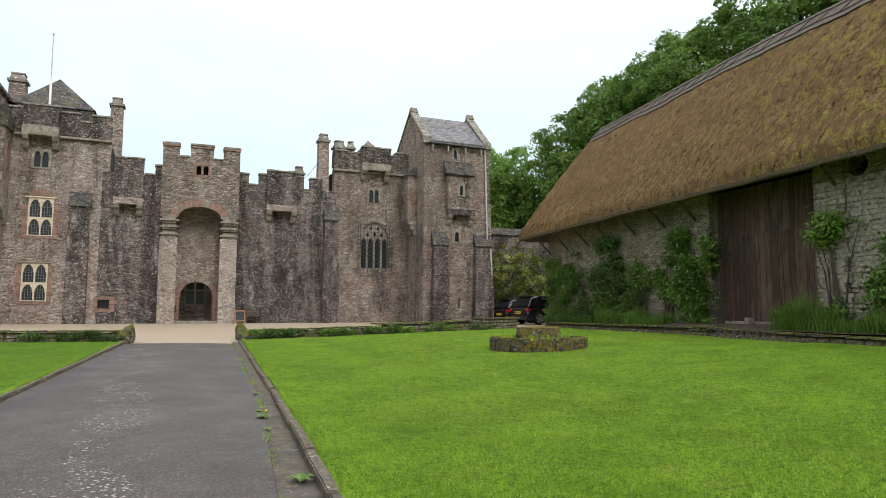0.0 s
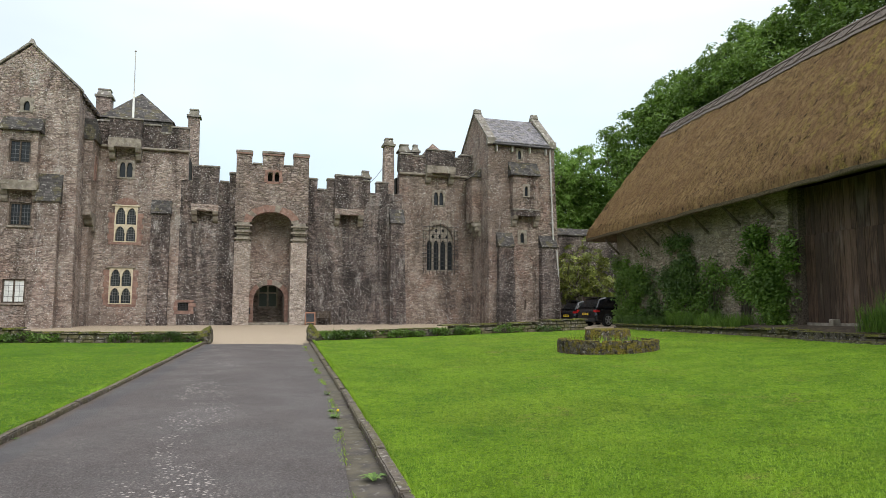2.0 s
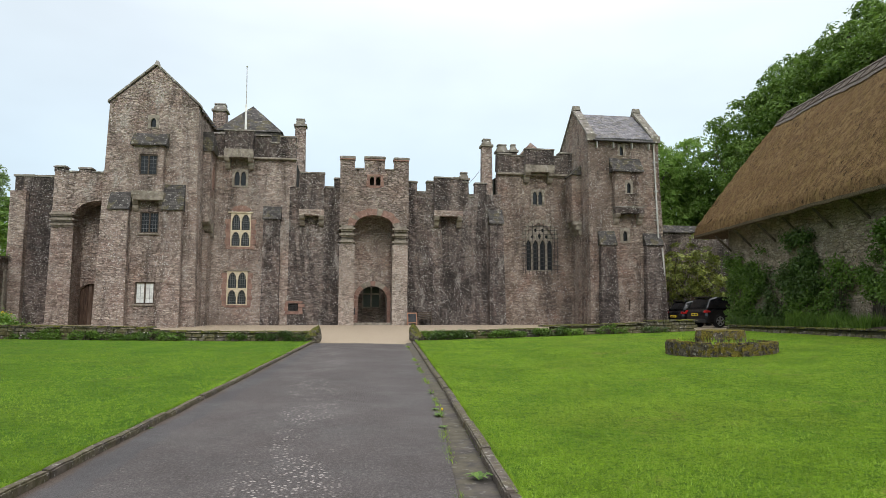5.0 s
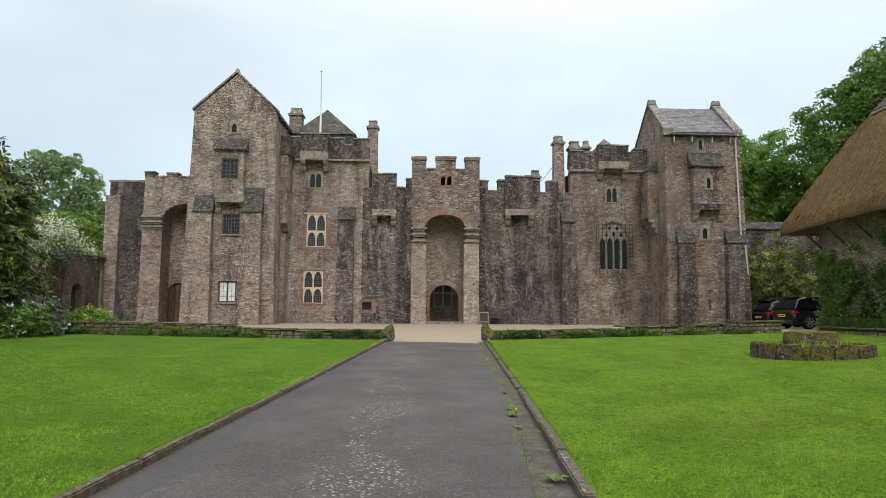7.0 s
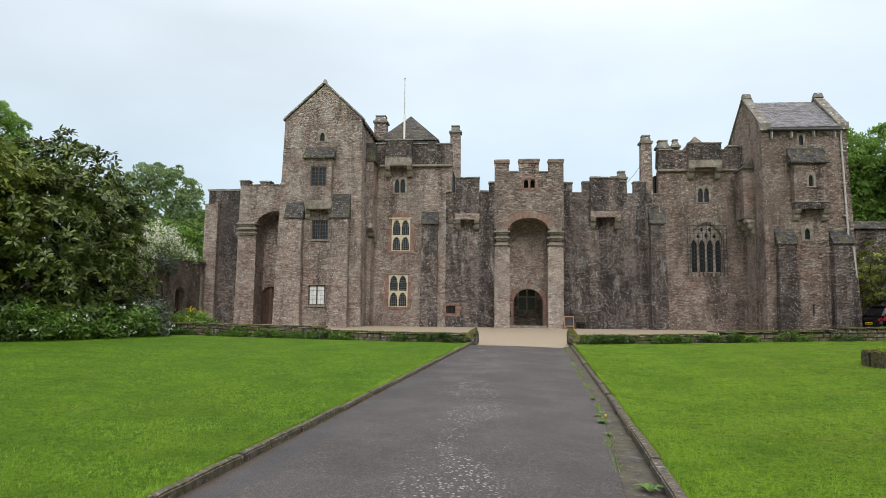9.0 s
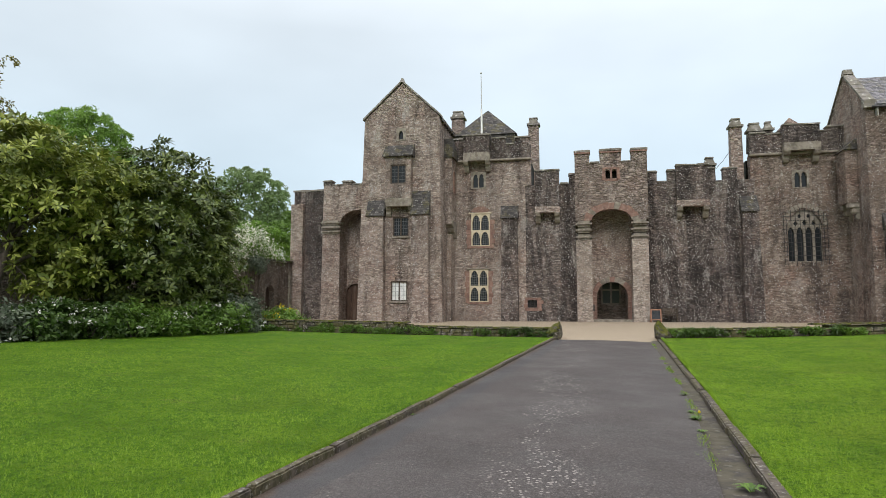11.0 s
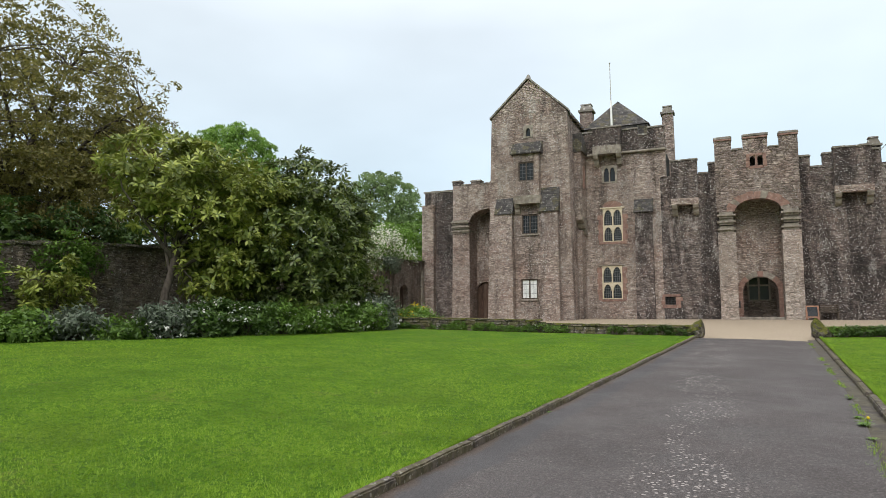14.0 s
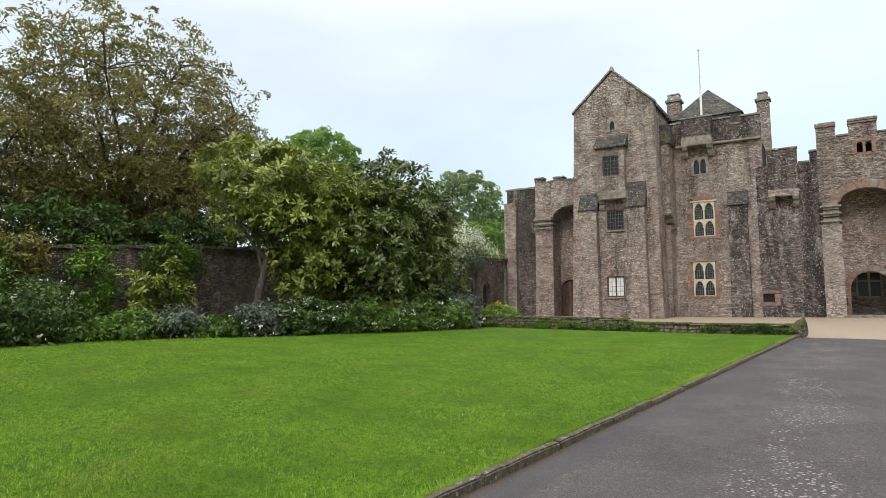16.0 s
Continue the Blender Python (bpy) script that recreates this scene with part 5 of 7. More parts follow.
part("oriel_roof", bm, M_OLDSLATE, TOWER, "mossy slate slope over the oriel")
machicolation(TOWER, 15.80, 17.58, 7.75, 8.1, 37.0, 0.46, M_BROWN, 0.3, 0.75, 0.3, M_DARK)
slit(TOWER, 16.54, 16.78, 9.0, 9.64, 36.55, M_CORBEL, 0.12)
slit(TOWER, 16.42, 16.68, 6.12, 6.75, 37.0, M_CORBEL, 0.18)
slit(TOWER, 16.32, 16.54, 11.42, 12.0, 37.0, M_CORBEL, 0.11)
void_behind(TOWER, 16.66, 16.76, 1.96, 2.56, 37.4, 0.3)
void_behind(TOWER, 16.42, 16.68, 6.12, 6.75, 37.4, 0.3)
buttress(TOWER, 14.86, 15.80, 37.0, 0.4, 0.9, 5.82, 6.75, M_DARK, 0.08)
buttress(TOWER, 17.72, 18.75, 37.0, 0.4, 0.9, 5.85, 6.65, M_DARK, 0.12)
# narrow closet jutting from the flank
bm = bmesh.new()
box(bm, 13.72, 14.4, 38.3, 39.6, 7.5, 10.4)
part("closet", bm, M_BROWN, TOWER)
bm = bmesh.new()
v = [bm.verts.new(p) for p in ((13.62, 38.2, 10.38), (14.4, 38.2, 11.1), (14.4, 39.7, 11.1), (13.62, 39.7, 10.38), (14.4, 38.2, 10.38), (14.4, 39.7, 10.38))]
for f in ((0, 1, 2, 3), (0, 4, 1), (3, 2, 5), (0, 3, 5, 4), (1, 4, 5, 2)):
    bm.faces.new([v[i] for i in f])
part("closet_roof", bm, M_OLDSLATE, TOWER)
for y in (38.3, 39.25):
    bm = bmesh.new()
    for i, w in enumerate((0.6, 0.42, 0.22)):
        box(bm, 14.35 - w, 14.4, y, y + 0.35, 7.5 - 0.3 * (i + 1), 7.5 - 0.3 * i)
    soften(bm, 0.06, 2)
    part("corbel", bm, M_CORBEL, TOWER)
hang(TOWER)

# wall beyond the tower, with an arched doorway
EAST = thing("east_court_wall", 23, 41.7, 1, "dark rubble court wall with a slate-capped top and an arched doorway", "court wall")
bm = bmesh.new()
plate(bm, [rect(18.6, 30, 0.9, 7.3), arched(23.2, 24.9, 0.92, 2.9, 3.6, 0.2, 10)], 41.5, 42.2)
part("wall", bm, M_DARK, EAST)
bm = bmesh.new()
wedge(bm, 18.6, 30, 41.38, 41.95, 7.28, 7.85, 0.06)
part("capping", bm, M_OLDSLATE, EAST)
bm = bmesh.new()
box(bm, 19.1, 21.6, 41.3, 41.6, 0.9, 5.2)
part("buttress", bm, M_DARK, EAST)
bm = bmesh.new()
box(bm, 23, 25.2, 42.1, 42.25, 0.9, 3.8)
part("door_leaf", bm, M_WOOD, EAST)
hang(EAST)

# garden wall
GARDEN = thing("garden_wall", -20.6, 20, 0.3, "old dark rubble garden wall with slab coping and a small arched doorway", "garden wall")
bm = bmesh.new()
line = [(-9, 0.0), (42.4, 0.9), (42.4, 5.0), (33, 4.75), (24, 4.35), (15, 3.95), (6, 3.3), (-9, 2.9)]
side_plate(bm, [line, arched(38.2, 39.4, 0.95, 2.85, 3.3, 0.1, 10)], -20.75, -20.2)
part("wall", bm, M_GARDEN, GARDEN)
for i in range(60):
    y0, y1 = 42.3 - i * 0.8, 42.3 - (i + 1) * 0.8 + 0.012
    z = np.interp((y0 + y1) / 2, [-9, 6, 15, 24, 33, 42.4], [2.9, 3.3, 3.95, 4.35, 4.75, 5.0])
    bm = bmesh.new()
    box(bm, -20.85, -20.1, y1, y0, z - 0.02, z + 0.08)
    roughen(bm, 0.02, 2)
    part("coping_slab", bm, M_MOSSROCK, GARDEN)
bm = bmesh.new()
box(bm, -20.7, -20.6, 38.1, 39.5, 0.9, 3.4)
part("door_leaf", bm, M_WOOD, GARDEN)
bm = bmesh.new()
box(bm, -20.3, -20.1, 41.4, 41.7, 0.9, 4.2)
part("pale_post", bm, M_CORBEL, GARDEN)
hang(GARDEN)


# ---- terrace walls of loose stones ----
def stone_mesh(w, d, h, seed, edge=0.16):
    rnd = random.Random(seed)
    bm = bmesh.new()
    box(bm, -w / 2, w / 2, -d / 2, d / 2, -h / 2, h / 2)
    soften(bm, min(w, h) * edge, 1)
    for v in bm.verts:
        v.co += Vector((rnd.uniform(-1, 1) * 0.02, rnd.uniform(-1, 1) * 0.02, rnd.uniform(-1, 1) * 0.012))
    bmesh.ops.recalc_face_normals(bm, faces=bm.faces)
    me = bpy.data.meshes.new("stone")
    bm.to_mesh(me)
    bm.free()
    return me


def stone_wall(name, a, b, base, heights, label, thick=0.36, material=None, cap=True, cap_material=None):
    """A low dry-stone wall from a to b; heights: pairs of (fraction along, height)."""
    material = material or M_LOWWALL
    wall = tagged(new(name), label, "low wall", kind="structure")
    a, b = Vector(a), Vector(b)
    d = b - a
    length = d.length
    turn = math.degrees(math.atan2(d.y, d.x))
    meshes = []
    for i in range(6):
        me = stone_mesh((0.22, 0.30, 0.40, 0.27, 0.46, 0.34)[i], thick - 0.03 * (i % 3), 0.15 - 0.03 * (i % 2), i)
        me.materials.append(material)
        meshes.append(me)
    caps = []
    for i in range(4):
        me = stone_mesh((0.45, 0.62, 0.36, 0.54)[i], thick + 0.06, 0.06, 20 + i)
        me.materials.append(cap_material or M_COPING)
        caps.append(me)
    fr, hs = [h[0] for h in heights], [h[1] for h in heights]
    bm = bmesh.new()
    n = 24
    for i in range(n):
        p, q = a.lerp(b, i / n), a.lerp(b, (i + 1) / n)
        z = base((p.x + q.x) / 2, (p.y + q.y) / 2)
        h = float(np.interp((i + 0.5) / n, fr, hs))
        box(bm, 0, (q - p).length, -thick / 2 + 0.05, thick / 2 - 0.05, z - 0.3, z + h - 0.08)
        bmesh.ops.transform(bm, verts=bm.verts[-8:], matrix=pose(p.x, p.y, 0, 0, 0, turn))
    core = solid("core", bm, M_JOINT, wall)
    row = 0
    while row * 0.155 < max(hs):
        s = -random.uniform(0, 0.3)
        while s < length:
            me = random.choice(meshes)
            w = (me.vertices[0].co.x * 0) + max(v.co.x for v in me.vertices) * 2
            f = min(max((s + w / 2) / length, 0), 1)
            p = a.lerp(b, f)
            if row * 0.155 + 0.16 < np.interp(f, fr, hs):
                ob = new("stone", me)
                ob.parent = wall
                ob.matrix_basis = pose(p.x, p.y, base(p.x, p.y) + 0.06 + row * 0.155 + random.uniform(-0.01, 0.01), random.uniform(-3, 3), random.uniform(-3, 3), turn + random.uniform(-3, 3))
            s += w + 0.012
        row += 1
    s = 0
    while cap and s < length:
        me = random.choice(caps)
        w = max(v.co.x for v in me.vertices) * 2
        f = min((s + w / 2) / length, 1)
        p = a.lerp(b, f)
        ob = new("capstone", me)
        ob.parent = wall
        ob.matrix_basis = pose(p.x, p.y, base(p.x, p.y) + float(np.interp(f, fr, hs)) - 0.03, random.uniform(-3, 3), random.uniform(-2, 2), turn + random.uniform(-3, 3))
        s += w + 0.01
    return wall


stone_wall("terrace_wall_west", (-14.6, 25.5), (-1.45, 25.5), level, ((0, 0.52), (0.57, 0.52), (0.575, 0.40), (1, 0.40)), "low mossy dry-stone terrace wall with slab capping", cap_material=M_MOSSROCK)
stone_wall("terrace_wall_east", (2.85, 25.5), (14.4, 25.7), level, ((0, 0.36), (0.44, 0.36), (0.445, 0.46), (0.8, 0.44), (0.805, 0.52), (1, 0.52)), "low mossy dry-stone terrace wall with slab capping", cap_material=M_MOSSROCK)


def end_stone(x, y, flip):
    st = thing("end_stone", x, y, slope(y), "upright mossy boulder ending the terrace wall", "boulder", "wall end stones")
    bm = bmesh.new()
    bmesh.ops.create_icosphere(bm, subdivisions=3, radius=1.0)
    for v in bm.verts:
        z = v.co.z
        v.co.x = v.co.x * (0.27 - 0.17 * z) - flip * 0.13 * z
        v.co.y *= 0.24 - 0.10 * z
        v.co.z = 0.26 + 0.40 * z
        v.co += 0.10 * noise.noise_vector(v.co * 4.0 + Vector((x, 0, 0))) + 0.03 * noise.noise_vector(v.co * 13.0)
    part("boulder", bm, M_MOSSROCK, st)


end_stone(-1.25, 25.35, -1)
end_stone(2.65, 25.35, 1)


# ---- foliage ----
def leaves(name, centres, size, material, parent=None, normals=None, long=1.5, seed=1, spread=0.9, jitter=0.35):
    """Many small folded leaves, one to each centre; normals say which way they mostly face."""
    rng = np.random.default_rng(seed)
    c = np.asarray(centres, float)
    n = len(c)
    face = rng.normal(size=(n, 3)) * spread
    face += normals if normals is not None else np.array([0, 0, 1.0])
    face /= np.linalg.norm(face, axis=1, keepdims=True) + 1e-9
    along = np.cross(face, rng.normal(size=(n, 3)))
    along /= np.linalg.norm(along, axis=1, keepdims=True) + 1e-9
    across = np.cross(face, along)
    s = size * rng.uniform(1 - jitter, 1 + jitter, (n, 1))
    half = s * 0.5
    v = np.stack([c - along * half * long, c + across * half * 0.62 + face * s * 0.10, c + along * half * long - face * s * 0.12, c - across * half * 0.62 + face * s * 0.10], 1)
    f = np.arange(4 * n).reshape(n, 4)
    return raw_mesh(name, v.reshape(-1, 3), f, material, parent)


def clumps(blobs, count, seed, shell=0.55, lump=0.28, freq=0.45):
    """Clump centres in the outer part of some ellipsoids, with an uneven outline. Blobs: centre x, y, z and radii."""
    rng = np.random.default_rng(seed)
    out, way = [], []
    vol = np.array([b[3] * b[4] * b[5] for b in blobs]) ** 0.67
    share = (count * vol / vol.sum()).astype(int)
    for b, k in zip(blobs, share):
        d = rng.normal(size=(k, 3))
        d /= np.linalg.norm(d, axis=1, keepdims=True)
        r = shell + (1 - shell) * rng.uniform(0, 1, k) ** 0.6
        lumps = np.array([noise.noise(Vector(q) * (freq * 4) + Vector((seed, b[0], 0))) for q in d])
        r = r * (1 + lump * lumps * 2)
        out.append(np.array(b[:3]) + d * r[:, None] * np.array(b[3:6]))
        way.append(d)
    return np.concatenate(out), np.concatenate(way)


def scatter(cent, way, per, radius, seed, flat=0.6):
    rng = np.random.default_rng(seed + 77)
    off = rng.normal(size=(len(cent), per, 3)) * radius * np.array([1, 1, flat])
    pts = (cent[:, None] + off).reshape(-1, 3)
    nrm = np.repeat(way, per, 0) * 0.7 + np.array([0, 0, 0.8])
    return pts, nrm


def rods(name, runs, material, parent, sides=5):
    """Many tapered rods in one mesh. Runs: (points, radii)."""
    verts, faces = [], []
    ang = np.linspace(0, 2 * np.pi, sides, endpoint=False)
    for pts, radii in runs:
        pts = np.asarray(pts, float)
        d = np.gradient(pts, axis=0)
        d /= np.linalg.norm(d, axis=1, keepdims=True) + 1e-9
        u = np.cross(d, np.where(np.abs(d[:, 2:]) > 0.9, [[1.0, 0, 0]], [[0, 0, 1.0]]))
        u /= np.linalg.norm(u, axis=1, keepdims=True) + 1e-9
        w = np.cross(d, u)
        at = len(verts) * sides
        ring = pts[:, None] + np.asarray(radii)[:, None, None] * (np.cos(ang)[None, :, None] * u[:, None] + np.sin(ang)[None, :, None] * w[:, None])
        for i in range(len(pts)):
            verts.append(ring[i])
            if i:
                p, q = at + (i - 1) * sides, at + i * sides
                faces += [(p + k, p + (k + 1) % sides, q + (k + 1) % sides, q + k) for k in range(sides)]
    return raw_mesh(name, np.concatenate(verts), np.array(faces), material, parent, True)


def bough(a, b, rng, sag=0.12, n=6):
    """A bent line from a to b that rises first and then arches over."""
    f = np.linspace(0, 1, n)[:, None]
    size = np.linalg.norm(b - a)
    side = rng.normal(size=3) * size * 0.07
    p = a + (b - a) * f + np.sin(np.pi * f) * (np.array([0, 0, sag * size]) + side)
    return p + rng.normal(size=p.shape) * size * 0.012 * (f > 0) * (f < 1)


def domes(cent, way, per, radius, seed, flat=0.55):
    """Leaves laid over the outer, upper skin of each clump."""
    rng = np.random.default_rng(seed + 77)
    d = rng.normal(size=(len(cent), per, 3)) + 0.7 * way[:, None] + np.array([0, 0, 0.55])
    d /= np.linalg.norm(d, axis=2, keepdims=True)
    r = radius * rng.uniform(0.55, 1.45, (len(cent), 1, 1)) * rng.uniform(0.55, 1.05, (len(cent), per, 1))
    pts = cent[:, None] + d * r * np.array([1, 1, flat])
    return pts.reshape(-1, 3), (d * 0.8 + np.array([0, 0, 0.5])).reshape(-1, 3)


def rosettes(name, cent, way, per, radius, size, material, parent, seed, count=8):
    """Whorls of long leaves round each shoot tip, spread over clumps."""
    rng = np.random.default_rng(seed + 5)
    tips, face = domes(cent, way, per, radius, seed, 0.7)
    n = len(tips)
    face = face + rng.normal(size=(n, 3)) * 0.35
    face /= np.linalg.norm(face, axis=1, keepdims=True)
    u = np.cross(face, rng.normal(size=(n, 3)))
    u /= np.linalg.norm(u, axis=1, keepdims=True)
    w = np.cross(face, u)
    ang = (np.arange(count) * 2 * np.pi / count)[None] + rng.normal(size=(n, count)) * 0.25
    out = np.cos(ang)[..., None] * u[:, None] + np.sin(ang)[..., None] * w[:, None]
    lift = rng.uniform(-0.15, 0.75, (n, count, 1))
    out = out + face[:, None] * lift
    out /= np.linalg.norm(out, axis=2, keepdims=True)
    across = np.cross(out, face[:, None] + 0 * out)
    across /= np.linalg.norm(across, axis=2, keepdims=True) + 1e-9
    ln = size * rng.uniform(0.65, 1.25, (n, count, 1))
    o = tips[:, None] + out * ln * 0.08
    up = face[:, None]
    v = np.stack([o, o + out * ln * 0.55 + across * ln * 0.17 + up * ln * 0.05, o + out * ln - up * ln * 0.12, o + out * ln * 0.55 - across * ln * 0.17 + up * ln * 0.05], 2)
    return raw_mesh(name, v.reshape(-1, 3), np.arange(n * count * 4).reshape(-1, 4), material, parent)


def tree(name, x, y, z, fork, blobs, material, label, seed, n_clumps=260, per=60, radius=0.55, leaf_size=0.22, trunk_r=0.3, limbs=9, boughs=50, group="", lean=(0, 0), shell=0.5, lump=0.28, spread=0.7, long=1.5, stems=1, whorl=False, flat=0.55, sag=0.12):
    """A tree: tapered trunk, limbs that fan out from the fork, boughs, twigs, and a crown of leaf clumps with gaps."""
    rng = np.random.default_rng(seed)
    t = thing(name, x, y, z, label, "tree", group)
    cent, way = clumps(blobs, n_clumps, seed, shell, lump)
    trunks = []
    for k in range(stems):
        o = np.zeros(2) if stems == 1 else rng.uniform(-0.5, 0.5, 2)
        f = np.linspace(0, 1, 7)[:, None]
        p = np.hstack([np.array([x, y]) + o * (0.3 + 1.6 * f) + np.array(lean) * f + rng.normal(size=(7, 2)) * 0.05 * f, z - 0.2 + (fork - z + 0.2) * f])
        r = trunk_r * (1 if stems == 1 else 0.65)
        trunks.append((p, [r * 1.35, r * 1.08, r, r * 0.95, r * 0.9, r * 0.85, r * 0.78]))
    rods("trunk", trunks, M_BARK, t, 10)
    # main limbs to points spread well apart in the crown
    ends = [cent[rng.integers(len(cent))]]
    while len(ends) < limbs:
        far = np.min([np.linalg.norm(cent - e, axis=1) for e in ends], axis=0)
        ends.append(cent[int(np.argmax(far * rng.uniform(0.7, 1.0, len(cent))))])
    runs, nodes, thick = [], [], []
    for e in ends:
        p0 = trunks[rng.integers(stems)][0][rng.choice((4, 5, 6, 6))]
        p = bough(p0, p0 + (e - p0) * 0.92, rng, sag, 8)
        r = trunk_r * rng.uniform(0.38, 0.6) * np.linspace(1, 0.22, 8)
        runs.append((p, r))
        nodes.append(p[2:])
        thick.append(r[2:])
    # boughs leave the nearest limb, and twigs the nearest bough
    for level_n, count in enumerate((boughs, min(len(cent), 1500))):
        base, size = np.concatenate(nodes), np.concatenate(thick)
        nodes, thick = [], []
        pick = cent[rng.permutation(len(cent))[:count]]
        for e in pick:
            d = np.linalg.norm(base - e, axis=1) + 0.6 * np.maximum(base[:, 2] - e[2], 0)
            i = int(np.argmin(d))
            n = 6 if level_n == 0 else 4
            p = bough(base[i], e, rng, 0.08, n)
            r = min(size[i] * 0.65, 0.05 if level_n == 0 else 0.018) * np.linspace(1, 0.25, n)
            runs.append((p, r))
            nodes.append(p[1:])
            thick.append(r[1:])
    tagged(rods("branchwork", runs, M_BARK, t, 5), kind="stuff")
    if whorl:
        crown = rosettes("crown", cent, way, per, radius, leaf_size, material, t, seed)
    else:
        pts, nrm = domes(cent, way, per, radius, seed, flat)
        crown = leaves("crown", pts, leaf_size, material, t, nrm, long, seed, spread)
    crown["kind"] = "stuff"
    hang(t)
    return t


def shrub(x, y, z, blobs, material, label, seed, n=60, per=50, radius=0.25, size=0.12, flowers=None, flower_n=0, flower_size=0.09, group="", name="shrub"):
    s = thing(name, x, y, z, label, "shrub", group)
    rnd = random.Random(seed)
    cent, way = clumps(blobs, n, seed, 0.45, 0.25)
    cent[:, 2] = np.maximum(cent[:, 2], z + 0.05)
    bm = bmesh.new()
    for i in range(9):
        b = Vector(cent[rnd.randrange(len(cent))])
        a = Vector((x + rnd.uniform(-0.15, 0.15), y + rnd.uniform(-0.15, 0.15), z - 0.1))
        tube(bm, [a, a.lerp(b, 0.5) + Vector((0, 0, 0.1)), b], [0.03, 0.02, 0.006], 5)
    tagged(part("stemwork", bm, M_BARK, s), kind="stuff")
    pts, nrm = scatter(cent, way, per, radius, seed)
    pts[:, 2] = np.maximum(pts[:, 2], z + 0.02)
    leaves("foliage", pts, size, material, s, nrm, 1.5, seed)["kind"] = "stuff"
    if flowers:
        cent, way = clumps(blobs, flower_n, seed + 5, 0.92, 0.2)
        cent[:, 2] = np.maximum(cent[:, 2], z + 0.1)
        pts, nrm = scatter(cent, way, 6, flower_size * 0.9, seed + 3)
        leaves("blossom", pts, flower_size, flowers, s, nrm, 1.1, seed)["kind"] = "stuff"
    hang(s)
    return s


# trees behind the garden wall and in front of it
tree("spreading_tree", -27, 16.0, 0.6, 5.0, [(-27, 16.0, 9.4, 6.2, 6.6, 5.7), (-26, 20.2, 8.6, 3.4, 3.2, 2.8), (-26.5, 11.0, 7.0, 4.2, 4.4, 3.4), (-26.5, 17.5, 6.0, 4.4, 5.6, 2.6), (-27, 5.8, 7.5, 4.5, 4.5, 4.0)], M_BRONZE, "broad spreading tree with bronze-green leaves and dark limbs", 11, 3500, 38, 0.48, 0.12, 0.36, 26, 320, shell=0.25, lump=0.1, stems=3, spread=1.0, flat=0.75, sag=0.05)
tree("magnolia_tree", -17.4, 15.7, 0.8, 4.0, [(-17.2, 17.4, 5.5, 2.2, 2.3, 1.8), (-17.3, 15.8, 6.2, 1.7, 1.6, 1.6), (-16.8, 18.9, 4.2, 1.8, 1.9, 2.2), (-16.7, 17.4, 3.1, 1.0, 1.2, 1.0), (-16.8, 19.6, 5.4, 1.7, 1.6, 1.6)], M_LIME, "open magnolia tree with large yellow-green leaves", 12, 430, 7, 0.5, 0.27, 0.14, 12, 40, shell=0.55, lump=0.2, lean=(0.1, 0.7), whorl=True)
tree("magnolia_tree", -16.3, 21.6, 0.8, 3.2, [(-16.4, 22.0, 4.2, 2.4, 2.9, 3.2), (-16.3, 22.2, 6.2, 1.6, 1.6, 1.9), (-16.0, 23.9, 5.2, 1.5, 1.5, 2.0), (-15.8, 20.2, 4.2, 1.9, 1.9, 2.4), (-15.6, 23.6, 2.8, 1.7, 1.8, 1.9), (-15.5, 21.0, 2.4, 1.6, 2.1, 1.5)], M_MAGNOLIA, "large dense magnolia with dark glossy leaves down to the ground", 13, 700, 7, 0.45, 0.26, 0.16, 14, 60, shell=0.72, lump=0.16, stems=3, whorl=True)
tree("wall_bush", -19.3, 13.4, 0.7, 1.6, [(-19.2, 13.4, 2.3, 0.6, 1.0, 0.9)], M_LIME, "loose yellow-green bush against the garden wall", 31, 34, 8, 0.3, 0.22, 0.04, 4, 10, shell=0.3, whorl=True)
tree("distant_tree", -39.5, 70, 1.5, 9, [(-39.5, 70, 13.0, 5.2, 5.2, 5.4), (-41.6, 70, 10.5, 2.6, 2.6, 3.2), (-37.2, 70, 9.5, 2.6, 2.6, 3.2)], M_FARLEAF, "hazy round-headed tree behind the castle", 14, 620, 60, 0.7, 0.24, 0.4, 12, 60, "distant trees", lump=0.1, flat=0.85, spread=1.0)
tree("distant_tree", -40.5, 44.5, 1.5, 10, [(-40.5, 44.5, 14.7, 3.9, 3.9, 3.0), (-42, 42.6, 12, 3.2, 3.2, 3), (-39.4, 46.4, 12, 3.0, 3.0, 3.0)], M_BEECH, "tall round-headed green tree behind the garden", 15, 800, 60, 0.6, 0.19, 0.4, 10, 40, "distant trees", lump=0.05, shell=0.6, flat=0.9, spread=1.0)
tree("garden_tree", -25.5, 45.5, 1.2, 4.4, [(-25.8, 45.5, 6.6, 2.4, 2.0, 2.0), (-23.2, 46.5, 6.0, 1.8, 1.8, 1.8)], M_FRESH, "bright yellow-green tree behind the garden wall", 16, 150, 70, 0.6, 0.18, 0.16, 6, 24)
tree("garden_tree", -25, 52, 1.2, 5, [(-25, 52, 7.2, 3.6, 2.4, 2.6), (-30, 53, 6.5, 3.6, 2.4, 2.6), (-34, 52, 6.5, 3.5, 2.5, 3)], M_DARKBEECH, "dark green tree behind the garden wall", 17, 240, 70, 0.7, 0.2, 0.16, 8, 24)
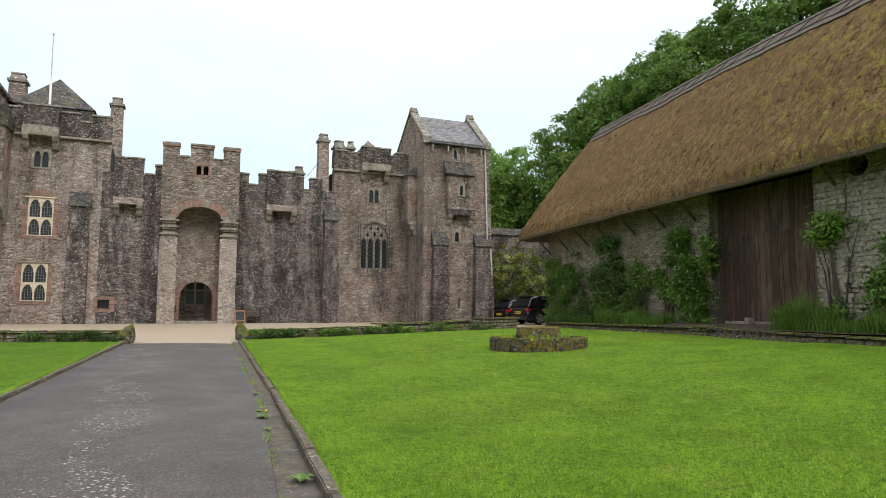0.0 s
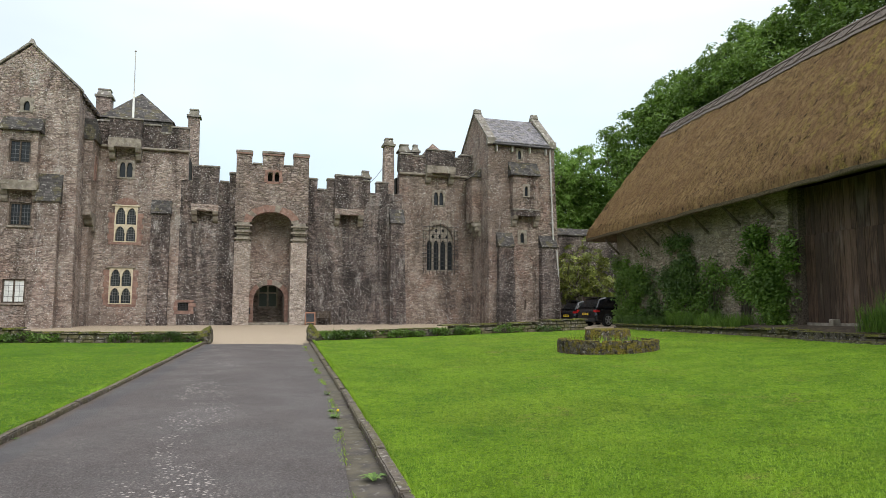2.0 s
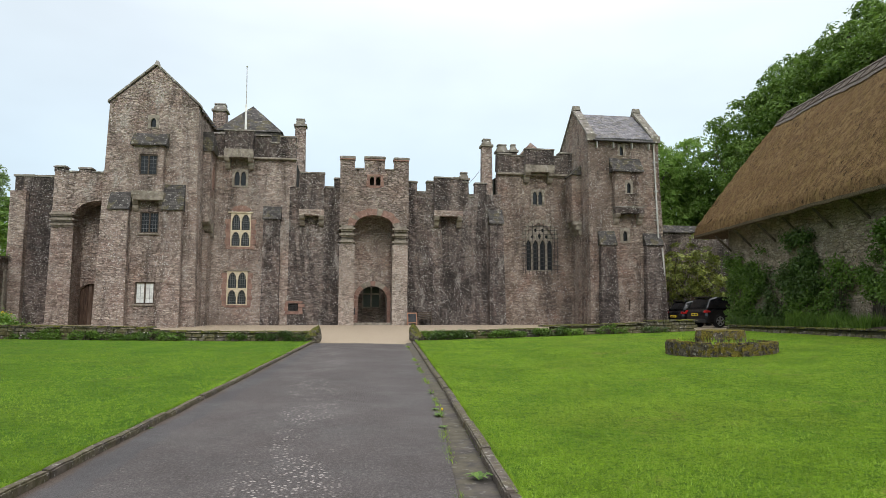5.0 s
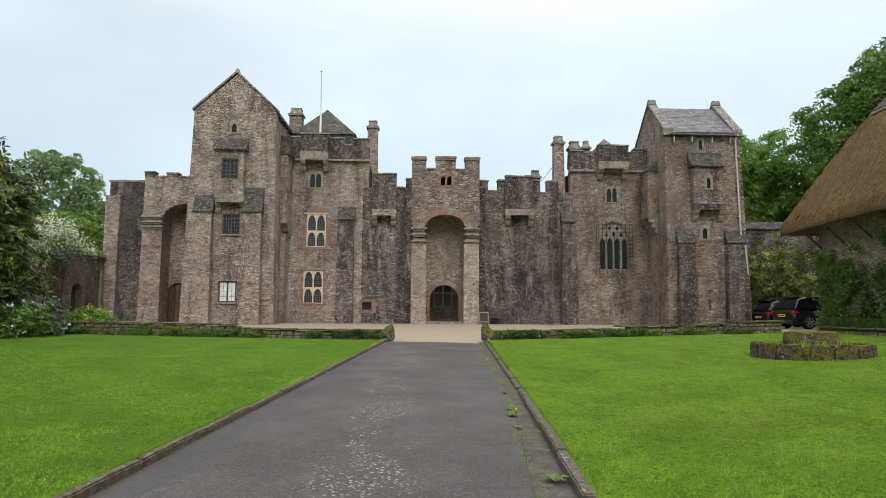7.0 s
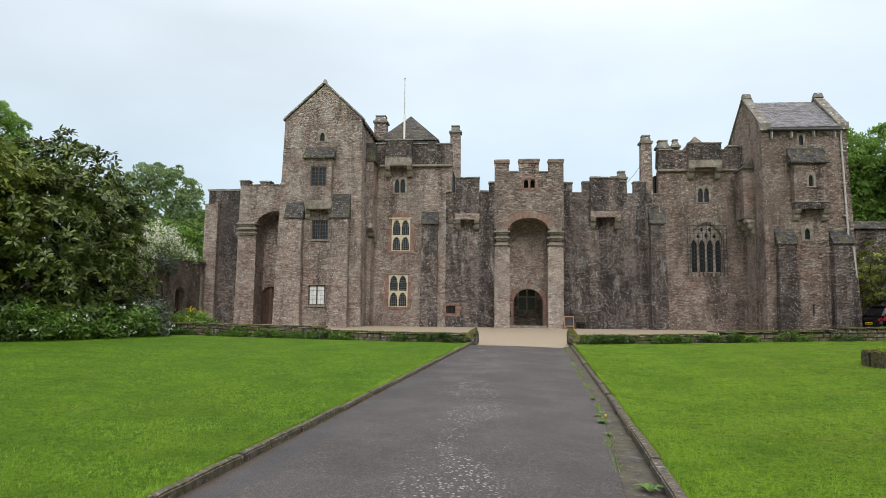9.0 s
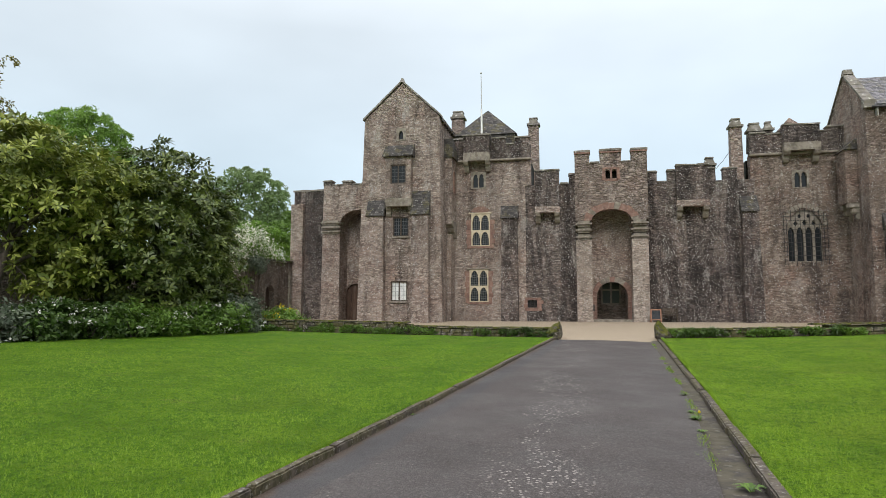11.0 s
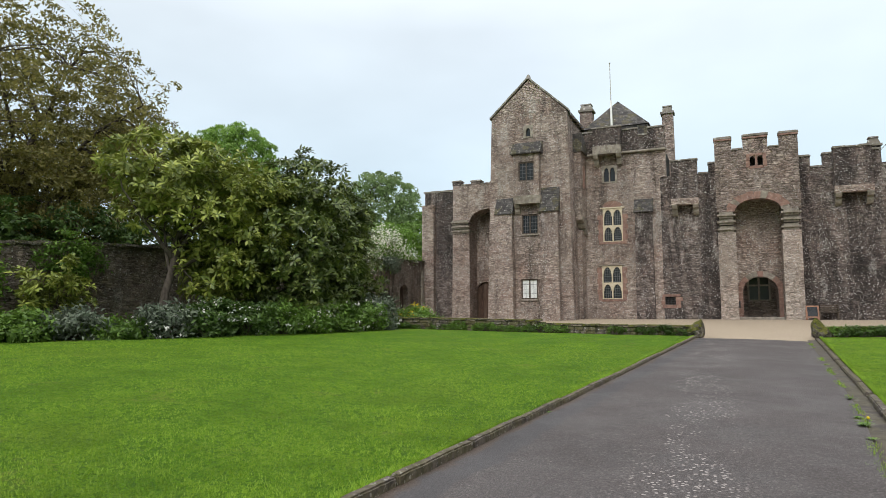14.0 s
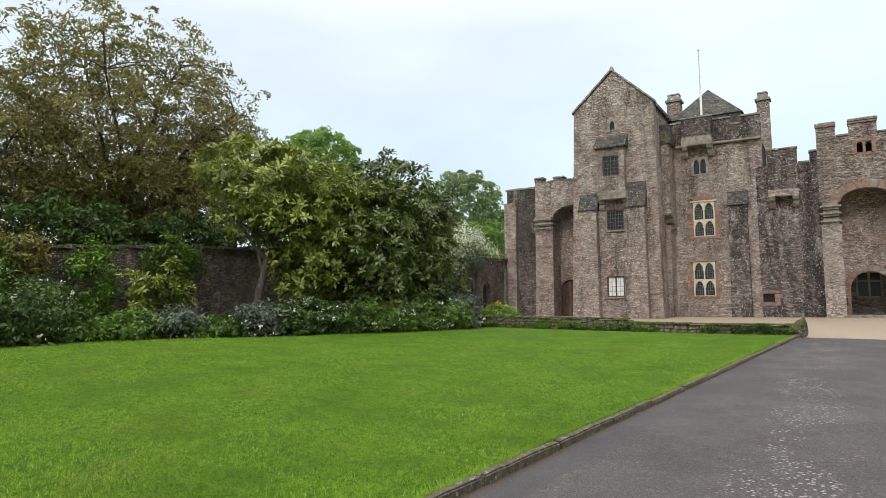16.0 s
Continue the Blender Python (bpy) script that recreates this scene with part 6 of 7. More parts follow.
for i, y in enumerate((21.5, 26.5, 12.5, 6.5, 17.0)):
    tree("garden_tree", -23.6, y, 0.6, 2.6, [(-23.6, y, 4.0, 1.9, 3.0, 1.9), (-23.2, y + 1.5, 3.2, 1.4, 2.2, 1.6)], M_SHRUB, "dark green tree behind the garden wall", 18 + 20 * i, 170, 66, 0.5, 0.14, 0.14, 6, 24)
# beeches behind the barn
for i, (x, y, top, r) in enumerate(((36.0, 45.6, 22.2, 5.0), (36.2, 37.5, 23.0, 5.4), (36, 27.5, 24.6, 6.4), (37, 17.5, 27, 7.0))):
    blobs = [(x, y, top - r * 0.75, r * 0.85, r * 0.85, r * 0.78), (x - 1.5, y + r * 0.5, top - r * 1.2, r * 0.8, r * 0.85, r * 0.75), (x - 1.5, y - r * 0.55, top - r * 1.2, r * 0.8, r * 0.85, r * 0.75), (x - 2, y, top - r * 2.0, r * 0.9, r, r * 0.8)]
    tree("beech_tree", x, y, 1.2, top - r * 1.5, blobs, M_DARKBEECH, "tall beech in full leaf behind the barn", 20 + i, 1000, 80, 0.75, 0.2, 0.5, 9, 50, "beeches behind the barn", lump=0.13, shell=0.66, flat=0.75, spread=0.9)
for x, y, top, r, seed in ((27.0, 57, 18.2, 4.8, 27), (32.6, 56, 18.2, 4.6, 29)):
    tree("beech_tree", x, y, 1.2, 7, [(x, y, top - r * 0.8, r * 0.85, r * 0.8, r * 0.8), (x - 1.6, y - 0.5, top - r * 1.5, r * 0.7, r * 0.7, r * 0.8), (x + 1.6, y - 0.5, top - r * 1.6, r * 0.75, r * 0.7, r * 0.8), (x, y - 1, top - r * 2.3, r, r * 0.7, r * 0.7)], M_BEECH, "tall beech in full leaf behind the castle", seed, 800, 66, 0.7, 0.21, 0.4, 9, 40, "beeches behind the barn", lump=0.1, shell=0.62, flat=0.75, spread=0.9)
tree("magnolia_tree", 20.7, 38.6, 1.1, 2.6, [(21.6, 38.6, 4.6, 1.6, 1.3, 1.9), (22.3, 38.2, 3.6, 1.5, 1.3, 1.4), (20.9, 38.4, 3.9, 1.1, 1.1, 1.1)], M_LIME, "loose yellow-green magnolia beside the barn end", 28, 90, 8, 0.42, 0.24, 0.1, 7, 20, lump=0.3, whorl=True)

# woods on the hillside
def far_woods():
    rng = np.random.default_rng(5)
    pts = []
    for a in np.linspace(-1.45, 1.35, 90):
        d = rng.uniform(120, 170)
        x, y = d * math.sin(a), d * math.cos(a)
        base = hills(x, y)
        k = 90
        p = rng.normal(size=(k, 3)) * np.array([5, 5, 2.6])
        pts.append(np.array([x, y, base + 2.6]) + p)
    pts = np.concatenate(pts)
    ob = leaves("hillside_woods", pts, 1.5, M_FARLEAF, None, None, 1.2, 5)
    tagged(ob, "hazy green woods on the hillside", "woods", kind="stuff")


far_woods()

# border along the garden wall
rnd = random.Random(4)
for i, (x, y, h, mat, fl, lab) in enumerate((
    (-17.6, 6.6, 1.3, M_SHRUB, None, "dark leafy shrub in the border"),
    (-18.2, 8.6, 1.9, M_SHRUB, M_PETAL, "dark leafy shrub with small pale flowers"),
    (-18.9, 10.6, 0.7, M_CLIMBER, None, "low green border plants"),
    (-18.2, 11.9, 0.85, M_CLIMBER, None, "low green border plants"),
    (-17.8, 13.0, 0.95, M_GREYLEAF, None, "silvery grey rounded shrub"),
    (-16.9, 14.0, 0.6, M_CLIMBER, None, "low green border plants"),
    (-16.1, 14.9, 1.15, M_GREYLEAF, M_PETAL, "low shrub covered in white flowers"),
    (-15.4, 16.0, 1.2, M_SHRUB, M_PETAL, "low shrub covered in white flowers"),
    (-15.0, 17.3, 1.1, M_SHRUB, M_PETAL, "low shrub covered in white flowers"),
    (-14.6, 18.6, 1.05, M_CLIMBER, M_PETAL, "low shrub covered in white flowers"),
    (-14.3, 19.9, 1.05, M_CLIMBER, M_PETAL, "low shrub with a few white flowers"),
    (-13.9, 21.3, 1.1, M_CLIMBER, M_PETAL, "low shrub with a few white flowers"),
    (-13.6, 22.6, 1.2, M_CLIMBER, M_PETAL, "low shrub with a few white flowers"),
    (-13.6, 23.8, 1.5, M_GREYLEAF, M_PETAL, "bushy shrub with white flowers"),
    (-14.4, 24.8, 1.4, M_SHRUB, None, "bushy green shrub at the terrace corner"),
)):
    z = level(x, y)
    w = 0.95 if h < 1.6 else 1.5
    shrub(x, y, z, [(x, y, z + h * 0.45, w, w, h * 0.55), (x - 0.5, y + 0.4, z + h * 0.4, w * 0.8, w * 0.8, h * 0.5)], mat, lab, 40 + i, 75 if h < 1.6 else 130, 46, 0.16, 0.105, fl, 34, 0.085, "border shrubs")
shrub(-13.6, 27.4, level(-13.6, 27.4), [(-13.6, 27.4, 1.25, 0.9, 0.6, 0.6)], M_FRESH, "yellow-flowered shrub beside the terrace", 60, 50, 40, 0.14, 0.09, M_YELLOW, 40, 0.09)
shrub(-12.6, 26.4, level(-12.6, 26.4), [(-12.6, 26.4, 1.0, 0.8, 0.5, 0.4)], M_CLIMBER, "low green shrub beside the terrace", 61, 50, 40, 0.14, 0.09)
# climbers on the garden wall
for i, (y, z, w, h, mat) in enumerate(((11.6, 2.6, 1.0, 1.2, M_FRESH), (9.3, 3.3, 1.3, 0.8, M_BRONZE), (14.6, 3.4, 1.1, 0.9, M_CLIMBER), (30, 4.2, 2.0, 0.8, M_CLIMBER), (36.6, 4.5, 0.9, 0.5, M_GREYLEAF), (8.2, 3.0, 1.2, 0.8, M_CLIMBER))):
    shrub(-20.1, y, level(-20.1, y), [(-20.05, y, z, 0.28, w, h)], mat, "climber trailing over the garden wall", 70 + i, 60, 42, 0.16, 0.10, None, 0, 0.1, "wall climbers", "climber")
WIST = thing("wisteria", -20.5, 35.5, 1.0, "pale wisteria in full flower tumbling over the garden wall", "wisteria")
bm = bmesh.new()
tube(bm, [(-20.0, 36, 0.9), (-20.0, 35.8, 3.0), (-20.3, 35.2, 5.3)], [0.09, 0.07, 0.04], 7)
part("stem", bm, M_BARK, WIST)
cent, way = clumps([(-20.7, 37.0, 5.9, 0.9, 2.8, 0.75), (-20.2, 34.4, 4.7, 0.3, 0.9, 0.9), (-20.3, 39.6, 5.3, 0.3, 0.9, 0.4)], 120, 90, 0.3, 0.5)
pts, nrm = scatter(cent, way, 34, 0.13, 90, 2.4)
leaves("blossom", pts, 0.10, M_WISTERIA, WIST, nrm, 1.2, 90)["kind"] = "stuff"
pts, nrm = scatter(cent - np.array([0.1, 0, 0.1]), way, 22, 0.25, 91)
leaves("foliage", pts, 0.12, M_FRESH, WIST, nrm, 1.8, 91)["kind"] = "stuff"
hang(WIST)

# tufts and trailing plants on the terrace walls
for i in range(34):
    east = i % 2
    x = rnd.uniform(3.2, 14) if east else rnd.uniform(-13.5, -1.8)
    y = 25.28
    z = level(x, y)
    w, h = rnd.uniform(0.25, 0.8), rnd.uniform(0.10, 0.17)
    shrub(x, y, z, [(x, y, z + rnd.uniform(0.12, 0.26), w, 0.10, h)], rnd.choice((M_CLIMBER, M_SHRUB, M_CLIMBER, M_FRESH)), "small green plant growing from the terrace wall", 100 + i, 16, 40, 0.07, 0.055, M_PETAL if i % 7 == 0 else None, 6, 0.05, "wall plants", "wall_plant")


# ---- thatched barn ----
U, N = Vector((-0.0778, -0.997, 0)), Vector((-0.997, 0.0778, 0))
CORNER = Vector((18.03, 28.6, 0))


def at_barn(s, d, z):
    """Along the barn towards the near end, outwards from its wall, and up."""
    return CORNER + float(s) * U + float(d) * N + Vector((0, 0, float(z)))


BARN = thing("thatched_barn", 19.5, 15, 1.2, "long stone barn with a mossy thatched roof and big plank doors", "barn")


def barn_box(bm, s0, s1, d0, d1, z0, z1):
    v = [bm.verts.new(at_barn(s, d, z)) for z in (z0, z1) for s, d in ((s0, d0), (s1, d0), (s1, d1), (s0, d1))]
    for f in ((3, 2, 1, 0), (4, 5, 6, 7), (0, 1, 5, 4), (1, 2, 6, 5), (2, 3, 7, 6), (3, 0, 4, 7)):
        bm.faces.new([v[i] for i in f])


def barn_plate(bm, loops, d0, d1):
    plate(bm, loops, d0, d1, lambda s, d, z: at_barn(s, d, z))


D0, D1, DT = 11.85, 16.0, 5.85
hole = [(17.38 + 0.3 * math.cos(a), 5.68 + 0.3 * math.sin(a)) for a in (2 * math.pi * k / 16 for k in range(16))]
bm = bmesh.new()
barn_plate(bm, [[(0, 0.9), (D0, 0.9), (D0, DT), (D1, DT), (D1, 0.9), (34, 0.9), (34, 6.5), (0, 6.5)], hole], 0.0, -0.6)
part("front_wall", bm, M_BARN, BARN)
bm = bmesh.new()
barn_box(bm, 0, 0.6, -8, -0.6, 0.9, 6.3)
barn_box(bm, 33.4, 34, -8, -0.6, 0.9, 6.3)
barn_box(bm, 0, 34, -8.6, -8, 0.9, 6.3)
part("rear_wall", bm, M_BARN, BARN)
for s0, s1 in ((16.05, 17.02), (11.25, 11.85)):
    bm = bmesh.new()
    barn_box(bm, s0, s1, -0.02, 0.08, 1.0, 5.9)
    part("pier", bm, M_BARN, BARN)
bm = bmesh.new()
barn_box(bm, D0 - 0.4, D1 + 0.5, -0.35, 0.12, DT, DT + 0.28)
part("lintel_beam", bm, M_TIMBER, BARN, "long weathered timber lintel")
bm = bmesh.new()
barn_box(bm, D0, D0 + 0.22, -0.55, -0.1, 1.3, DT)
part("door_post", bm, M_TIMBER, BARN)
# doors: lower leaves and the upper boarding
rnd = random.Random(9)
lower = new("lower_door")
lower.parent = BARN
upper = new("upper_door")
upper.parent = BARN
s = D0 + 0.24
while s < D1 - 0.05:
    w = rnd.uniform(0.16, 0.32)
    e = min(s + w, D1)
    bm = bmesh.new()
    barn_box(bm, s + 0.006, e - 0.006, -0.36 - rnd.uniform(0, 0.02), -0.30, 1.50, 4.28 + 0.02 * rnd.random())
    part("plank", bm, M_WOOD, lower)
    bm = bmesh.new()
    barn_box(bm, s + 0.006, e - 0.006, -0.42 - rnd.uniform(0, 0.02), -0.36, 4.30, DT + 0.02)
    part("plank", bm, M_WOOD, upper)
    s = e
bm = bmesh.new()
barn_box(bm, D0, D1, -0.40, -0.25, 1.36, 1.5)
part("threshold", bm, M_CORBEL, BARN)
# near-black sheets: the barn's inner shade behind doors and round hole, as colour
bm = bmesh.new()
barn_box(bm, D0 - 0.3, D1 + 0.3, -0.62, -0.55, 1.0, DT + 0.3)
barn_box(bm, 16.9, 17.9, -0.62, -0.55, 5.2, 6.2)
part("backing", bm, M_INNER, BARN)
for s in (0.2, 2.0, 3.85, 5.6, 7.5, 9.4, 11.1, 16.75, 18.8, 21.5):
    bm = bmesh.new()
    a, b = at_barn(s, -0.02, 4.70 + 0.028 * s), at_barn(s + 0.12, 0.8, 5.42 + 0.02 * s)
    tube(bm, [a, b], [0.055, 0.05], 4)
    part("eave_brace", bm, M_TIMBER, BARN)


def eave(s):
    return 5.58 + 0.008 * (s + 1.7)


def thatch_point(s, v, side):
    """v: 0 at the ridge, 1 at the eave; side: 1 towards the lawn, -1 behind."""
    d = -4 + side * (0.0 + 5.0 * v)
    top = 12.03 + 0.035 * min(max(s, 0.0), 10.0)
    z = top - (top - (eave(s) + 0.16)) * v + 0.25 * math.sin(math.pi * v) + 0.1 * v ** 8
    p = at_barn(s, d, z)
    n = noise.fractal(p * 0.7, 1.0, 2.0, 4)
    m = noise.noise(p * 3.2) + 0.7 * noise.noise(p * 7.5)
    return p + Vector((-0.55 * side, 0, 0.83)) * ((0.09 * n + 0.04 * m) * (1 - 0.6 * v) * (0.12 + 0.88 * ease(v / 0.25)) - 0.20 * (max(0, v - 0.94) / 0.06) ** 2)


def thatch_roof():
    ns, nv = 190, 44
    verts, faces = [], []

    def grid(fn, a, b):
        at = len(verts)
        for i in range(a + 1):
            for j in range(b + 1):
                verts.append(fn(i / a, j / b))
        for i in range(a):
            for j in range(b):
                q = at + i * (b + 1) + j
                faces.append((q, q + 1, q + b + 2, q + b + 1))

    def along(f, v):
        s0 = -1.2 - 0.5 * v
        return s0 + (35 - s0) * f ** 1.15

    for side in (1, -1):
        grid(lambda f, v: thatch_point(along(f, v), v, side), ns if side > 0 else 60, nv if side > 0 else 16)
    hip = lambda f, v: thatch_point(along(0, v), v, 1).lerp(thatch_point(along(0, v), v, -1), f) + Vector((0, 0.25 * math.sin(math.pi * f) * v, 0))
    grid(hip, 40, nv)
    ob = raw_mesh("thatch", np.array(verts), np.array(faces), M_THATCH, BARN, True)
    ob["label"] = "brown mossy thatch"
    # cut eaves: the underside
    verts.clear(), faces.clear()
    drop = lambda p, k: p + Vector((0, 0, -0.16 * k))
    grid(lambda f, v: drop(thatch_point(along(f, 1), 1, 1), min(v * 2, 1)) - N * (0.9 * max(0, v - 0.5) * 2) + Vector((0, 0, 0.75 * max(0, v - 0.5) * 2)), ns, 4)
    grid(lambda f, v: drop(hip(f, 1), min(v * 2, 1)) - Vector((0, 1.6 * max(0, v - 0.5) * 2, -0.75 * max(0, v - 0.5) * 2)), 40, 4)
    raw_mesh("thatch_edge", np.array(verts), np.array(faces), M_BUTT, BARN, True)
    # ridge roll with a scalloped lower edge
    verts.clear(), faces.clear()
    for side in (1, -1):
        grid(lambda f, v: thatch_point(along(f, 0), v * (0.15 + 0.004 * abs(math.sin(f * 75))), side) + Vector((-0.02 * side, 0, 0.045)), ns, 5)
    raw_mesh("ridge", np.array(verts), np.array(faces), M_RIDGE, BARN, True)
    # hazel rods stitched along the ridge
    bm = bmesh.new()
    up = Vector((-0.03, 0, 0.07))
    for i in range(88):
        f0, f1 = i / 88, (i + 1) / 88
        a, b = (0.035, 0.115) if i % 2 else (0.115, 0.035)
        tube(bm, [thatch_point(along(f0, 0), a, 1) + up, thatch_point(along(f1, 0), b, 1) + up], [0.018, 0.018], 4)
    for v in (0.035, 0.115):
        tube(bm, [thatch_point(along(i / 88, 0), v, 1) + up for i in range(89)], [0.02] * 89, 4)
    tagged(part("ridge_lattice", bm, M_TIMBER, BARN), kind="stuff")
    # loose reed ends and moss tufts lying down the slope
    rng = np.random.default_rng(3)
    k = 26000
    f, v = rng.uniform(0, 0.8, k), rng.uniform(0.14, 1.0, k)
    p = np.array([thatch_point(along(a, b), b, 1) for a, b in zip(f, v)])
    down = np.array([N.x * 4.9, N.y * 4.9, -5.5])
    down /= np.linalg.norm(down)
    nrm = np.array([-0.75, 0.06, 0.66])
    w = np.cross(down, nrm)
    ln, wd = rng.uniform(0.05, 0.17, (k, 1)), rng.uniform(0.006, 0.016, (k, 1))
    tilt = rng.uniform(-0.35, 0.35, (k, 1))
    d2 = down + w * tilt + nrm * rng.uniform(0.02, 0.35, (k, 1))
    tri = np.stack([p - w * wd, p + w * wd, p + d2 * ln], 1)
    ob = raw_mesh("loose_reed", tri.reshape(-1, 3), np.arange(3 * k).reshape(k, 3), M_THATCH, BARN)
    ob["kind"] = "stuff"


thatch_roof()
hang(BARN)

# bed, low wall and steps before the barn
def barn_sheet():
    verts, faces = [], []
    m = 30
    for i in range(m + 1):
        s = 2.2 + 31 * i / m
        for d, z in ((0.1, 1.42), (0.7, 1.38), (1.35, 1.28)):
            verts.append(at_barn(s, d, z + 0.03 * noise.noise(Vector((s, d, 0)))))
    for i in range(m):
        for j in range(2):
            a = i * 3 + j
            faces.append((a, a + 1, a + 4, a + 3))
    ob = raw_mesh("planting_bed", np.array(verts), np.array(faces), M_SOIL, None, True)
    tagged(ob, "dark soil bed along the barn wall", "flower bed", kind="structure")


barn_sheet()
a, b = at_barn(2.4, 1.35, 0), at_barn(20, 1.35, 0)
stone_wall("bed_wall", (a.x, a.y), (b.x, b.y), lambda x, y: level(x, y) + 0.0, ((0, 0.26), (0.55, 0.30), (0.6, 0.34), (0.66, 0.26), (1, 0.22)), "low mossy stone edging wall of the barn bed", 0.3, M_LOWWALL, True, M_MOSSROCK)
STEP = thing("stone_steps", 16.5, 14.3, 1.0, "two worn mossy stone steps to the barn door", "steps")
for i, (d0, d1, z0, z1, s0, s1) in enumerate(((1.4, 1.85, 0.9, 1.09, 14.2, 17.2), (1.0, 1.5, 0.95, 1.27, 13.6, 16.0))):
    for k in range(4):
        bm = bmesh.new()
        barn_box(bm, s0 + (s1 - s0) * k / 4, s0 + (s1 - s0) * (k + 1) / 4 - 0.015, d0, d1, z0, z1)
        soften(bm, 0.03, 2)
        roughen(bm, 0.02, 3)
        part("slab", bm, M_MOSSROCK, STEP)
hang(STEP)
for s in (13.25, 14.35):
    st = thing("door_stop_stone", at_barn(s, 0.02, 0).x, at_barn(s, 0.02, 0).y, 1.45, "small stone block propped against the barn door", "stone block", "door stops")
    bm = bmesh.new()
    barn_box(bm, s, s + 0.2, -0.2, 0.05, 1.40, 1.62)
    soften(bm, 0.02, 2)
    part("block", bm, M_CORBEL, st)
    hang(st)


def wall_climber(s0, s1, z0, z1, mat, label, seed, dense=1.0, size=0.085, deep=0.3):
    """A climber flat against the barn wall."""
    rng = np.random.default_rng(seed)
    base = at_barn((s0 + s1) / 2, 0.25, 1.4)
    c = thing("climber", base.x, base.y, 1.35, label, "climber", "barn climbers")
    k = int(30 * (s1 - s0) * (z1 - z0) * dense)
    cent = []
    while len(cent) < k:
        s, z = rng.uniform(s0, s1), rng.uniform(z0, z1)
        edge = min(s - s0, s1 - s, z1 - z) / 0.5
        if 1.7 * noise.noise(Vector((s * 1.1, z * 1.1, seed))) + 0.5 * min(edge, 1.3) > 0.42:
            cent.append(at_barn(s, rng.uniform(0.05, deep), z))
    cent = np.array(cent)
    way = np.tile(np.array(N), (len(cent), 1))
    bm = bmesh.new()
    for i in range(10):
        q = Vector(cent[rng.integers(len(cent))])
        tube(bm, [at_barn((s0 + s1) / 2 + rng.uniform(-0.3, 0.3), 0.15, 1.3), (at_barn((s0 + s1) / 2, 0.12, 1.3) + q) / 2 + Vector((0, 0, 0.3)), q], [0.03, 0.02, 0.008], 5)
    tagged(part("stemwork", bm, M_BARK, c), kind="stuff")
    pts, nrm = scatter(cent, way, 34, 0.13, seed, 1.0)
    leaves("foliage", pts, size, mat, c, nrm, 1.5, seed)["kind"] = "stuff"
    hang(c)


wall_climber(0.1, 3.2, 1.3, 4.6, M_CLIMBER, "dense green climber at the corner of the barn", 301, 1.3)
wall_climber(3.1, 4.9, 1.3, 4.0, M_SHRUB, "thin green climber on the barn wall", 302, 0.6)
wall_climber(4.7, 7.2, 2.4, 4.95, M_SHRUB, "dark bushy climber on the barn wall", 303, 1.3)
wall_climber(4.8, 7.6, 1.3, 2.6, M_CLIMBER, "green climber low on the barn wall", 304, 0.8)
wall_climber(7.0, 8.6, 1.6, 3.8, M_CLIMBER, "sparse climber on the barn wall", 305, 0.4)
wall_climber(8.9, 10.4, 2.3, 4.3, M_CLIMBER, "sparse climber on the barn wall", 306, 0.7)
wall_climber(10.2, 12.1, 1.5, 4.65, M_CLIMBER, "full green climbing plant beside the barn door", 307, 1.4, 0.095, 0.5)
wall_climber(16.0, 17.4, 3.0, 4.5, M_FRESH, "fresh green climber beside the barn door", 308, 0.7, 0.09, 0.4)
wall_climber(16.2, 17.0, 1.6, 3.3, M_FRESH, "fresh green climber beside the barn door", 309, 0.4, 0.09, 0.35)
wall_climber(17.6, 20.0, 1.5, 3.9, M_CLIMBER, "dark green climber on the barn wall", 310, 0.9, 0.09, 0.4)


def tall_grass(s0, s1, label, seed, n, h, mat, d0=0.35, d1=1.25):
    """Upright border plants as many narrow blades."""
    rng = np.random.default_rng(seed)
    base = at_barn((s0 + s1) / 2, 0.8, 1.3)
    c = thing("border_plant", base.x, base.y, 1.3, label, "border plant", "barn border")
    s, d = rng.uniform(s0, s1, n), rng.uniform(d0, d1, n)
    p = np.array([at_barn(a, b, 1.28) for a, b in zip(s, d)])
    hh = h * rng.uniform(0.5, 1.15, (n, 1)) * (0.75 + 0.25 * np.sin(s * 3.1))[:, None]
    lean = rng.normal(size=(n, 3)) * 0.16
    lean[:, 2] = 1
    ang = rng.uniform(0, 6.28, n)
    w = np.stack([np.cos(ang), np.sin(ang), 0 * ang], 1) * 0.006
    mid = p + lean * hh * 0.55
    tip = p + lean * hh + rng.normal(size=(n, 3)) * np.array([0.05, 0.05, 0])
    v = np.stack([p - w, p + w, mid + w, tip, mid - w], 1)
    ob = raw_mesh("foliage", v.reshape(-1, 3), np.arange(5 * n).reshape(n, 5), mat, c)
    ob["kind"] = "stuff"
    hang(c)


tall_grass(2.0, 6.2, "low green border plants along the barn", 320, 3200, 0.42, M_SHRUB)
tall_grass(6.2, 10.4, "tall feathery border plants along the barn", 321, 4600, 0.62, M_CLIMBER)
tall_grass(16.1, 20.5, "tall feathery border plants along the barn", 322, 5200, 0.62, M_CLIMBER)
tall_grass(15.4, 16.4, "tall spiky plant beside the barn door", 323, 900, 1.4, M_CLIMBER)

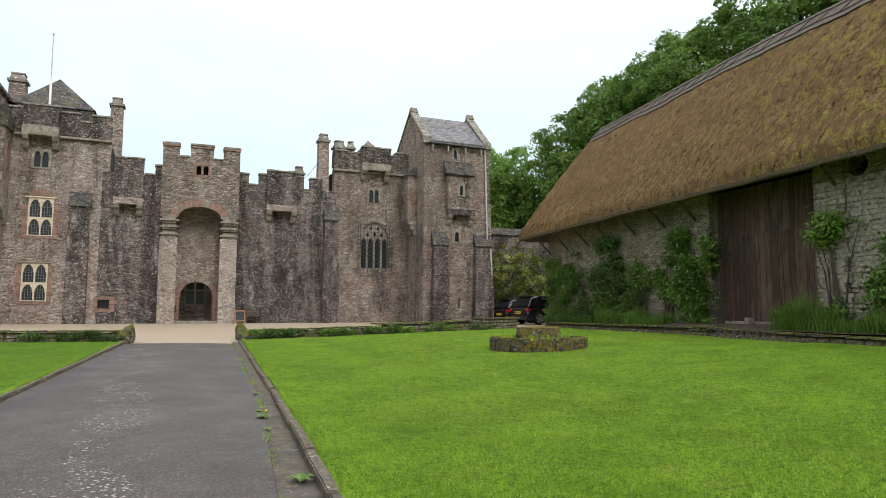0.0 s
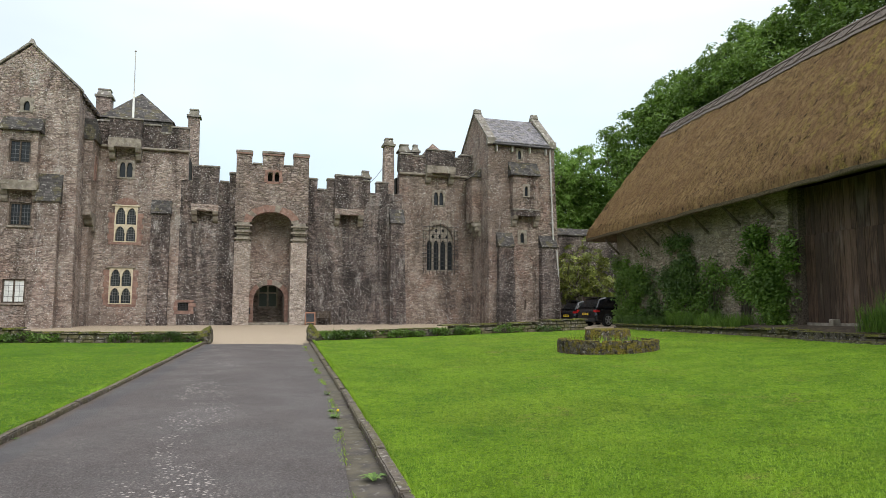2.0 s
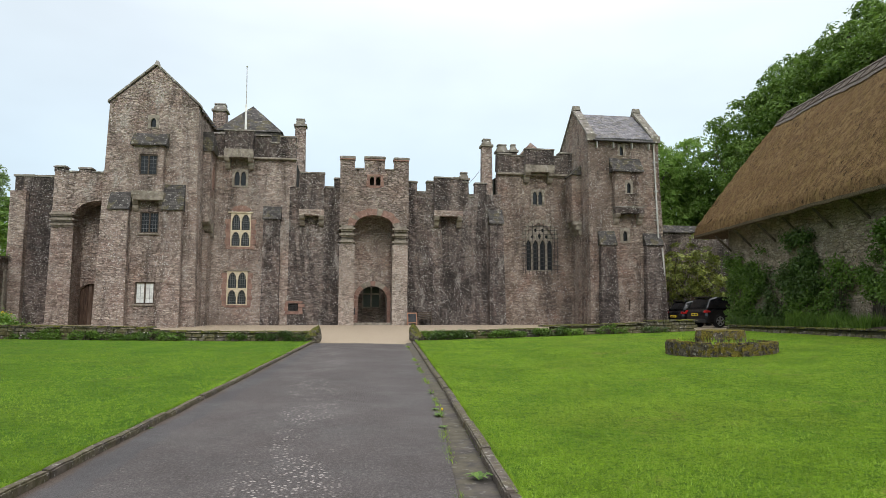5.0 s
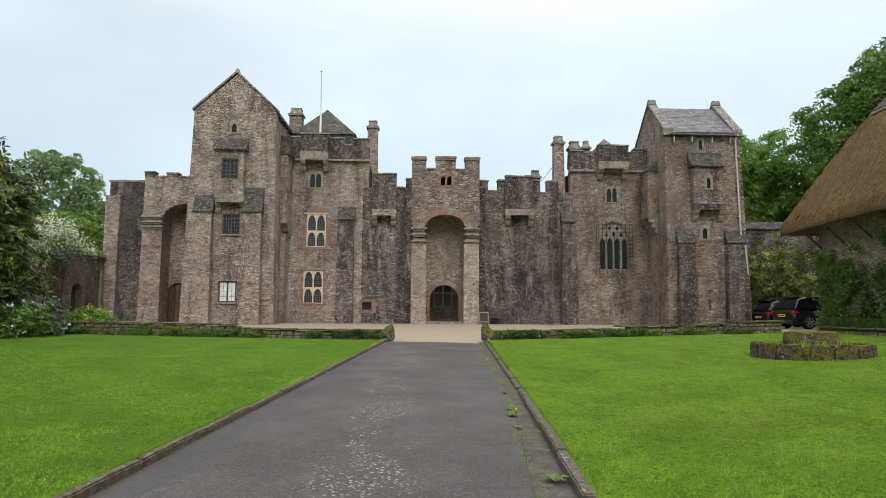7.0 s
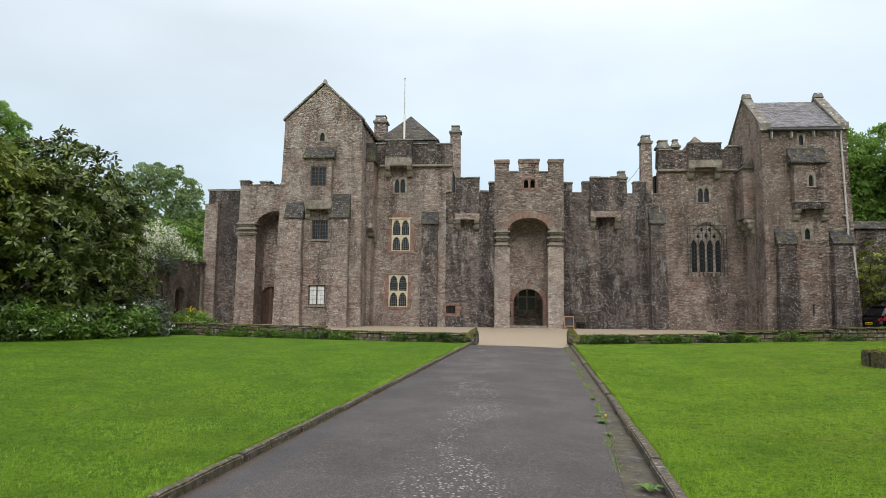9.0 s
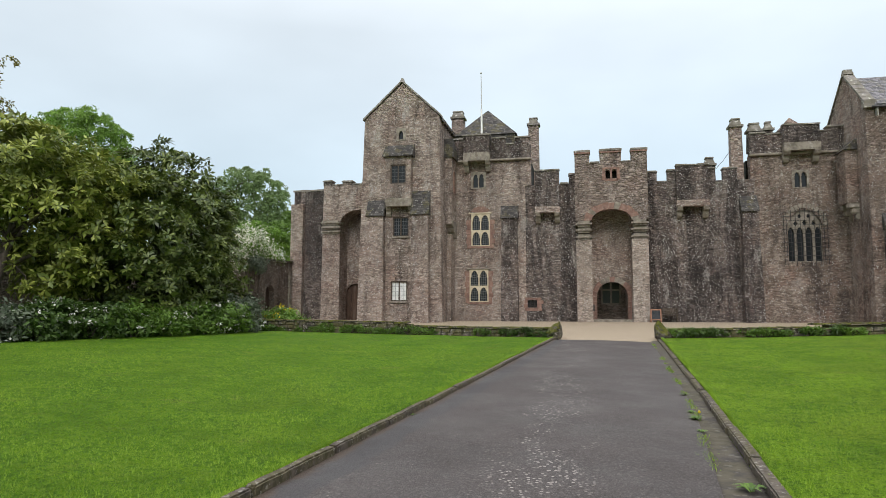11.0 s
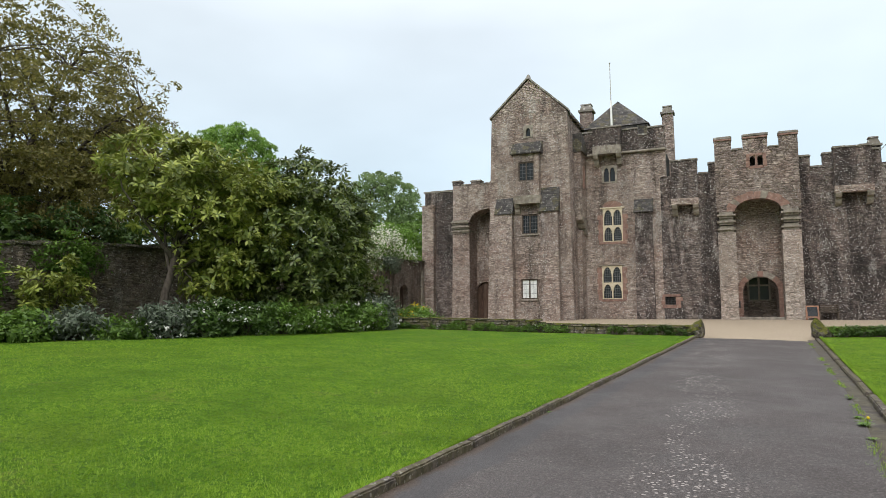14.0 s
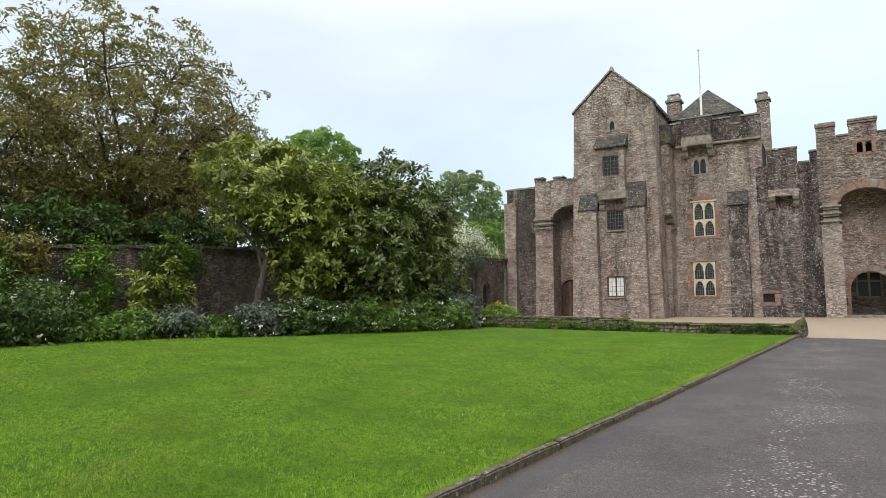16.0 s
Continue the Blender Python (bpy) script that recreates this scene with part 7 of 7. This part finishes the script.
# ---- stone ring planter on the lawn ----
RING = thing("ring_planter", 9.6, 15.75, 0.7, "round mossy stone planter with a raised block in the middle", "planter")
RZ = 0.66
for k in range(14):
    a0, a1 = 2 * math.pi * k / 14, 2 * math.pi * (k + 1) / 14 + 0.012
    bm = bmesh.new()
    arc = [a0 + (a1 - a0) * i / 3 for i in range(4)]
    outer = [(9.6 + 1.36 * math.cos(a), 15.75 + 1.36 * math.sin(a)) for a in arc]
    inner = [(9.6 + 1.12 * math.cos(a), 15.75 + 1.12 * math.sin(a)) for a in reversed(arc)]
    loop = outer + inner
    lo = [bm.verts.new((x, y, RZ - 0.1)) for x, y in loop]
    hi = [bm.verts.new((x * 0.985 + 9.6 * 0.015, y * 0.985 + 15.75 * 0.015, RZ + 0.43)) for x, y in loop]
    bm.faces.new(lo[::-1])
    bm.faces.new(hi)
    for i in range(8):
        bm.faces.new((lo[i], lo[(i + 1) % 8], hi[(i + 1) % 8], hi[i]))
    soften(bm, 0.045, 2)
    bmesh.ops.subdivide_edges(bm, edges=bm.edges, cuts=2, use_grid_fill=True)
    roughen(bm, 0.03, 5)
    roughen(bm, 0.02, 14)
    part("ring_stone", bm, M_MOSSRING, RING)
bm = bmesh.new()
tube(bm, [(9.6, 15.75, RZ), (9.6, 15.75, RZ + 0.34)], [1.14, 1.12], 28)
part("soil", bm, M_SOIL, RING)
bm = bmesh.new()
tube(bm, [(9.6, 15.75, RZ + 0.3), (9.6, 15.75, RZ + 0.5), (9.6, 15.75, RZ + 0.70)], [0.60, 0.62, 0.58], 10)
bmesh.ops.subdivide_edges(bm, edges=bm.edges, cuts=2)
roughen(bm, 0.04, 3)
part("middle_block", bm, M_MOSSRING, RING)
rng = np.random.default_rng(8)
n = 900
ang, rad = rng.uniform(0, 6.28, n), rng.uniform(0.72, 1.08, n)
p = np.stack([9.6 + rad * np.cos(ang), 15.75 + rad * np.sin(ang), np.full(n, RZ + 0.33)], 1)
keep = np.sin(ang * 3.0 + 1) > -0.2
p = p[keep]
n = len(p)
w = np.stack([np.cos(ang[keep] * 7), np.sin(ang[keep] * 7), 0 * ang[keep]], 1) * 0.008
tip = p + np.stack([rng.normal(0, 0.04, n), rng.normal(0, 0.04, n), rng.uniform(0.08, 0.28, n)], 1)
ob = raw_mesh("grass_tuft", np.stack([p - w, p + w, tip], 1).reshape(-1, 3), np.arange(3 * n).reshape(n, 3), M_BLADE, RING)
ob["kind"] = "stuff"
hang(RING)


# ---- single stones of the barn wall beside the door ----
def barn_stones():
    rnd = random.Random(31)
    kinds = []
    for i, w in enumerate((0.20, 0.27, 0.34, 0.42, 0.24, 0.31)):
        me = stone_mesh(w, 0.10, 0.136, 50 + i, 0.05)
        me.materials.append(M_BARNSTONE)
        kinds.append((w, me))
    turn = math.degrees(math.atan2(U.y, U.x))
    z, made = 1.45, 0
    while z < 5.95 and made < 300:
        s = 16.08 + rnd.uniform(0, 0.15)
        while s < 19.0 and made < 300:
            w, me = rnd.choice(kinds)
            c = s + w / 2
            if math.hypot(c - 17.38, z - 5.68) > 0.42:
                ob = new("stone", me)
                ob.parent = BARN
                p = at_barn(c, -0.040 + (0.08 if c < 17.0 else 0.0), z) - Vector(BARN.location)
                ob.matrix_basis = pose(p.x, p.y, p.z + rnd.uniform(-0.008, 0.008), rnd.uniform(-2, 2), rnd.uniform(-2, 2), turn + rnd.uniform(-2, 2))
                made += 1
            s += w + 0.002
        z += 0.133


barn_stones()


# ---- parked cars ----
def car(x, y, z, heading, length, width, height, label, suv):
    """A parked car: lofted body, glass, lights, plate and wheels. Built facing +x, then turned."""
    c = thing("parked_car", x, y, z, label, "car", "parked cars")
    hw = width / 2
    clear = 0.2 if suv else 0.16
    belt = height * 0.60

    def loft(sections):
        bm = bmesh.new()
        rings = []
        for sx, w_lo, w_hi, lo, hi in sections:
            m = (lo + hi) / 2
            pts = ((-w_lo * 0.9, lo), (-w_lo, lo + 0.1), (-w_lo * 1.0, m), (-w_hi, hi - 0.06), (-w_hi * 0.9, hi), (w_hi * 0.9, hi), (w_hi, hi - 0.06), (w_lo, m), (w_lo, lo + 0.1), (w_lo * 0.9, lo))
            rings.append([bm.verts.new((sx, a, b)) for a, b in pts])
        for p, q in zip(rings, rings[1:]):
            for i in range(10):
                bm.faces.new((p[i], p[(i + 1) % 10], q[(i + 1) % 10], q[i]))
        bm.faces.new(rings[0])
        bm.faces.new(rings[-1][::-1])
        return bm

    L = length / 2
    body = loft([(-L, hw * 0.84, hw * 0.82, 0.36, belt - 0.14), (-L + 0.10, hw * 0.96, hw * 0.92, 0.28, belt - 0.02), (-L + 0.5, hw, hw * 0.97, clear, belt), (0, hw, hw * 0.97, clear, belt), (L - 1.1, hw, hw * 0.96, clear, belt - 0.02), (L - 0.35, hw * 0.97, hw * 0.88, 0.26, belt - 0.16), (L, hw * 0.8, hw * 0.7, 0.36, belt - 0.3)])
    ob = part("body", body, M_CARPAINT, c, smooth=False)
    roof_w = hw * 0.78
    top = loft([(-L + 0.16, hw * 0.90, hw * 0.84, belt - 0.04, belt + 0.06), (-L + 0.42, hw * 0.90, roof_w * 0.98, belt - 0.04, height - 0.10), (-L + 0.85, hw * 0.91, roof_w, belt - 0.04, height), (0.1, hw * 0.91, roof_w, belt - 0.04, height), (0.62, hw * 0.90, roof_w * 0.97, belt - 0.04, height - 0.08), (1.25, hw * 0.88, hw * 0.80, belt - 0.04, belt + 0.05)])
    part("cabin", top, M_CARPAINT, c)
    for sgn in (-1, 1):
        for a, b in ((-L + 0.62, -0.38), (-0.32, 0.55)):
            bm = bmesh.new()
            y0, y1 = sgn * hw * 0.93, sgn * roof_w * 1.02
            zz0, zz1 = belt + 0.05, height - 0.13
            q = [bm.verts.new(p) for p in ((a, y0, zz0), (b + (0.22 if b > 0 else 0), y0, zz0), (b, y1 * 1.03, zz1), (a + (0.18 if a < -1 else 0), y1 * 1.03, zz1))]
            r = [bm.verts.new(v.co + Vector((0, -sgn * 0.09, 0))) for v in q]
            bm.faces.new(q)
            bm.faces.new(r[::-1])
            for i in range(4):
                bm.faces.new((q[i], r[i], r[(i + 1) % 4], q[(i + 1) % 4]))
            part("side_window", bm, M_CARGLASS, c)
    bm = bmesh.new()
    q = [bm.verts.new(p) for p in ((-L + 0.145, -hw * 0.76, belt + 0.08), (-L + 0.145, hw * 0.76, belt + 0.08), (-L + 0.39, roof_w * 0.86, height - 0.16), (-L + 0.39, -roof_w * 0.86, height - 0.16))]
    r = [bm.verts.new(v.co + Vector((0.06, 0, -0.01))) for v in q]
    bm.faces.new(q)
    bm.faces.new(r[::-1])
    for i in range(4):
        bm.faces.new((q[i], r[i], r[(i + 1) % 4], q[(i + 1) % 4]))
    part("rear_window", bm, M_CARGLASS, c)
    bm = bmesh.new()
    box(bm, -L - 0.05, -L + 0.5, -hw * 0.92, hw * 0.92, 0.26, 0.46, 0.0, 0.04)
    soften(bm, 0.04, 2)
    part("bumper", bm, M_CARTRIM if suv else M_CARPAINT, c)
    for sgn in (-1, 1):
        bm = bmesh.new()
        y0, y1 = sorted((sgn * hw * 0.72, sgn * hw * 0.96))
        box(bm, -L - 0.02, -L + 0.3, y0, y1, belt - 0.20, belt - 0.06)
        soften(bm, 0.03, 2)
        part("tail_light", bm, M_TAIL, c)
        for wx in (-L + 0.78, L - 0.85):
            wheel = new("wheel")
            wheel.parent = c
            rr = 0.345 if suv else 0.30
            bm = bmesh.new()
            bmesh.ops.create_cone(bm, cap_ends=True, segments=28, radius1=rr, radius2=rr, depth=0.22)
            soften(bm, 0.025, 1)
            bmesh.ops.transform(bm, verts=bm.verts, matrix=pose(wx, sgn * (hw - 0.09), rr, 90, 0, 0))
            part("tyre", bm, M_RUBBER, wheel)
            bm = bmesh.new()
            for k in range(5):
                a = 2 * math.pi * k / 5 + 0.3
                v0 = len(bm.verts)
                box(bm, 0.03, rr * 0.66, -0.035, 0.035, -0.02, 0.02)
                bmesh.ops.transform(bm, verts=bm.verts[v0:], matrix=pose(0, 0, 0, 0, 0, math.degrees(a)))
            for k in range(20):
                a, b = 2 * math.pi * k / 20, 2 * math.pi * (k + 1) / 20
                q = [bm.verts.new((r * math.cos(t), r * math.sin(t), h)) for r, t, h in ((rr * 0.60, a, 0.0), (rr * 0.70, a, 0.02), (rr * 0.70, b, 0.02), (rr * 0.60, b, 0.0))]
                bm.faces.new(q)
            bmesh.ops.transform(bm, verts=bm.verts, matrix=pose(wx, sgn * (hw + 0.025), rr, 90, 0, 0))
            part("rim", bm, M_ALLOY, wheel)
    bm = bmesh.new()
    box(bm, -L - 0.065, -L - 0.045, -0.26, 0.26, 0.62 if suv else 0.5, 0.74 if suv else 0.62)
    plate_ob = part("number_plate", bm, M_PLATE, c, "yellow rear plate with dark bars")
    bm = bmesh.new()
    for k in range(2):
        box(bm, -L - 0.07, -L - 0.064, -0.2 + k * 0.22, -0.03 + k * 0.24, 0.65 if suv else 0.53, 0.71 if suv else 0.59)
    part("plate_bar", bm, M_IRON, plate_ob)
    bm = bmesh.new()
    box(bm, -L + 0.35, -L + 0.6, -roof_w * 0.9, roof_w * 0.9, height - 0.06, height + 0.02)
    soften(bm, 0.02, 1)
    part("spoiler", bm, M_CARPAINT, c)
    for sgn in (-1, 1):
        bm = bmesh.new()
        box(bm, 0.62, 0.8, sgn * hw - 0.02 if sgn > 0 else sgn * hw - 0.16, sgn * hw + 0.16 if sgn > 0 else sgn * hw + 0.02, belt - 0.02, belt + 0.14)
        soften(bm, 0.03, 2)
        part("wing_mirror", bm, M_CARPAINT, c)
    c.rotation_euler = (0, 0, radians(heading))
    return c


car(20.3, 32.5, level(20.3, 32.5) + 0.0, 8, 4.17, 1.78, 1.61, "black compact SUV with alloy wheels parked on the gravel", True)
car(20.95, 36.3, level(20.95, 36.3) + 0.0, 8, 3.85, 1.70, 1.48, "black hatchback parked on the gravel by the court wall", False)


# ---- grass, weeds ----
def blades(name, xy, heights, width, material, base, seed, label):
    rng = np.random.default_rng(seed)
    n = len(xy)
    p = np.array([(x, y, base(x, y)) for x, y in xy])
    ang = rng.uniform(0, 6.28, n)
    w = np.stack([np.cos(ang), np.sin(ang), 0 * ang], 1) * width * rng.uniform(0.6, 1.3, (n, 1))
    tip = p + np.stack([rng.normal(0, 0.45, n) * heights, rng.normal(0, 0.45, n) * heights, heights], 1)
    ob = raw_mesh(name, np.stack([p - w, p + w, tip], 1).reshape(-1, 3), np.arange(3 * n).reshape(n, 3), material)
    return tagged(ob, label, "grass", kind="stuff")


def lawn_base(x, y):
    return level(x, y) + 0.028 + 0.02 * noise.noise(Vector((x, y, 0)) * 0.6)


def lawn_points(n, seed, side):
    rng = np.random.default_rng(seed)
    r = 3.6 + 17 * rng.uniform(0, 1, n) ** 1.5
    az = rng.uniform(0.02, 1.15, n) if side > 0 else rng.uniform(-1.25, 0.0, n)
    x, y = r * np.sin(az), r * np.cos(az)
    if side > 0:
        ok = (x > np.array([right_edge(v) for v in y]) + 0.125) & (x < 15.0)
    else:
        ok = x < np.array([left_edge(v) for v in y]) - 0.17
    # several blades to a tuft
    xy = np.repeat(np.stack([x, y], 1)[ok], 4, 0)
    return xy + rng.normal(size=xy.shape) * 0.012, rng


for side, seed in ((1, 61), (-1, 62)):
    xy, rng = lawn_points(75000, seed, side)
    blades("lawn_grass", xy, rng.uniform(0.014, 0.042, len(xy)), 0.004, M_BLADE, lawn_base, seed, "short mown grass blades of the lawn")
# longer grass hanging over the kerbs
for side, edge, seed in ((1, right_edge, 63), (-1, left_edge, 64)):
    rng = np.random.default_rng(seed)
    n = 9000
    y = 3 + 22 * rng.uniform(0, 1, n)
    x = np.array([edge(v) for v in y]) + side * (0.115 + np.abs(rng.normal(0, 0.03, n)))
    blades("edge_grass", np.stack([x, y], 1), rng.uniform(0.02, 0.075, n), 0.004, M_BLADE, lambda a, b: level(a, b) + 0.03, seed, "longer grass along the kerb edge")
# weeds in the gutter joint
rng = np.random.default_rng(65)
n = 2600
y = 4.5 + 19 * rng.uniform(0, 1, n)
hold = np.array([noise.noise(Vector((0, v * 1.1, 7))) for v in y]) > 0.02
y = y[hold]
x = np.array([right_edge(v) - gutter(v) for v in y]) + rng.normal(0, 0.035, len(y))
blades("joint_grass", np.stack([x, y], 1), rng.uniform(0.015, 0.06, len(y)), 0.004, M_BLADE, lambda a, b: slope(b) - 0.04, 66, "weedy grass in the gutter joint")


def dandelion(x, y, r, seed, flower=False):
    z = slope(y) - 0.04
    w = thing("weed", x, y, z, "flowering dandelion in the gutter joint" if flower else "leafy weed rosette in the gutter", "weed", "gutter weeds")
    rng = np.random.default_rng(seed)
    n = 26
    ang = rng.uniform(0, 6.28, n)
    ln = r * rng.uniform(0.6, 1.2, n)
    v = []
    for a, l in zip(ang, ln):
        d, q = np.array([math.cos(a), math.sin(a), 0]), np.array([-math.sin(a), math.cos(a), 0])
        o = np.array([x, y, z])
        v += [o, o + d * l * 0.5 + q * l * 0.13 + (0, 0, l * 0.4), o + d * l + (0, 0, l * 0.3), o + d * l * 0.5 - q * l * 0.13 + (0, 0, l * 0.4)]
    raw_mesh("leaf_rosette", np.array(v), np.arange(4 * n).reshape(n, 4), M_CLIMBER, w)
    if flower:
        bm = bmesh.new()
        tube(bm, [(x + 0.02, y, z), (x + 0.04, y - 0.02, z + 0.11)], [0.004, 0.003], 5)
        part("stalk", bm, M_FRESH, w)
        bm = bmesh.new()
        bmesh.ops.create_uvsphere(bm, u_segments=10, v_segments=6, radius=0.02, matrix=Matrix.Translation((x + 0.04, y - 0.02, z + 0.12)))
        part("flower_head", bm, M_YELLOW, w)
    hang(w)


dandelion(1.40, 6.65, 0.15, 1)
dandelion(1.46, 10.05, 0.13, 2, True)
dandelion(1.47, 10.6, 0.08, 3)
dandelion(1.62, 12.3, 0.09, 4)
dandelion(1.84, 16.5, 0.1, 5)
dandelion(1.40, 9.2, 0.08, 6)
dandelion(-2.62, 9.6, 0.06, 7)
